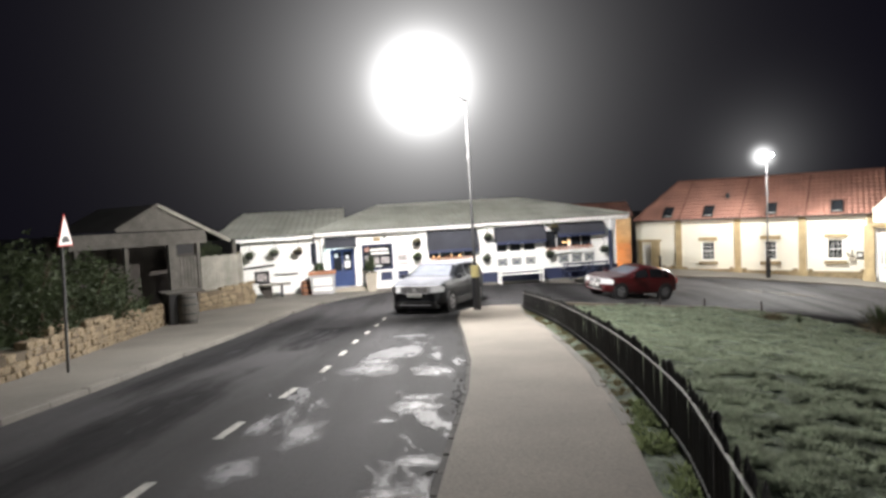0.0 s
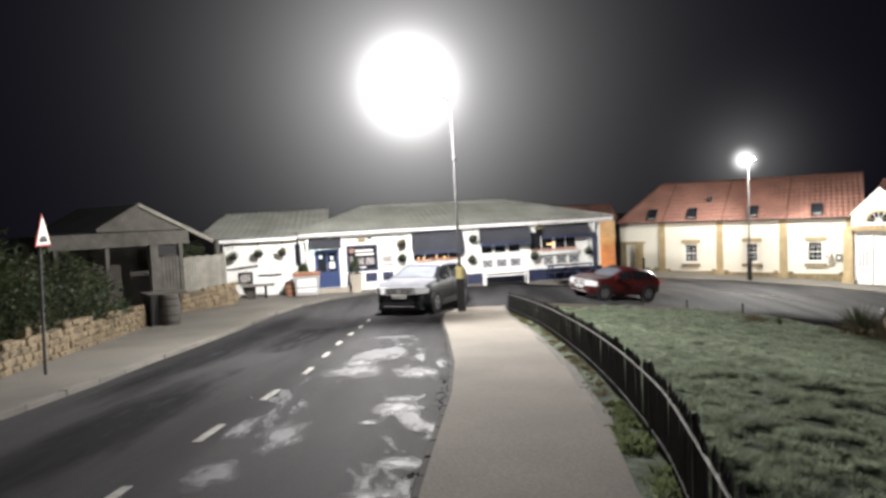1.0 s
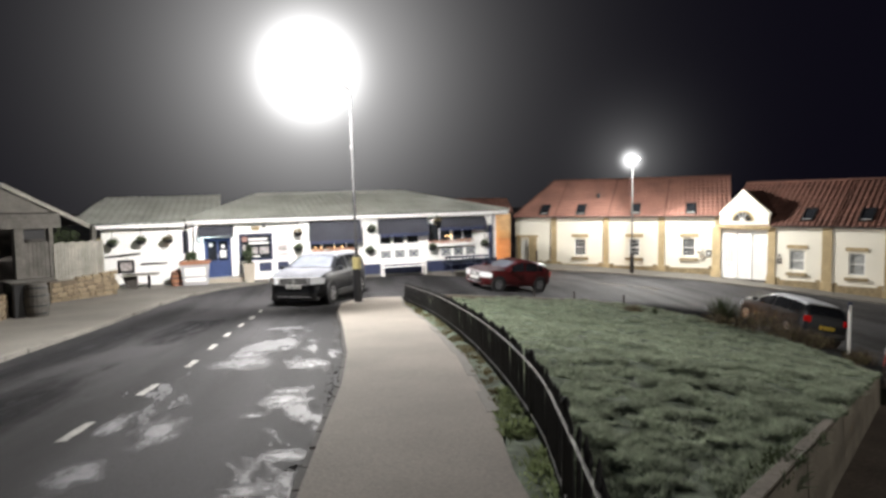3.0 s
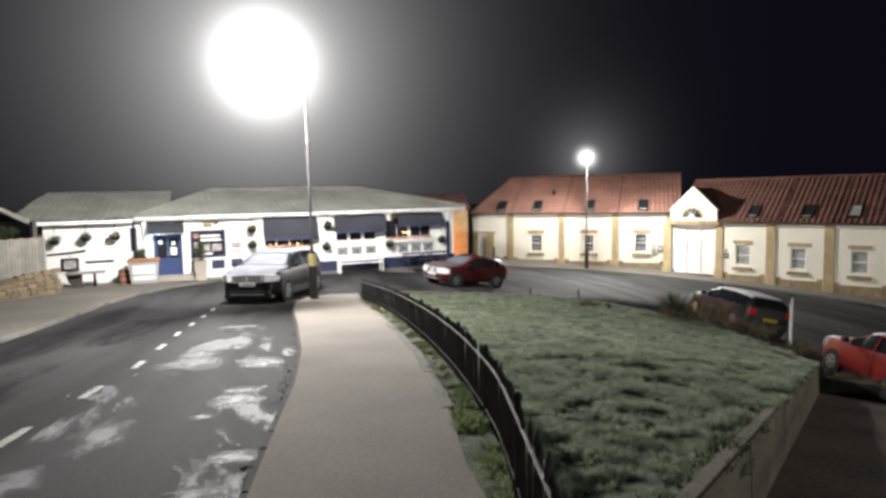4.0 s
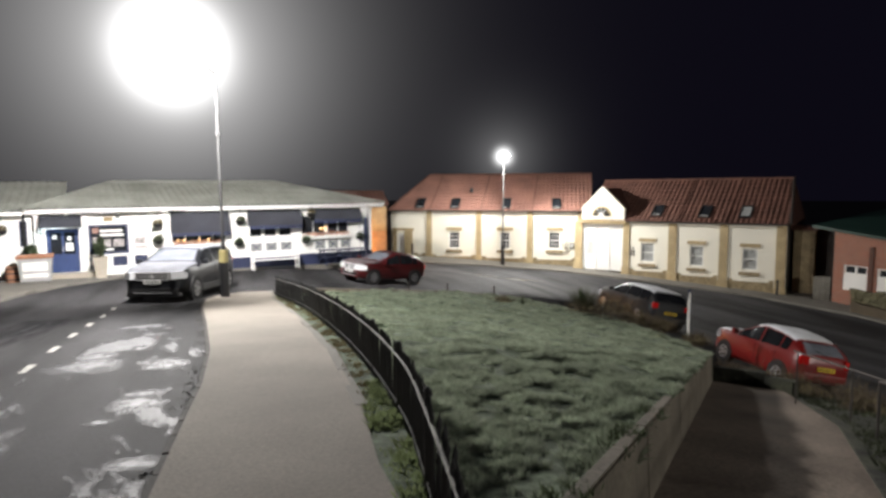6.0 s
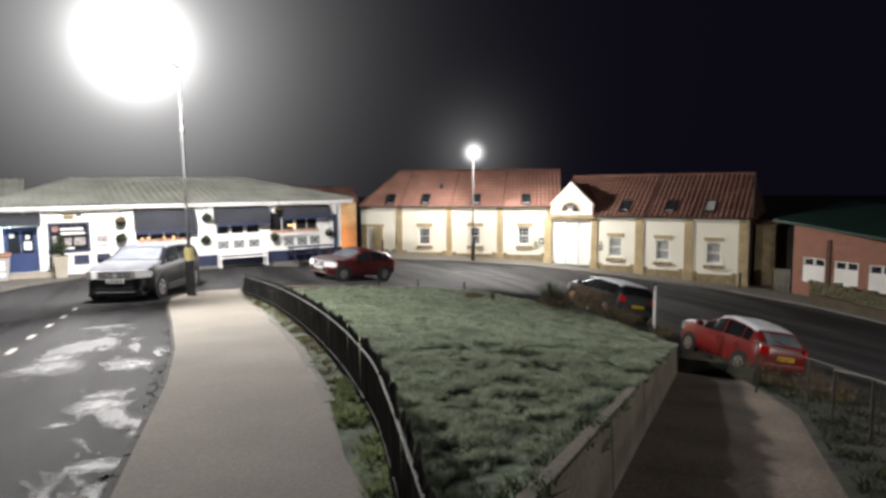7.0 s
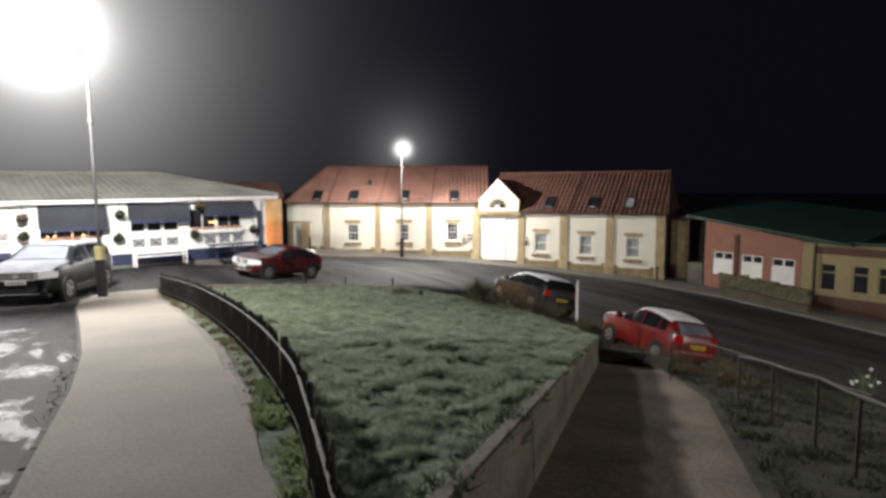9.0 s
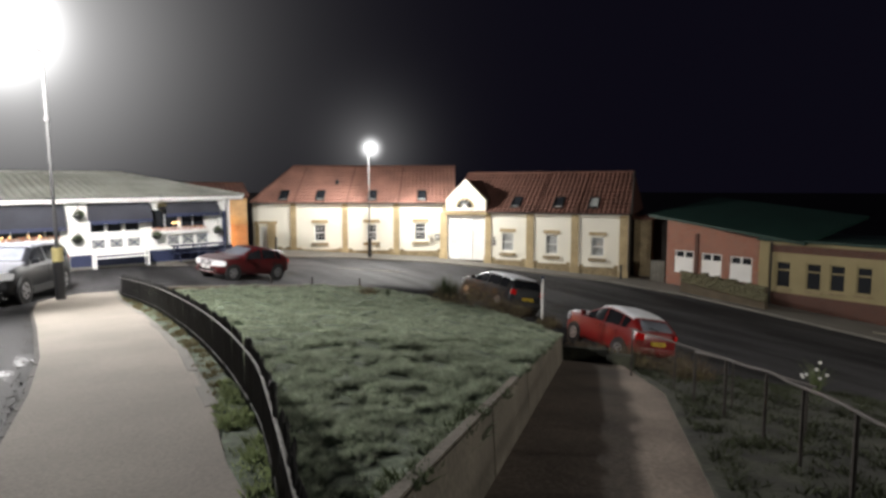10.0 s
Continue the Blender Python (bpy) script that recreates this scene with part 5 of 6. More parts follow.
# ---- alley with its warm lamp ----
def alley():
    m = pose(8.6, 42.3, 0, 0, 0, -8)
    w = thing("wall_alley", m, "orange brick wall lit by a warm lamp", "wall", kind="structure")
    part("brick_wall", boxes((0, 4.3, 0, 0.3, -4, -0.75)), BRICKTAN, w)
    part("upper_wall", boxes((0, 4.3, 0.03, 0.3, -0.75, 1.0)), STONE, w)
    part("roof_slope", ribbed_roof(0.6, 4.5, -0.3, 3.0, 1.0, 2.1, 0, 0, 0.3, 0.05, 9), OLDDIMTILE, w)
    lamp = thing("wall_lamp", m @ pose(1.85, -0.15, -1.35), "small warm lamp glowing low on the alley wall", "wall lamp")
    part("backplate", boxes((-0.06, 0.06, 0.1, 0.15, -0.12, 0.12)), BLACK, lamp)
    part("globe", lathe(bmesh.new(), [(0.02, -0.09), (0.07, -0.04), (0.07, 0.04), (0.02, 0.09)], 10), FAIRY, lamp)
    part("hood", lathe(bmesh.new(), [(0.16, 0.10), (0.12, 0.16), (0.02, 0.2)], 12), BLACK, lamp)


alley()


# ---- brick and yellow buildings down the lower road ----
def brick_hall():
    m = pose(33.34, 23.87, 0, 0, 0, -89.62)
    h = thing("brick_hall", m, "red brick hall with boarded windows under a green roof", "building")
    holes = [(1.13, 2.42, -3.45, -2.08), (2.92, 4.2, -3.48, -2.12), (4.69, 5.99, -3.55, -2.15)]
    part("wall", pierced(bmesh.new(), 0.55, 6.42, -6.0, -1.1, 0, 0.3, holes), BRICKRED, h)
    part("gable_wall", prism(bmesh.new(), [(0.55, -1.1), (6.42, -1.1), (0.55, -0.22)], 0.0, 0.3), BRICKRED, h)
    part("side_wall", boxes((0.55, 0.85, 0.3, 7, -6, -0.4), (0.55, 6.4, 7, 7.3, -6, -0.6)), BRICKRED, h)
    for a, b, c, d in holes:
        w = part("window", boxes((a, b, 0.05, 0.15, d - 0.06, d)), WHITE, h)
        for x in (a, (a + b) / 2 - 0.04, b - 0.08):
            part("mullion", boxes((x, x + 0.08, 0.05, 0.15, d - 0.42, d - 0.06)), WHITE, w)
        part("pane", boxes((a, b, 0.155, 0.165, d - 0.42, d)), GLASS, w)
        part("board", boxes((a, b, 0.03, 0.1, c, d - 0.4)), PAPER, w, "white board across the window")
    part("pilaster", boxes((2.52, 2.74, -0.08, -0.002, -6, -1.0)), BRICKDARK, h)
    bm = bmesh.new()
    top = [(-0.45, -0.5, 0.06), (8.9, -0.5, -1.08), (8.9, 7, 0.1), (-0.45, 7, 1.1)]
    a = [bm.verts.new(p) for p in top]
    b = [bm.verts.new((x, y, z - 0.14)) for x, y, z in top]
    bm.faces.new(a), bm.faces.new(b[::-1])
    for i in range(4):
        bm.faces.new((a[i], b[i], b[(i + 1) % 4], a[(i + 1) % 4]))
    bmesh.ops.recalc_face_normals(bm, faces=bm.faces)
    part("roof", bm, GREENROOF, h, "green sheet roof")
    m2 = m @ pose(2.9, -2.0, 0.5)
    rnd = random.Random(5)
    rub = thing("rubble_wall", m2, "low mossy rubble wall before the brick hall", "wall", kind="structure")
    part("core", prism(bmesh.new(), [(0, -6), (4.9, -6), (4.9, -3.9), (0.3, -3.6), (0.0, -3.75)], 0.06, 0.34), MORTAR, rub)
    rubble_face(rub, 0.0, 4.9, lambda s: -4.15 - 0.1 * s, lambda s: -3.5 - 0.07 * s, rnd, 0.0, 0.16, MOSSY)


STONES = {}


def rubble_face(parent, s0, s1, z_low, z_high, rnd, y, course, mat=RUBBLE):
    """Courses of loose stones laid along the local x axis."""
    if mat.name not in STONES:
        r2 = random.Random(9)
        STONES[mat.name] = []
        for _ in range(10):
            bm = bmesh.new()
            box(bm, -0.5, 0.5, -0.5, 0.5, -0.5, 0.5, 0.14)
            for v in bm.verts:
                v.co += Vector((r2.uniform(-1, 1), r2.uniform(-1, 1), r2.uniform(-1, 1))) * 0.06
            STONES[mat.name].append(mesh_of(bm, mat, "stone"))
    row = 0
    z = 0.0
    while True:
        s = s0 + rnd.uniform(0, 0.15)
        placed = False
        while s < s1 - 0.08:
            w = rnd.uniform(0.16, 0.42)
            h = course * rnd.uniform(0.8, 1.15)
            zl, zh = z_low(s + w / 2), z_high(s + w / 2)
            zc = zl + (row + 0.5) * course
            if zc < zh + rnd.uniform(-0.06, 0.08):
                ob = new("stone", rnd.choice(STONES[mat.name]))
                ob.parent = parent
                ob.matrix_basis = pose(s + w / 2, y + rnd.uniform(-0.02, 0.02), zc + rnd.uniform(-0.015, 0.015), rnd.uniform(-5, 5), rnd.uniform(-5, 5), rnd.uniform(-4, 4)) @ Matrix.Diagonal((w * 0.96, 0.22, h * 0.94, 1))
                placed = True
            s += w
        row += 1
        if not placed or row > 12:
            break


def yellow_hall():
    m = pose(33.38, 17.52, 0, 0, 0, -88.57)
    h = thing("yellow_hall", m, "single-storey yellow hall with brick base and dark frieze", "building")
    wins = [(0.93, 1.71, -3.58, -2.16), (2.44, 3.2, -3.56, -2.14), (3.56, 4.3, -3.5, -2.12), (4.74, 5.46, -3.46, -2.1), (6.2, 6.95, -3.46, -2.1)]
    part("wall", pierced(bmesh.new(), 0.0, 9.5, -3.85, -1.7, 0, 0.3, wins), MUSTARD, h)
    part("dado", boxes((0.0, 9.5, -0.05, 0.3, -7, -3.85)), BRICKDARK, h, "dark brick base")
    part("frieze", boxes((0.0, 9.5, -0.02, 0.3, -1.7, -1.3)), BRICKDARK, h, "dark brick frieze")
    part("cornice", boxes((0.55, 9.5, -0.10, 0.3, -1.3, -1.12)), MUSTARD, h)
    part("corner_pier", boxes((0.05, 0.6, -0.07, -0.003, -7, -1.1)), MUSTARD, h, "yellow corner pier")
    part("drainpipe", tube(bmesh.new(), [(0.72, -0.12, -1.2), (0.72, -0.12, -5.6)], 0.05, 8), BLACK, h)
    part("roof", boxes((0.0, 9.5, -0.3, 7, -1.12, -1.0)), GREENROOF, h)
    part("back_wall", boxes((9.2, 9.5, 0.3, 7, -7, -1.12), (0, 9.5, 7, 7.3, -7, -1.12)), BRICKDARK, h)
    for a, b, c, d in wins:
        w = part("window", boxes((a, a + 0.07, 0.03, 0.12, c, d), (b - 0.07, b, 0.03, 0.12, c, d), (a + 0.07, b - 0.07, 0.03, 0.12, c, c + 0.07), (a + 0.07, b - 0.07, 0.03, 0.12, d - 0.07, d), (a + 0.07, b - 0.07, 0.03, 0.12, d - 0.5, d - 0.43)), MUSTARD, h)
        part("pane", boxes((a + 0.07, b - 0.07, 0.07, 0.08, c + 0.07, d - 0.07)), GLASS, w)
        part("sill", boxes((a - 0.05, b + 0.05, -0.08, -0.003, c - 0.14, c - 0.04)), DARKSTONE, w)
    solo("low_wall", boxes((5.0, 9.0, -2.2, -1.95, -6.4, -4.75)), STONEPOT, "low pale wall below the yellow hall", "wall", kind="structure", m=m)


brick_hall()
yellow_hall()


def side_yard():
    m = pose(25.26, 36.76, 0, 0, 0, -57.98)
    solo("wall_yard", boxes((13.32, 15.6, 3.0, 3.3, -6, -0.1)), DARKWALL, "dark boarded yard wall beside the house", "wall", kind="structure", m=m)
    y = thing("outhouse", m, "small dim stone outhouse in the yard", "outhouse")
    part("wall", boxes((13.5, 14.6, 1.6, 2.9, -6, -0.35)), DARKSTONE, y)
    part("roof", prism(bmesh.new(), [(13.35, -0.35), (14.75, -0.35), (14.75, -0.2), (13.35, 0.05)], 1.4, 3.0), OLDDIMTILE, y)
    g = thing("yard_gate", m @ pose(14.75, -0.3, -4.35), "narrow weathered board gate", "gate")
    for k in range(6):
        part("board", boxes((0.14 * k, 0.14 * k + 0.13, 0, 0.03, 0, 1.5)), GREYWOOD, g)
    for z in (0.25, 1.2):
        part("ledge", boxes((0, 0.84, 0.03, 0.06, z, z + 0.1)), GREYWOOD, g)


side_yard()


# ---- shelter by the inn ----
def shelter():
    m = pose(-12.72, 20.35, 0, 0, 0, 55.1)
    s = thing("garden_shelter", m, "dark timber garden shelter with weathered barge boards beside the inn", "shelter")
    part("rear_wall", boxes((0.2, 6.2, 1.6, 1.7, -2.5, 1.35)), DARKWALL, s)
    part("flat_roof", boxes((0.2, 5.4, -0.1, 1.8, 1.34, 1.52)), DIMWOOD, s, "flat roof edge")
    part("fascia", boxes((0.2, 5.4, -0.14, -0.1, 1.0, 1.34)), DIMWOOD, s)
    gable = part("gable", prism(bmesh.new(), [(2.2, 1.56), (5.6, 1.56), (3.74, 2.5)], 0.5, 0.6), DIMWOOD, s, "dim boarded gable")
    part("barge_board", prism(bmesh.new(), [(3.74, 2.62), (3.74, 2.46), (6.9, 0.92), (6.95, 1.06)], 0.38, 0.5), GREYWOOD, gable, "weathered barge board")
    part("barge_board", prism(bmesh.new(), [(3.74, 2.62), (3.74, 2.46), (2.1, 1.56), (2.05, 1.68)], 0.38, 0.5), DIMWOOD, gable, "weathered barge board")
    bm = bmesh.new()
    for q in (((3.74, 0.4, 2.58), (7.0, 0.4, 1.02), (7.0, 5, 1.02), (3.74, 5, 2.58)), ((3.74, 0.4, 2.58), (3.74, 5, 2.58), (1.9, 5, 1.6), (1.9, 0.4, 1.6))):
        bm.faces.new([bm.verts.new(p) for p in q])
    part("roof", bm, FELT, s)
    for x in (0.4, 2.1, 3.8, 5.0, 6.7):
        part("post", box(bmesh.new(), x, x + 0.16 + 0.16 * (x == 3.8), -0.05, 0.12, -2.2, 1.34 - 0.3 * (x > 6), 0.015), DIMWOOD, s)
    for k in range(6):
        part("board", boxes((4.14 + 0.145 * k, 4.27 + 0.145 * k, 0.0, 0.03, -1.1, 0.5)), DIMWOOD, s)
    part("noticeboard", boxes((4.1, 4.9, 0.02, 0.05, 0.62, 1.0)), BLACK, s)
    rnd = random.Random(21)
    part("climber", leafy(rnd, (5.7, 0.15, 0.6), (0.9, 0.25, 0.5), 420, 0.12), LEAF, s, "sparse climbing plant")
    f = thing("board_fence", m @ pose(5.1, -0.12, 0), "grey upright board fence on a low stone wall", "fence")
    for k in range(15):
        part("board", boxes((0.133 * k, 0.133 * k + 0.124, 0, 0.025, -1.3, 0.42 + 0.02 * (k % 3))), GREYWOOD, f)
    for z in (-1.0, 0.1):
        part("rail", boxes((0, 2.0, 0.025, 0.07, z, z + 0.09)), GREYWOOD, f)
    w = thing("low_stone_wall", m @ pose(4.7, -0.32, 0), "low sandstone wall under the board fence", "wall", kind="structure")
    part("core", boxes((0, 2.6, -0.08, 0.3, -2.6, -0.95)), MORTAR, w)
    rubble_face(w, 0.0, 2.6, lambda q: -1.95 + 0.1 * q, lambda q: -1.15 + 0.14 * q, rnd, 0.0, 0.19)


shelter()


# ---- roadside wall, bush, sign and barrel ----
def roadside_wall():
    a, b = Vector((-6.85, 8.0, 0)), Vector((-9.35, 20.2, 0))
    d = b - a
    n = d.length
    m = pose(a.x, a.y, 0, 0, 0, math.degrees(math.atan2(d.y, d.x)))
    w = thing("stone_wall", m, "tumbled sandstone rubble wall along the pavement", "wall", kind="structure")
    ground = lambda s: z_main(0, 8.0 + 12.2 * s / n) + 0.02
    bm = bmesh.new()
    prism(bm, [(0, -3), (n, -3), (n, ground(n) + 0.55), (n / 2, ground(n / 2) + 0.55), (0, ground(0) + 0.4)], -0.075, 0.5)
    part("core", bm, MORTAR, w)
    rubble_face(w, 0, n, ground, lambda s: ground(s) + 0.42 + 0.28 * ease(1, 5, s) + 0.08 * math.sin(s * 2.3), random.Random(31), 0.0, 0.155)
    structure("bank_west", drape([(-7.3, 8.0), (-9.75, 20.4), (-12.5, 20.4), (-18, 24), (-22, 12), (-16, 2), (-7.2, 2)], lambda x, y: z_main(0, y) + 0.45 + 0.12 * max(0, -7.5 - x), 1.5, 1.5), SOIL, "dark planted bank behind the stone wall")


roadside_wall()


def bush(x, y, z, radii, count, seed, label, leaf=0.13):
    rnd = random.Random(seed)
    b = thing("bush", pose(x, y, z), label, "bush", "roadside bushes")
    for k in range(5):
        a = rnd.uniform(0, 6.28)
        tip = (radii[0] * 0.6 * math.cos(a), radii[1] * 0.6 * math.sin(a), radii[2] * 1.2)
        part("stem", tube(bmesh.new(), [(0, 0, -0.3), (tip[0] * 0.5, tip[1] * 0.5, tip[2] * 0.45), tip], 0.04, 6, 0.012), BARK, b)
    part("foliage", leafy(rnd, (0, 0, radii[2] * 0.8), radii, count, leaf, 0.25), LEAF, b)


bush(-8.6, 10.6, -0.3, (1.0, 1.3, 1.0), 1700, 41, "dark evergreen bush spilling over the stone wall")
bush(-9.2, 13.2, -0.5, (1.1, 1.5, 1.25), 2000, 42, "large dark evergreen bush behind the stone wall")
bush(-9.6, 16.2, -0.7, (1.0, 1.4, 1.1), 1700, 43, "dark rounded bush behind the stone wall")
bush(-10.3, 18.6, -0.9, (0.9, 1.2, 1.0), 1200, 44, "dark bush beside the garden shelter")
bush(-10.8, 12.0, 0.1, (1.6, 2.2, 1.5), 1800, 45, "tall shadowy shrub on the bank", 0.17)
bush(-8.0, 9.0, -0.1, (0.7, 1.0, 0.6), 800, 46, "low straggling bush over the wall")
bush(-7.75, 11.6, -0.45, (0.55, 1.6, 0.5), 900, 48, "dry undergrowth spilling over the stone wall", 0.1)
bush(-8.5, 15.6, -0.75, (0.5, 1.3, 0.5), 700, 49, "undergrowth hanging over the stone wall", 0.1)
bush(-8.3, 12.0, -0.45, (0.5, 0.8, 0.45), 500, 47, "small pale-leaved shrub on the wall top")


def hump_sign():
    s = thing("road_sign", pose(-6.55, 10.45, -0.72, 0, 1.3), "triangular red and white road hump warning sign", "road sign")
    part("pole", lathe(bmesh.new(), [(0.026, -0.2), (0.026, 2.5)], 10), GREYPAINT, s)
    # the plate faces across the road
    face = pose(0, 0, 2.12, 0, 0, 101)
    tri = lambda r, cz=0.18: [(-r * 0.866, cz - r * 0.5), (r * 0.866, cz - r * 0.5), (0, cz + r)]
    plate = part("plate", prism(bmesh.new(), tri(0.37), -0.062, -0.05), SIGNRED, s, "red bordered triangular plate")
    plate.matrix_basis = face
    part("inner_plate", prism(bmesh.new(), tri(0.325), -0.068, -0.0625), PAPER, plate)
    part("hump", prism(bmesh.new(), [(-0.16, 0.06)] + [(0.16 * math.cos(a), 0.07 + 0.1 * math.sin(a)) for a in [math.pi * (1 - k / 8) for k in range(9)]] + [(0.16, 0.06)], -0.073, -0.0685), BLACK, plate, "black hump symbol")
    part("clamp", boxes((-0.05, 0.05, -0.05, 0.05, 0.1, 0.15)), STEEL, plate)


hump_sign()


def barrel_stand():
    b = thing("litter_bin", pose(-8.75, 20.3, z_main(0, 20.3) + 0.07, 0, 0, 40), "dark slab-topped litter bin beside a barrel", "litter bin")
    part("body", box(bmesh.new(), -0.55, 0.1, -0.4, 0.4, 0, 1.02, 0.04), BLACK, b)
    part("top", box(bmesh.new(), -0.62, 0.62, -0.45, 0.45, 1.02, 1.09, 0.02), DIMWOOD, b, "dark weathered slab top")
    barrel(pose(-8.45, 20.0, z_main(0, 20.0) + 0.07), "weathered wooden barrel under a stone slab", 0.33, 1.0, DIMWOOD)


barrel_stand()


def bollard(x, y, z, h, label):
    b = thing("bollard", pose(x, y, z), label, "bollard", "bollards")
    part("shaft", lathe(bmesh.new(), [(0.09, -0.1), (0.08, 0.1), (0.065, h * 0.8), (0.085, h * 0.82), (0.085, h * 0.88), (0.06, h)], 12), IRON, b)


bollard(14.9, 42.0, -2.75, 1.0, "black iron bollard on the pavement")
bollard(31.6, 25.4, z_low(31.6, 25.4) + 0.08, 0.9, "grey bollard at the end of the cream house")

post = thing("marker_post", pose(12.86, 12.95, -2.45), "pale slim post with a dark plate at the lawn's edge", "post")
part("shaft", lathe(bmesh.new(), [(0.035, -0.3), (0.035, 1.42)], 10), PAPER, post)
part("plate", boxes((-0.05, 0.05, -0.01, 0.01, 1.3, 1.5)), NAVY, post, "dark blue plate")
for i, (x, y) in enumerate(((10.6, 20.4), (9.2, 21.6), (7.8, 22.1))):
    st = thing("stake", pose(x, y, z_lawn(x, y)), "short dark stake at the lawn's edge", "post", "lawn stakes")
    part("shaft", lathe(bmesh.new(), [(0.03, -0.2), (0.03, 0.32)], 8), RUSTY, st)


# ---- planting at the lawn's far edge ----
def spiky(x, y, z, n, length, seed, label, mat=LEAF, flowers=False):
    rnd = random.Random(seed)
    t = thing("spiky_plant", pose(x, y, z), label, "plant")
    for k in range(n):
        a = rnd.uniform(0, 6.283)
        lean = rnd.uniform(0.1, 0.75)
        ln = length * rnd.uniform(0.65, 1.1)
        w = 0.022 * length / 0.8
        bm = bmesh.new()
        rows = []
        for i in range(5):
            f = i / 4
            r, h = ln * lean * f * (0.6 + 0.5 * f), ln * (f - 0.35 * lean * f * f)
            c = Vector((r * math.cos(a), r * math.sin(a), h))
            side = Vector((-math.sin(a), math.cos(a), 0)) * w * (1 - f * 0.92)
            rows.append((bm.verts.new(c - side), bm.verts.new(c + Vector((0, 0, -w * 0.5 * (1 - f)))), bm.verts.new(c + side)))
        for p, q in zip(rows, rows[1:]):
            bm.faces.new((p[0], p[1], q[1], q[0])), bm.faces.new((p[1], p[2], q[2], q[1]))
        part("leaf_blade", bm, mat, t)
    if flowers:
        for k in range(7):
            a, r = rnd.uniform(0, 6.28), rnd.uniform(0.1, 0.4)
            part("flower", lathe(bmesh.new(), [(0.01, -0.02), (0.035, 0.0), (0.03, 0.03), (0.01, 0.04)], 7, (r * math.cos(a), r * math.sin(a), rnd.uniform(0.3, 0.6))), PAPER, t, "pale flower head")


spiky(11.55, 16.1, z_lawn(11.55, 16.1) - 0.12, 170, 1.05, 51, "large spiky evergreen clump at the lawn's edge")
spiky(10.3, 17.7, z_lawn(10.3, 17.7) - 0.05, 50, 0.42, 52, "smaller spiky clump at the lawn's edge")
spiky(13.6, 5.6, z_bank(13.6, 5.6), 36, 0.75, 53, "strappy plant with pale flowers on the bank", WEED, True)


def twiggy(x, y, z, radius, height, n, seed, label):
    rnd = random.Random(seed)
    t = thing("dry_shrub", pose(x, y, z), label, "shrub", "dry shrubs by the lawn")
    bm = bmesh.new()
    for k in range(n):
        a, l = rnd.uniform(0, 6.283), rnd.uniform(0.1, 0.8)
        base = Vector((radius * 0.8 * rnd.uniform(-1, 1), radius * 0.8 * rnd.uniform(-1, 1), 0))
        tip = base + Vector((radius * l * math.cos(a), radius * l * math.sin(a), height * rnd.uniform(0.5, 1.1)))
        mid = (base + tip) / 2 + Vector((rnd.uniform(-0.06, 0.06), rnd.uniform(-0.06, 0.06), 0.04))
        for p, q in ((base, mid), (mid, tip)):
            s = Vector((rnd.uniform(-1, 1), rnd.uniform(-1, 1), 0)).normalized() * 0.007
            bm.faces.new([bm.verts.new(c) for c in (p - s, p + s, q + s * 0.5, q - s * 0.5)])
    part("twig_mass", bm, BARK, t)
    part("foliage", leafy(rnd, (0, 0, height * 0.4), (radius, radius, height * 0.5), int(n * 2.2), 0.07, 0.1), DRY, t)


for i, (x, y, r, h) in enumerate(((12.1, 15.3, 0.75, 0.7), (12.3, 14.4, 0.6, 0.5), (12.5, 13.6, 0.45, 0.4), (9.9, 18.4, 0.4, 0.25), (11.6, 16.0, 0.6, 0.55), (12.1, 11.9, 0.35, 0.3), (12.9, 10.6, 0.5, 0.35), (12.7, 9.2, 0.5, 0.35), (12.0, 7.4, 0.45, 0.3), (12.3, 10.2, 0.7, 0.6), (12.9, 8.3, 0.6, 0.5), (11.3, 7.0, 0.5, 0.4), (13.2, 11.6, 0.5, 0.55), (13.2, 9.9, 0.55, 0.65), (12.6, 11.4, 0.6, 0.5))):
    twiggy(x, y, (z_lawn(x, y) if i < 5 else (z_lawn(x, y) if i == 5 else z_bank(x, y))) - 0.03, r, h, 200, 60 + i, "dry brown shrub at the edge of the grass")


# ---- cars ----
def loft(bm, stations):
    """Rings of points joined from the first to the last and closed."""
    rings = [[bm.verts.new(p) for p in s] for s in stations]
    k = len(rings[0])
    for a, b in zip(rings, rings[1:]):
        for i in range(k):
            bm.faces.new((a[i], a[(i + 1) % k], b[(i + 1) % k], b[i]))
    bm.faces.new(rings[0][::-1]), bm.faces.new(rings[-1])
    bmesh.ops.recalc_face_normals(bm, faces=bm.faces)
    for f in bm.faces:
        f.smooth = True
    return bm


# outlines of the cars seen from the side: share of half the length, share of the height
HATCH_LINE = {"top": [(-1.0, 0.50), (-0.985, 0.60), (-0.955, 0.69), (-0.89, 0.775), (-0.80, 0.86), (-0.68, 0.925), (-0.45, 0.975), (-0.15, 1.0), (-0.05, 0.985), (0.06, 0.945), (0.42, 0.715), (0.50, 0.70), (0.76, 0.68), (0.90, 0.63), (0.96, 0.55), (1.0, 0.42)],
              "belt": [(-1.0, 0.47), (-0.95, 0.655), (-0.6, 0.665), (0.0, 0.635), (0.43, 0.635), (0.78, 0.62), (0.90, 0.58), (1.0, 0.38)],
              "screen": (0.07, 0.41), "roof": (-0.74, 0.05), "rear": (-0.955, -0.79), "bonnet": (0.47, 0.95), "windows": ((-0.70, -0.56), (-0.53, -0.16), (-0.12, 0.32)), "wheel": 0.30, "sill": 0.19}
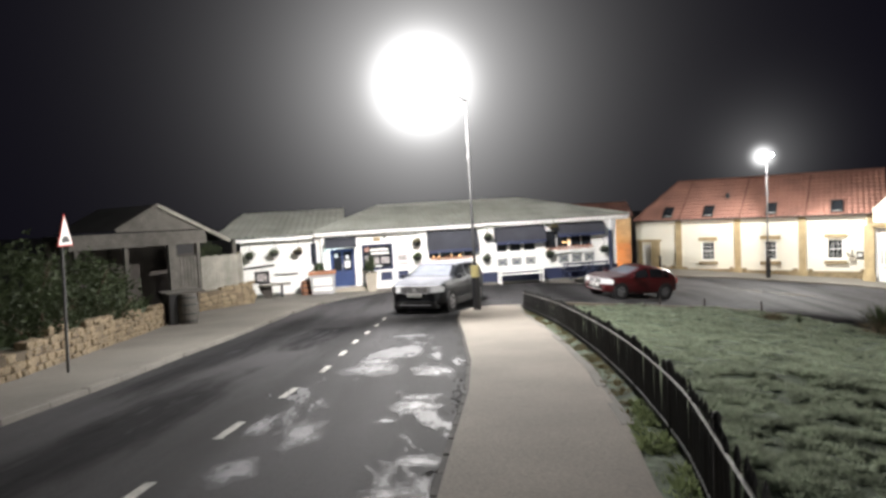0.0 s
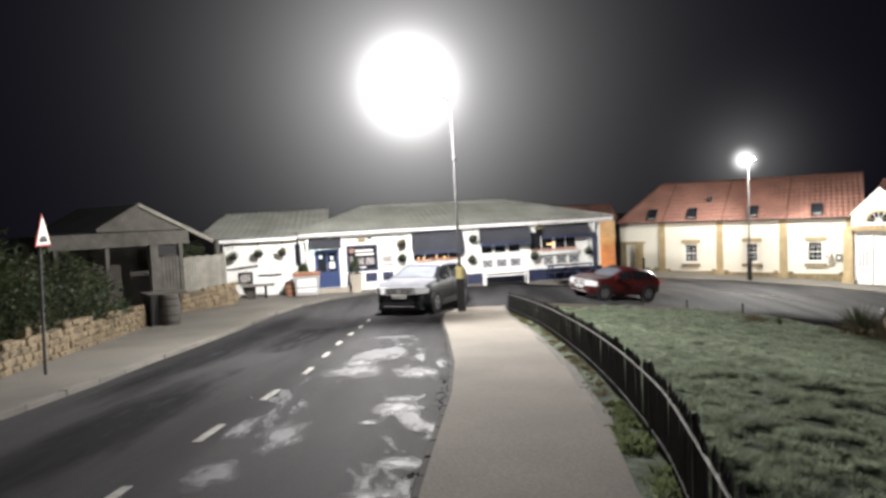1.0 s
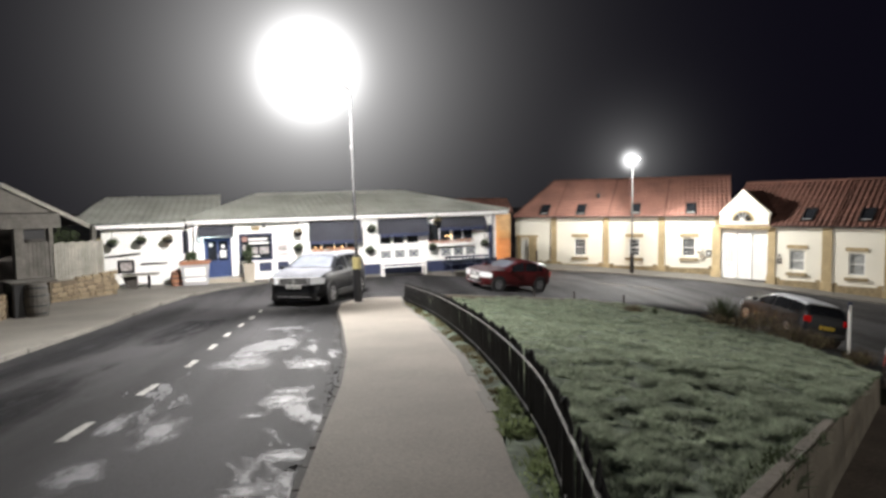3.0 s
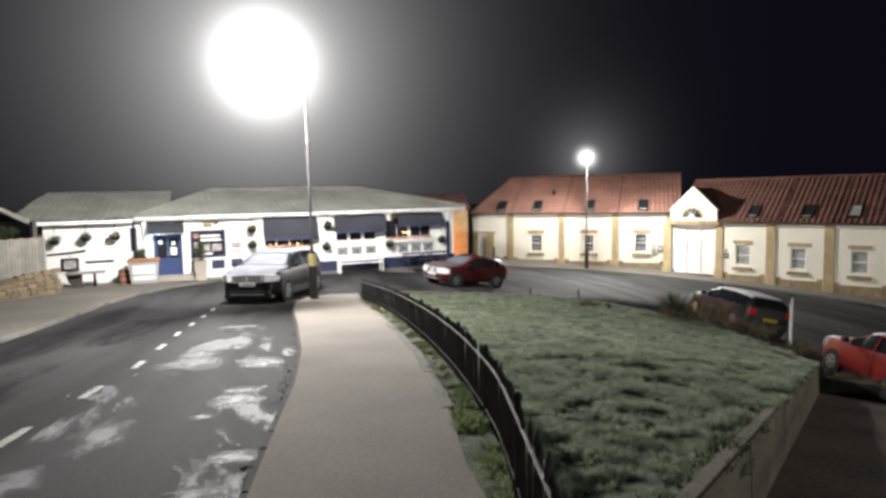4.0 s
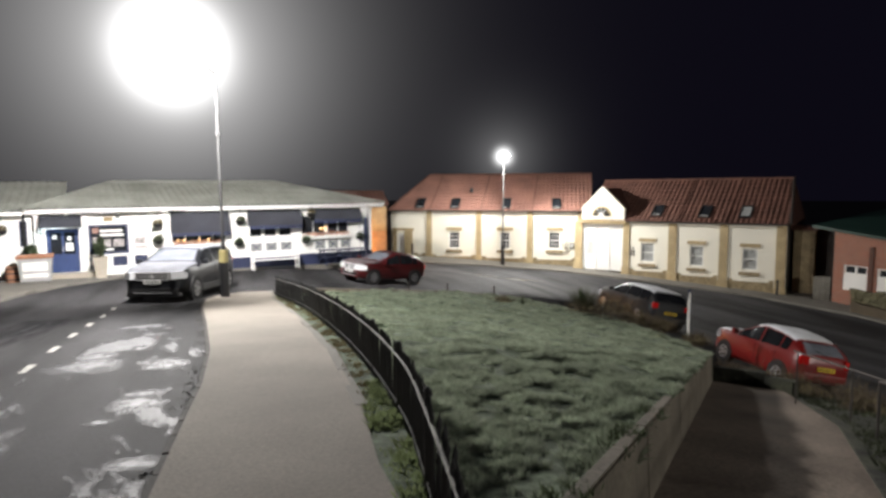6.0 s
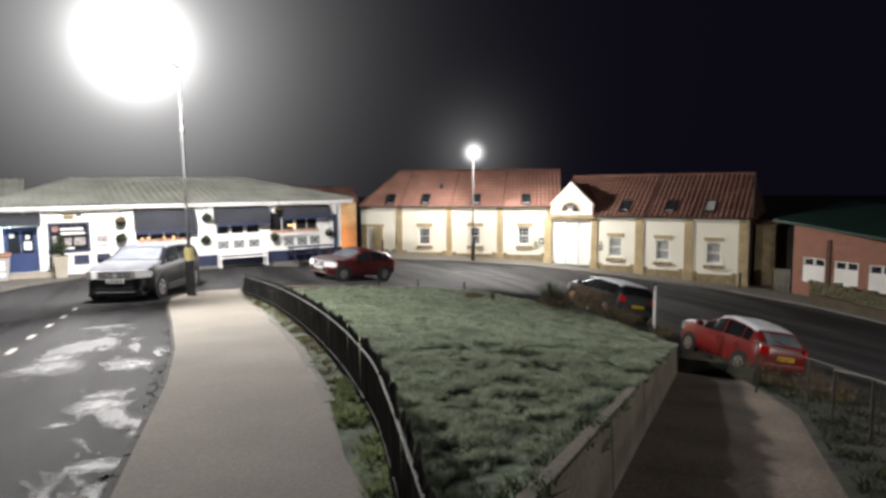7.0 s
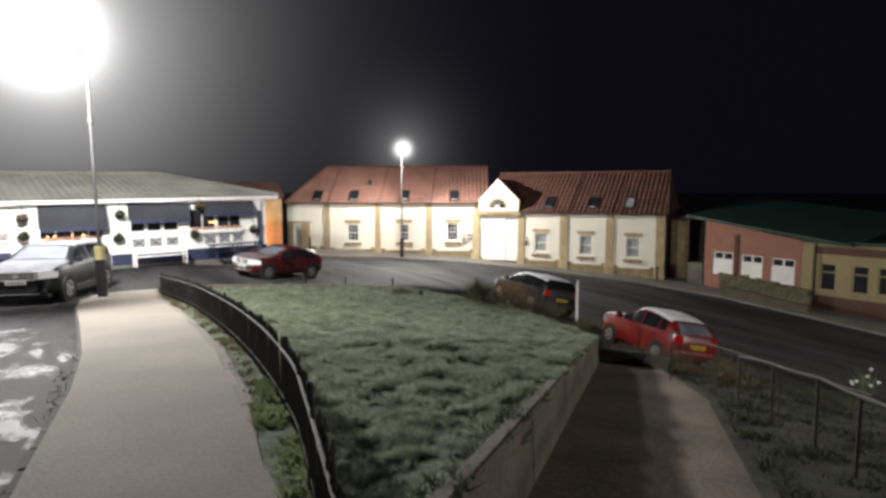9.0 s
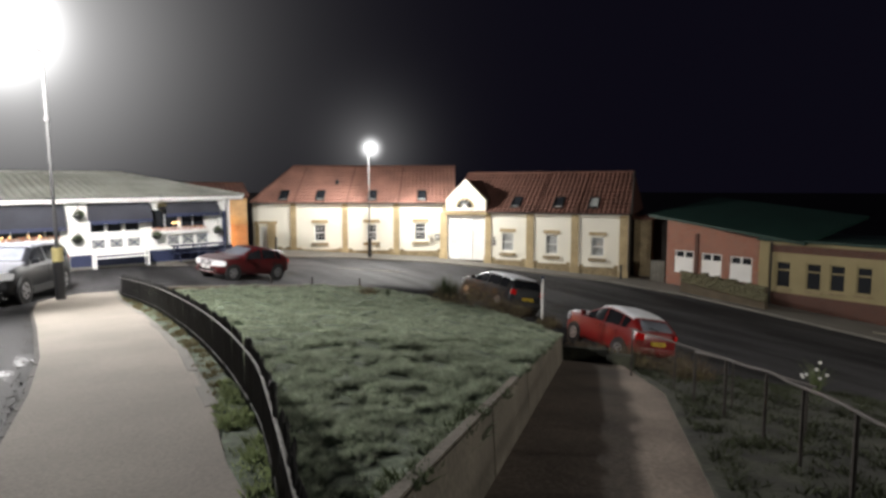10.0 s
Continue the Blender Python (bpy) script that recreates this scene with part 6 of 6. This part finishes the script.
SUV_LINE = {"top": [(-1.0, 0.52), (-0.985, 0.64), (-0.965, 0.72), (-0.93, 0.82), (-0.88, 0.92), (-0.80, 0.965), (-0.5, 0.99), (-0.15, 1.0), (0.06, 0.98), (0.16, 0.945), (0.47, 0.725), (0.56, 0.705), (0.76, 0.675), (0.89, 0.625), (0.955, 0.555), (1.0, 0.44)],
            "belt": [(-1.0, 0.49), (-0.96, 0.69), (-0.6, 0.68), (0.0, 0.665), (0.47, 0.65), (0.76, 0.625), (0.89, 0.575), (1.0, 0.40)],
            "screen": (0.165, 0.455), "roof": (-0.86, 0.13), "rear": (-0.962, -0.89), "bonnet": (0.50, 0.975), "windows": ((-0.80, -0.55), (-0.51, -0.12), (-0.07, 0.36)), "wheel": 0.37, "sill": 0.25}


def car(name, m, length, width, height, paint, label, line, roof_film=None, bonnet_film=None, screen_film=None, rear_film=None, clad=None):
    c = thing(name, m, label, "car", "parked cars")
    L, W, H = length / 2, width / 2, height
    wheel, sill = line["wheel"], line["sill"]
    plan = [(-1.0, 0.74), (-0.985, 0.83), (-0.95, 0.91), (-0.85, 0.965), (-0.6, 1.0), (0.55, 1.0), (0.8, 0.965), (0.92, 0.90), (0.97, 0.81), (1.0, 0.68)]
    roof_plan = [(-1.0, 0.88), (-0.95, 0.86), (-0.85, 0.75), (-0.5, 0.775), (0.0, 0.775), (0.16, 0.765), (0.5, 0.87), (1.0, 0.90)]
    foot = [(-1.0, 0.40), (-0.97, 0.31), (-0.85, sill + 0.05), (-0.5, sill), (0.6, sill), (0.9, sill + 0.02), (1.0, 0.30)]

    def half(u):
        """Half the cross-section at share u of the half length, from the sill up to the middle of the roof."""
        w, z0 = W * between(plan, u), between(foot, u)
        zt = H * between(line["top"], u)
        zb = min(H * between(line["belt"], u), zt - 0.02)
        rise = min(1.0, (zt - zb) / (0.25 * H))
        wt = w * 0.93 + (W * between(roof_plan, u) - w * 0.93) * rise
        edge = 0.02 + 0.05 * rise
        return [(0.6 * w, z0), (0.94 * w, z0 + 0.04), (0.985 * w, z0 + 0.15), (w, z0 + 0.5 * (zb - z0)), (0.985 * w, zb - 0.09), (0.955 * w, zb - 0.015),
                (0.955 * w + (wt - 0.955 * w) * 0.55, zb + (zt - edge - zb) * 0.55), (wt, zt - edge), (0.91 * wt, zt - edge * 0.25), (0.5 * wt, zt + 0.012)]

    def ring(u):
        pts = half(u)
        return [(u * L, -y, z) for y, z in pts] + [(u * L, y, z) for y, z in pts[::-1]]
    stations = sorted({-1.0, -0.985, -0.955, -0.9, -0.83, -0.74, 0.16, 0.96, 0.985, 1.0, *[round(-0.65 + 0.1 * k, 2) for k in range(16)]})
    part("body", loft(bmesh.new(), [ring(u) for u in stations]), paint, c)

    def sheet(u0, u1, lift, narrow, n=7, start=7):
        """A panel lying on the upper skin from u0 to u1."""
        bm = bmesh.new()
        rows = []
        for k in range(n + 1):
            u = u0 + (u1 - u0) * k / n
            slope = (between(line["top"], u + 0.02) - between(line["top"], u - 0.02)) * H / (0.04 * L)
            up = Vector((-slope, 0, 1)).normalized() * lift
            pts = half(u)[start:]
            row = [(-y * narrow, z) for y, z in pts] + [(y * narrow, z) for y, z in pts[::-1]]
            rows.append([bm.verts.new((u * L + up.x, y, z + up.z)) for y, z in row])
        for a, b in zip(rows, rows[1:]):
            for i in range(len(a) - 1):
                bm.faces.new((a[i], a[i + 1], b[i + 1], b[i]))
        bmesh.ops.recalc_face_normals(bm, faces=bm.faces)
        if sum(f.normal.z for f in bm.faces) < 0:
            bmesh.ops.reverse_faces(bm, faces=bm.faces)
        made = bmesh.ops.extrude_face_region(bm, geom=bm.faces[:])
        bmesh.ops.translate(bm, verts=[v for v in made["geom"] if isinstance(v, bmesh.types.BMVert)], vec=(0, 0, 0.004))
        for f in bm.faces:
            f.smooth = True
        return bm
    part("windscreen", sheet(*line["screen"], 0.006, 0.90), screen_film or CARGLASS, c, "frosted windscreen" if screen_film else "dark windscreen")
    part("rear_window", sheet(*line["rear"], 0.006, 0.86), rear_film or CARGLASS, c, "frosted rear window" if rear_film else "dark rear window")
    if roof_film:
        part("roof", sheet(*line["roof"], 0.008, 0.99), roof_film, c, "frost-white roof")
    part("bonnet", sheet(*line["bonnet"], 0.010, 1.004, 9, 6 if bonnet_film else 7), bonnet_film or paint, c, "frosted bonnet" if bonnet_film else "")

    def side_pane(u0, u1, s):
        bm = bmesh.new()
        rows = []
        for k in range(6):
            u = u0 + (u1 - u0) * k / 5
            pts = half(u)
            a, b, t = Vector(pts[5]), Vector(pts[6]), Vector(pts[7])
            lo, hi = a.lerp(b, 0.12), b.lerp(t, 0.88)
            rows.append([bm.verts.new((u * L, s * (p.x + 0.007), p.y)) for p in (lo, b, hi)])
        for p, q in zip(rows, rows[1:]):
            for i in (0, 1):
                bm.faces.new((p[i], p[i + 1], q[i + 1], q[i]))
        made = bmesh.ops.extrude_face_region(bm, geom=bm.faces[:])
        bmesh.ops.translate(bm, verts=[v for v in made["geom"] if isinstance(v, bmesh.types.BMVert)], vec=(0, s * 0.003, 0))
        bmesh.ops.recalc_face_normals(bm, faces=bm.faces)
        return bm
    nose = H * between(line["top"], 0.9)
    belt = H * between(line["belt"], 0.3)
    tail = H * between(line["belt"], -0.9)
    for s in (-1, 1):
        for u0, u1 in line["windows"]:
            part("side_window", side_pane(u0, u1, s), CARGLASS, c, "dark side window")
        for u in (-0.505, -0.08):
            part("door_seam", boxes((u * L - 0.006, u * L + 0.006, s * (W - 0.006) - 0.008, s * (W - 0.006) + 0.008, sill + 0.2, belt - 0.06)), BLACK, c)
        part("mirror", box(bmesh.new(), L * 0.33, L * 0.33 + 0.15, s * (W + 0.08) - 0.09, s * (W + 0.08) + 0.09, belt + 0.02, belt + 0.17, 0.035), paint, c)
        for x in (L * 0.62, -L * 0.62):
            part("wheel_arch", tube(bmesh.new(), [(x, s * (W - 0.14), wheel), (x, s * (W + 0.004), wheel)], wheel + 0.065, 24), clad or BLACK, c)
            w = part("wheel", tube(bmesh.new(), [(x, s * (W - 0.2), wheel), (x, s * (W + 0.012), wheel)], wheel, 24), TYRE, c)
            part("rim", tube(bmesh.new(), [(x, s * (W - 0.05), wheel), (x, s * (W + 0.018), wheel)], wheel * 0.64, 18), RIM, w)
            for k in range(5):
                a = k * 2 * math.pi / 5
                px, pz = x + wheel * 0.38 * math.cos(a), wheel + wheel * 0.38 * math.sin(a)
                part("spoke_gap", tube(bmesh.new(), [(px, s * W, pz), (px, s * (W + 0.022), pz)], wheel * 0.14, 8), TYRE, w)
        head = part("headlamp", prism(bmesh.new(), [(-0.24, -0.13), (0.26, -0.12), (0.30, 0.03), (0.12, 0.09), (-0.24, 0.08)], -0.06, 0.22), LENS, c, "clear headlamp")
        head.matrix_basis = pose(L - 0.10, s * 0.745 * W, nose - 0.14, 0, 0, 90 + s * 48) @ (Matrix.Diagonal((-1, 1, 1, 1)) if s < 0 else Matrix.Identity(4))
        lamp = part("tail_lamp", box(bmesh.new(), -0.07, 0.10, -0.12, 0.12, -0.11, 0.11, 0.03), REDLENS, c, "red tail lamp")
        lamp.matrix_basis = pose(-L + 0.09, s * 0.76 * W, tail - 0.12, 0, 0, s * -24)
        for x in (L * 0.02, -L * 0.42):
            part("door_handle", boxes((x - 0.1, x + 0.08, s * (W + 0.004) - 0.012, s * (W + 0.004) + 0.012, belt - 0.17, belt - 0.13)), paint, c)
    g0, g1 = nose - 0.28, nose - 0.08
    grille = part("grille", box(bmesh.new(), L - 0.14, L + 0.012, -0.50 * W, 0.50 * W, g0, g1, 0.015), BLACK, c)
    for a, b, d, e in ((-0.54, -0.48, g0, g1), (0.48, 0.54, g0, g1), (-0.48, 0.48, g0 - 0.02, g0 + 0.015), (-0.48, 0.48, g1 - 0.02, g1 + 0.02), (-0.48, 0.48, g0 + 0.055, g0 + 0.08), (-0.48, 0.48, g0 + 0.115, g0 + 0.14)):
        part("grille_bar", boxes((L - 0.05, L + 0.026, a * W, b * W, d, e)), CHROME, grille, "bright metal grille bar")
    part("badge", tube(bmesh.new(), [(L, 0, (g0 + g1) / 2), (L + 0.034, 0, (g0 + g1) / 2)], 0.065, 14), CHROME, grille)
    part("lower_intake", box(bmesh.new(), L - 0.1, L + 0.008, -0.60 * W, 0.60 * W, 0.33, 0.47, 0.02), BLACK, c)
    part("bumper_trim", box(bmesh.new(), L - 0.06, L + 0.018, -0.58 * W, 0.58 * W, 0.315, 0.335, 0.004), CHROME, c, "thin bright bumper strip")
    for x, mat, low in ((L + 0.022, PLATE, g0 - 0.13), (-L - 0.012, YELLOWTAG, 0.62)):
        p = part("number_plate", box(bmesh.new(), x - 0.01, x + 0.01, -0.26, 0.26, low, low + 0.11, 0.003), mat, c, "plain number plate with dark bars")
        for k in range(5):
            y = -0.2 + 0.09 * k
            part("bar", boxes((x + (0.0105 if x > 0 else -0.0135), x + (0.0135 if x > 0 else -0.0105), y, y + 0.05, low + 0.03, low + 0.085)), BLACK, p)
    part("rear_bumper", box(bmesh.new(), -L - 0.03, -L + 0.2, -0.82 * W, 0.82 * W, 0.36, 0.55, 0.05), clad or paint, c)
    part("front_bumper", box(bmesh.new(), L - 0.24, L + 0.004, -0.78 * W, 0.78 * W, 0.26, 0.46, 0.05), clad or paint, c)
    spoiler = (line["rear"][1] + 0.03) * L
    part("spoiler", box(bmesh.new(), spoiler - 0.12, spoiler + 0.06, -0.62 * W, 0.62 * W, H * between(line["top"], line["rear"][1] + 0.03) - 0.005, H * between(line["top"], line["rear"][1] + 0.03) + 0.025, 0.008), paint, c)
    part("wiper", tube(bmesh.new(), [(line["rear"][0] * L - 0.02, 0, tail + 0.06), (line["rear"][0] * L + 0.04, 0.3, tail + 0.16)], 0.01, 5), BLACK, c)
    if clad:
        for s in (-1, 1):
            part("side_cladding", box(bmesh.new(), -L * 0.42, L * 0.42, s * W - 0.03, s * W + 0.012, sill - 0.02, sill + 0.18, 0.01), clad, c)
        part("front_cladding", box(bmesh.new(), L - 0.3, L + 0.0, -0.82 * W, 0.82 * W, 0.2, 0.30, 0.04), clad, c)
    return c


def parked(x, y, heading, length):
    f = Vector((math.cos(radians(heading)), math.sin(radians(heading)), 0))
    s = Vector((-f.y, f.x, 0))
    h = lambda p: z_road(p.x, p.y)
    o = Vector((x, y, 0))
    rise = (h(o + f * length * 0.31) - h(o - f * length * 0.31)) / (length * 0.62)
    bank = (h(o + s * 0.8) - h(o - s * 0.8)) / 1.6
    return pose(x, y, (h(o + f * length * 0.31) + h(o - f * length * 0.31)) / 2 + 0.01, 0, 0, heading) @ pose(0, 0, 0, math.degrees(math.atan(bank)), -math.degrees(math.atan(rise)))


car("suv", parked(-0.14, 22.35, -112, 4.65), 4.65, 1.98, 1.64, CARGREY, "dark grey off-road car with frosted bonnet and windscreen", SUV_LINE, roof_film=HOAR, bonnet_film=HOAR, screen_film=FROSTGLASS, clad=BLACK)
car("hatchback", parked(7.8, 25.7, -157, 3.7), 3.7, 1.62, 1.34, CARMAROON, "dark red hatchback parked beyond the lawn", HATCH_LINE, bonnet_film=FROSTMAROON, screen_film=FROSTGLASS)
car("crossover", parked(16.75, 19.75, 82, 4.15), 4.15, 1.78, 1.49, CARBLACK, "black crossover car with a frosted roof", SUV_LINE, roof_film=ICE, clad=BLACK)
car("hatchback", parked(15.4, 12.35, 77, 3.7), 3.7, 1.62, 1.46, CARRED, "bright red hatchback with a frosted white roof", HATCH_LINE, roof_film=ICE, bonnet_film=ICE, rear_film=FROSTGLASS)


# ---- grass ----
def inside(x, y, outline):
    hit = False
    j = len(outline) - 1
    for i in range(len(outline)):
        (xi, yi), (xj, yj) = outline[i], outline[j]
        if (yi > y) != (yj > y) and x < (xj - xi) * (y - yi) / (yj - yi) + xi:
            hit = not hit
        j = i
    return hit


def grass(name, outline, height, count, mat, label, size, near=0.0, clump=0.9):
    rnd = random.Random(name + label)
    x0, x1 = min(p[0] for p in outline), max(p[0] for p in outline)
    y0, y1 = min(p[1] for p in outline), max(p[1] for p in outline)
    verts, faces = [], []
    tries = 0
    while len(faces) < count and tries < count * 8:
        tries += 1
        x, y = rnd.uniform(x0, x1), y0 + (y1 - y0) * rnd.random() ** (1 + near)
        if not inside(x, y, outline):
            continue
        k = 0.5 + 0.5 * noise.noise((x * 2.3, y * 2.3, 5)) + 0.35 * noise.noise((x * 6.1, y * 6.1, 2))
        if k < 0.36 + rnd.random() * 0.32:
            continue
        z = height(x, y)
        h = size * (0.3 + clump * max(0.0, k) ** 1.5 * 1.5) * rnd.uniform(0.6, 1.2)
        a = rnd.uniform(0, 6.283)
        w = h * 0.2
        lx, ly = rnd.gauss(0, 0.8) * h, rnd.gauss(0, 0.8) * h
        n = len(verts)
        verts += [(x - w * math.cos(a), y - w * math.sin(a), z - 0.01), (x + w * math.cos(a), y + w * math.sin(a), z - 0.01), (x + lx, y + ly, z + h)]
        faces.append((n, n + 1, n + 2))
    me = bpy.data.meshes.new(name)
    me.from_pydata(verts, [], faces)
    me.materials.append(mat)
    tagged(new(name, me), label, "grass", kind="stuff")


LAWN_IN = [(1.35, 2.2), (1.6, 3.5), (1.9, 4.8), (2.23, 7.0), (2.5, 9.6), (2.7, 12.5), (2.82, 15.2), (2.8, 18.0), (2.9, 21.7)] + LAWN_FAR[::-1][1:] + [WALL_FAR, (1.7, 2.2)]
LAWN_NEAR = [(1.35, 2.2), (1.6, 3.5), (1.9, 4.8), (2.23, 7.0), (2.4, 8.6), (9.0, 8.6), (1.7, 2.2)]
grass("grass", LAWN_IN, lawn_top, 150000, BLADE, "frosted short tufted lawn grass", 0.058, 0.5)
grass("grass", LAWN_NEAR, lawn_top, 90000, BLADE, "frosted tussocky lawn grass beside the iron fence", 0.066, 0.2)
VERGE = [(1.40, 4.0), (1.68, 5.6), (2.05, 8.6), (2.22, 11.3), (2.38, 15), (2.44, 19), (2.5, 20), (2.7, 18), (2.72, 15.2), (2.6, 12.5), (2.4, 9.6), (2.13, 7.0), (1.82, 4.7), (1.6, 3.6), (1.1, 1.6), (1.0, 1.6)]
near_verge, far_verge = [p for p in VERGE if p[1] <= 7.2], [p for p in VERGE if p[1] >= 5.0]
grass("grass", near_verge, lambda x, y: z_main(x, y) + 0.03, 3200, WEED, "green weedy verge along the fence foot", 0.07, 0.3)
grass("grass", far_verge, lambda x, y: z_main(x, y) + 0.03, 3000, DRY, "thin brown verge along the fence foot", 0.05, 0.3)
wall_way = Vector((WALL_FAR[0] - WALL_NEAR[0], WALL_FAR[1] - WALL_NEAR[1])).normalized()
wall_side = Vector((wall_way.y, -wall_way.x))
wall_strip = [(p[0] + wall_side.x * o, p[1] + wall_side.y * o) for p, o in ((WALL_NEAR, 0.03), (WALL_FAR, 0.03), (WALL_FAR, -0.22), (WALL_NEAR, -0.22))]
grass("grass", wall_strip, lambda x, y: max(z_ramp(x, y) + 0.62, z_lawn(x, y)), 15000, LEAF, "longer dark grass hanging over the retaining wall", 0.042, 0.0)
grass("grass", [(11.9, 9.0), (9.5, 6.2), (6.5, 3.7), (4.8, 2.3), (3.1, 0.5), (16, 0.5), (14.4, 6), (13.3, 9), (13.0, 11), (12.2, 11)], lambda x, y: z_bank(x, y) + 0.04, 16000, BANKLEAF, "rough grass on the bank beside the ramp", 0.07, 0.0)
grass("grass", [(-7.3, 8.4), (-9.6, 19.8), (-10.6, 19.8), (-8.6, 8.4)], lambda x, y: z_main(0, y) + 0.5 + 0.12 * max(0, -7.5 - x), 3500, LEAF, "rough undergrowth on top of the stone wall", 0.2, 0.0)
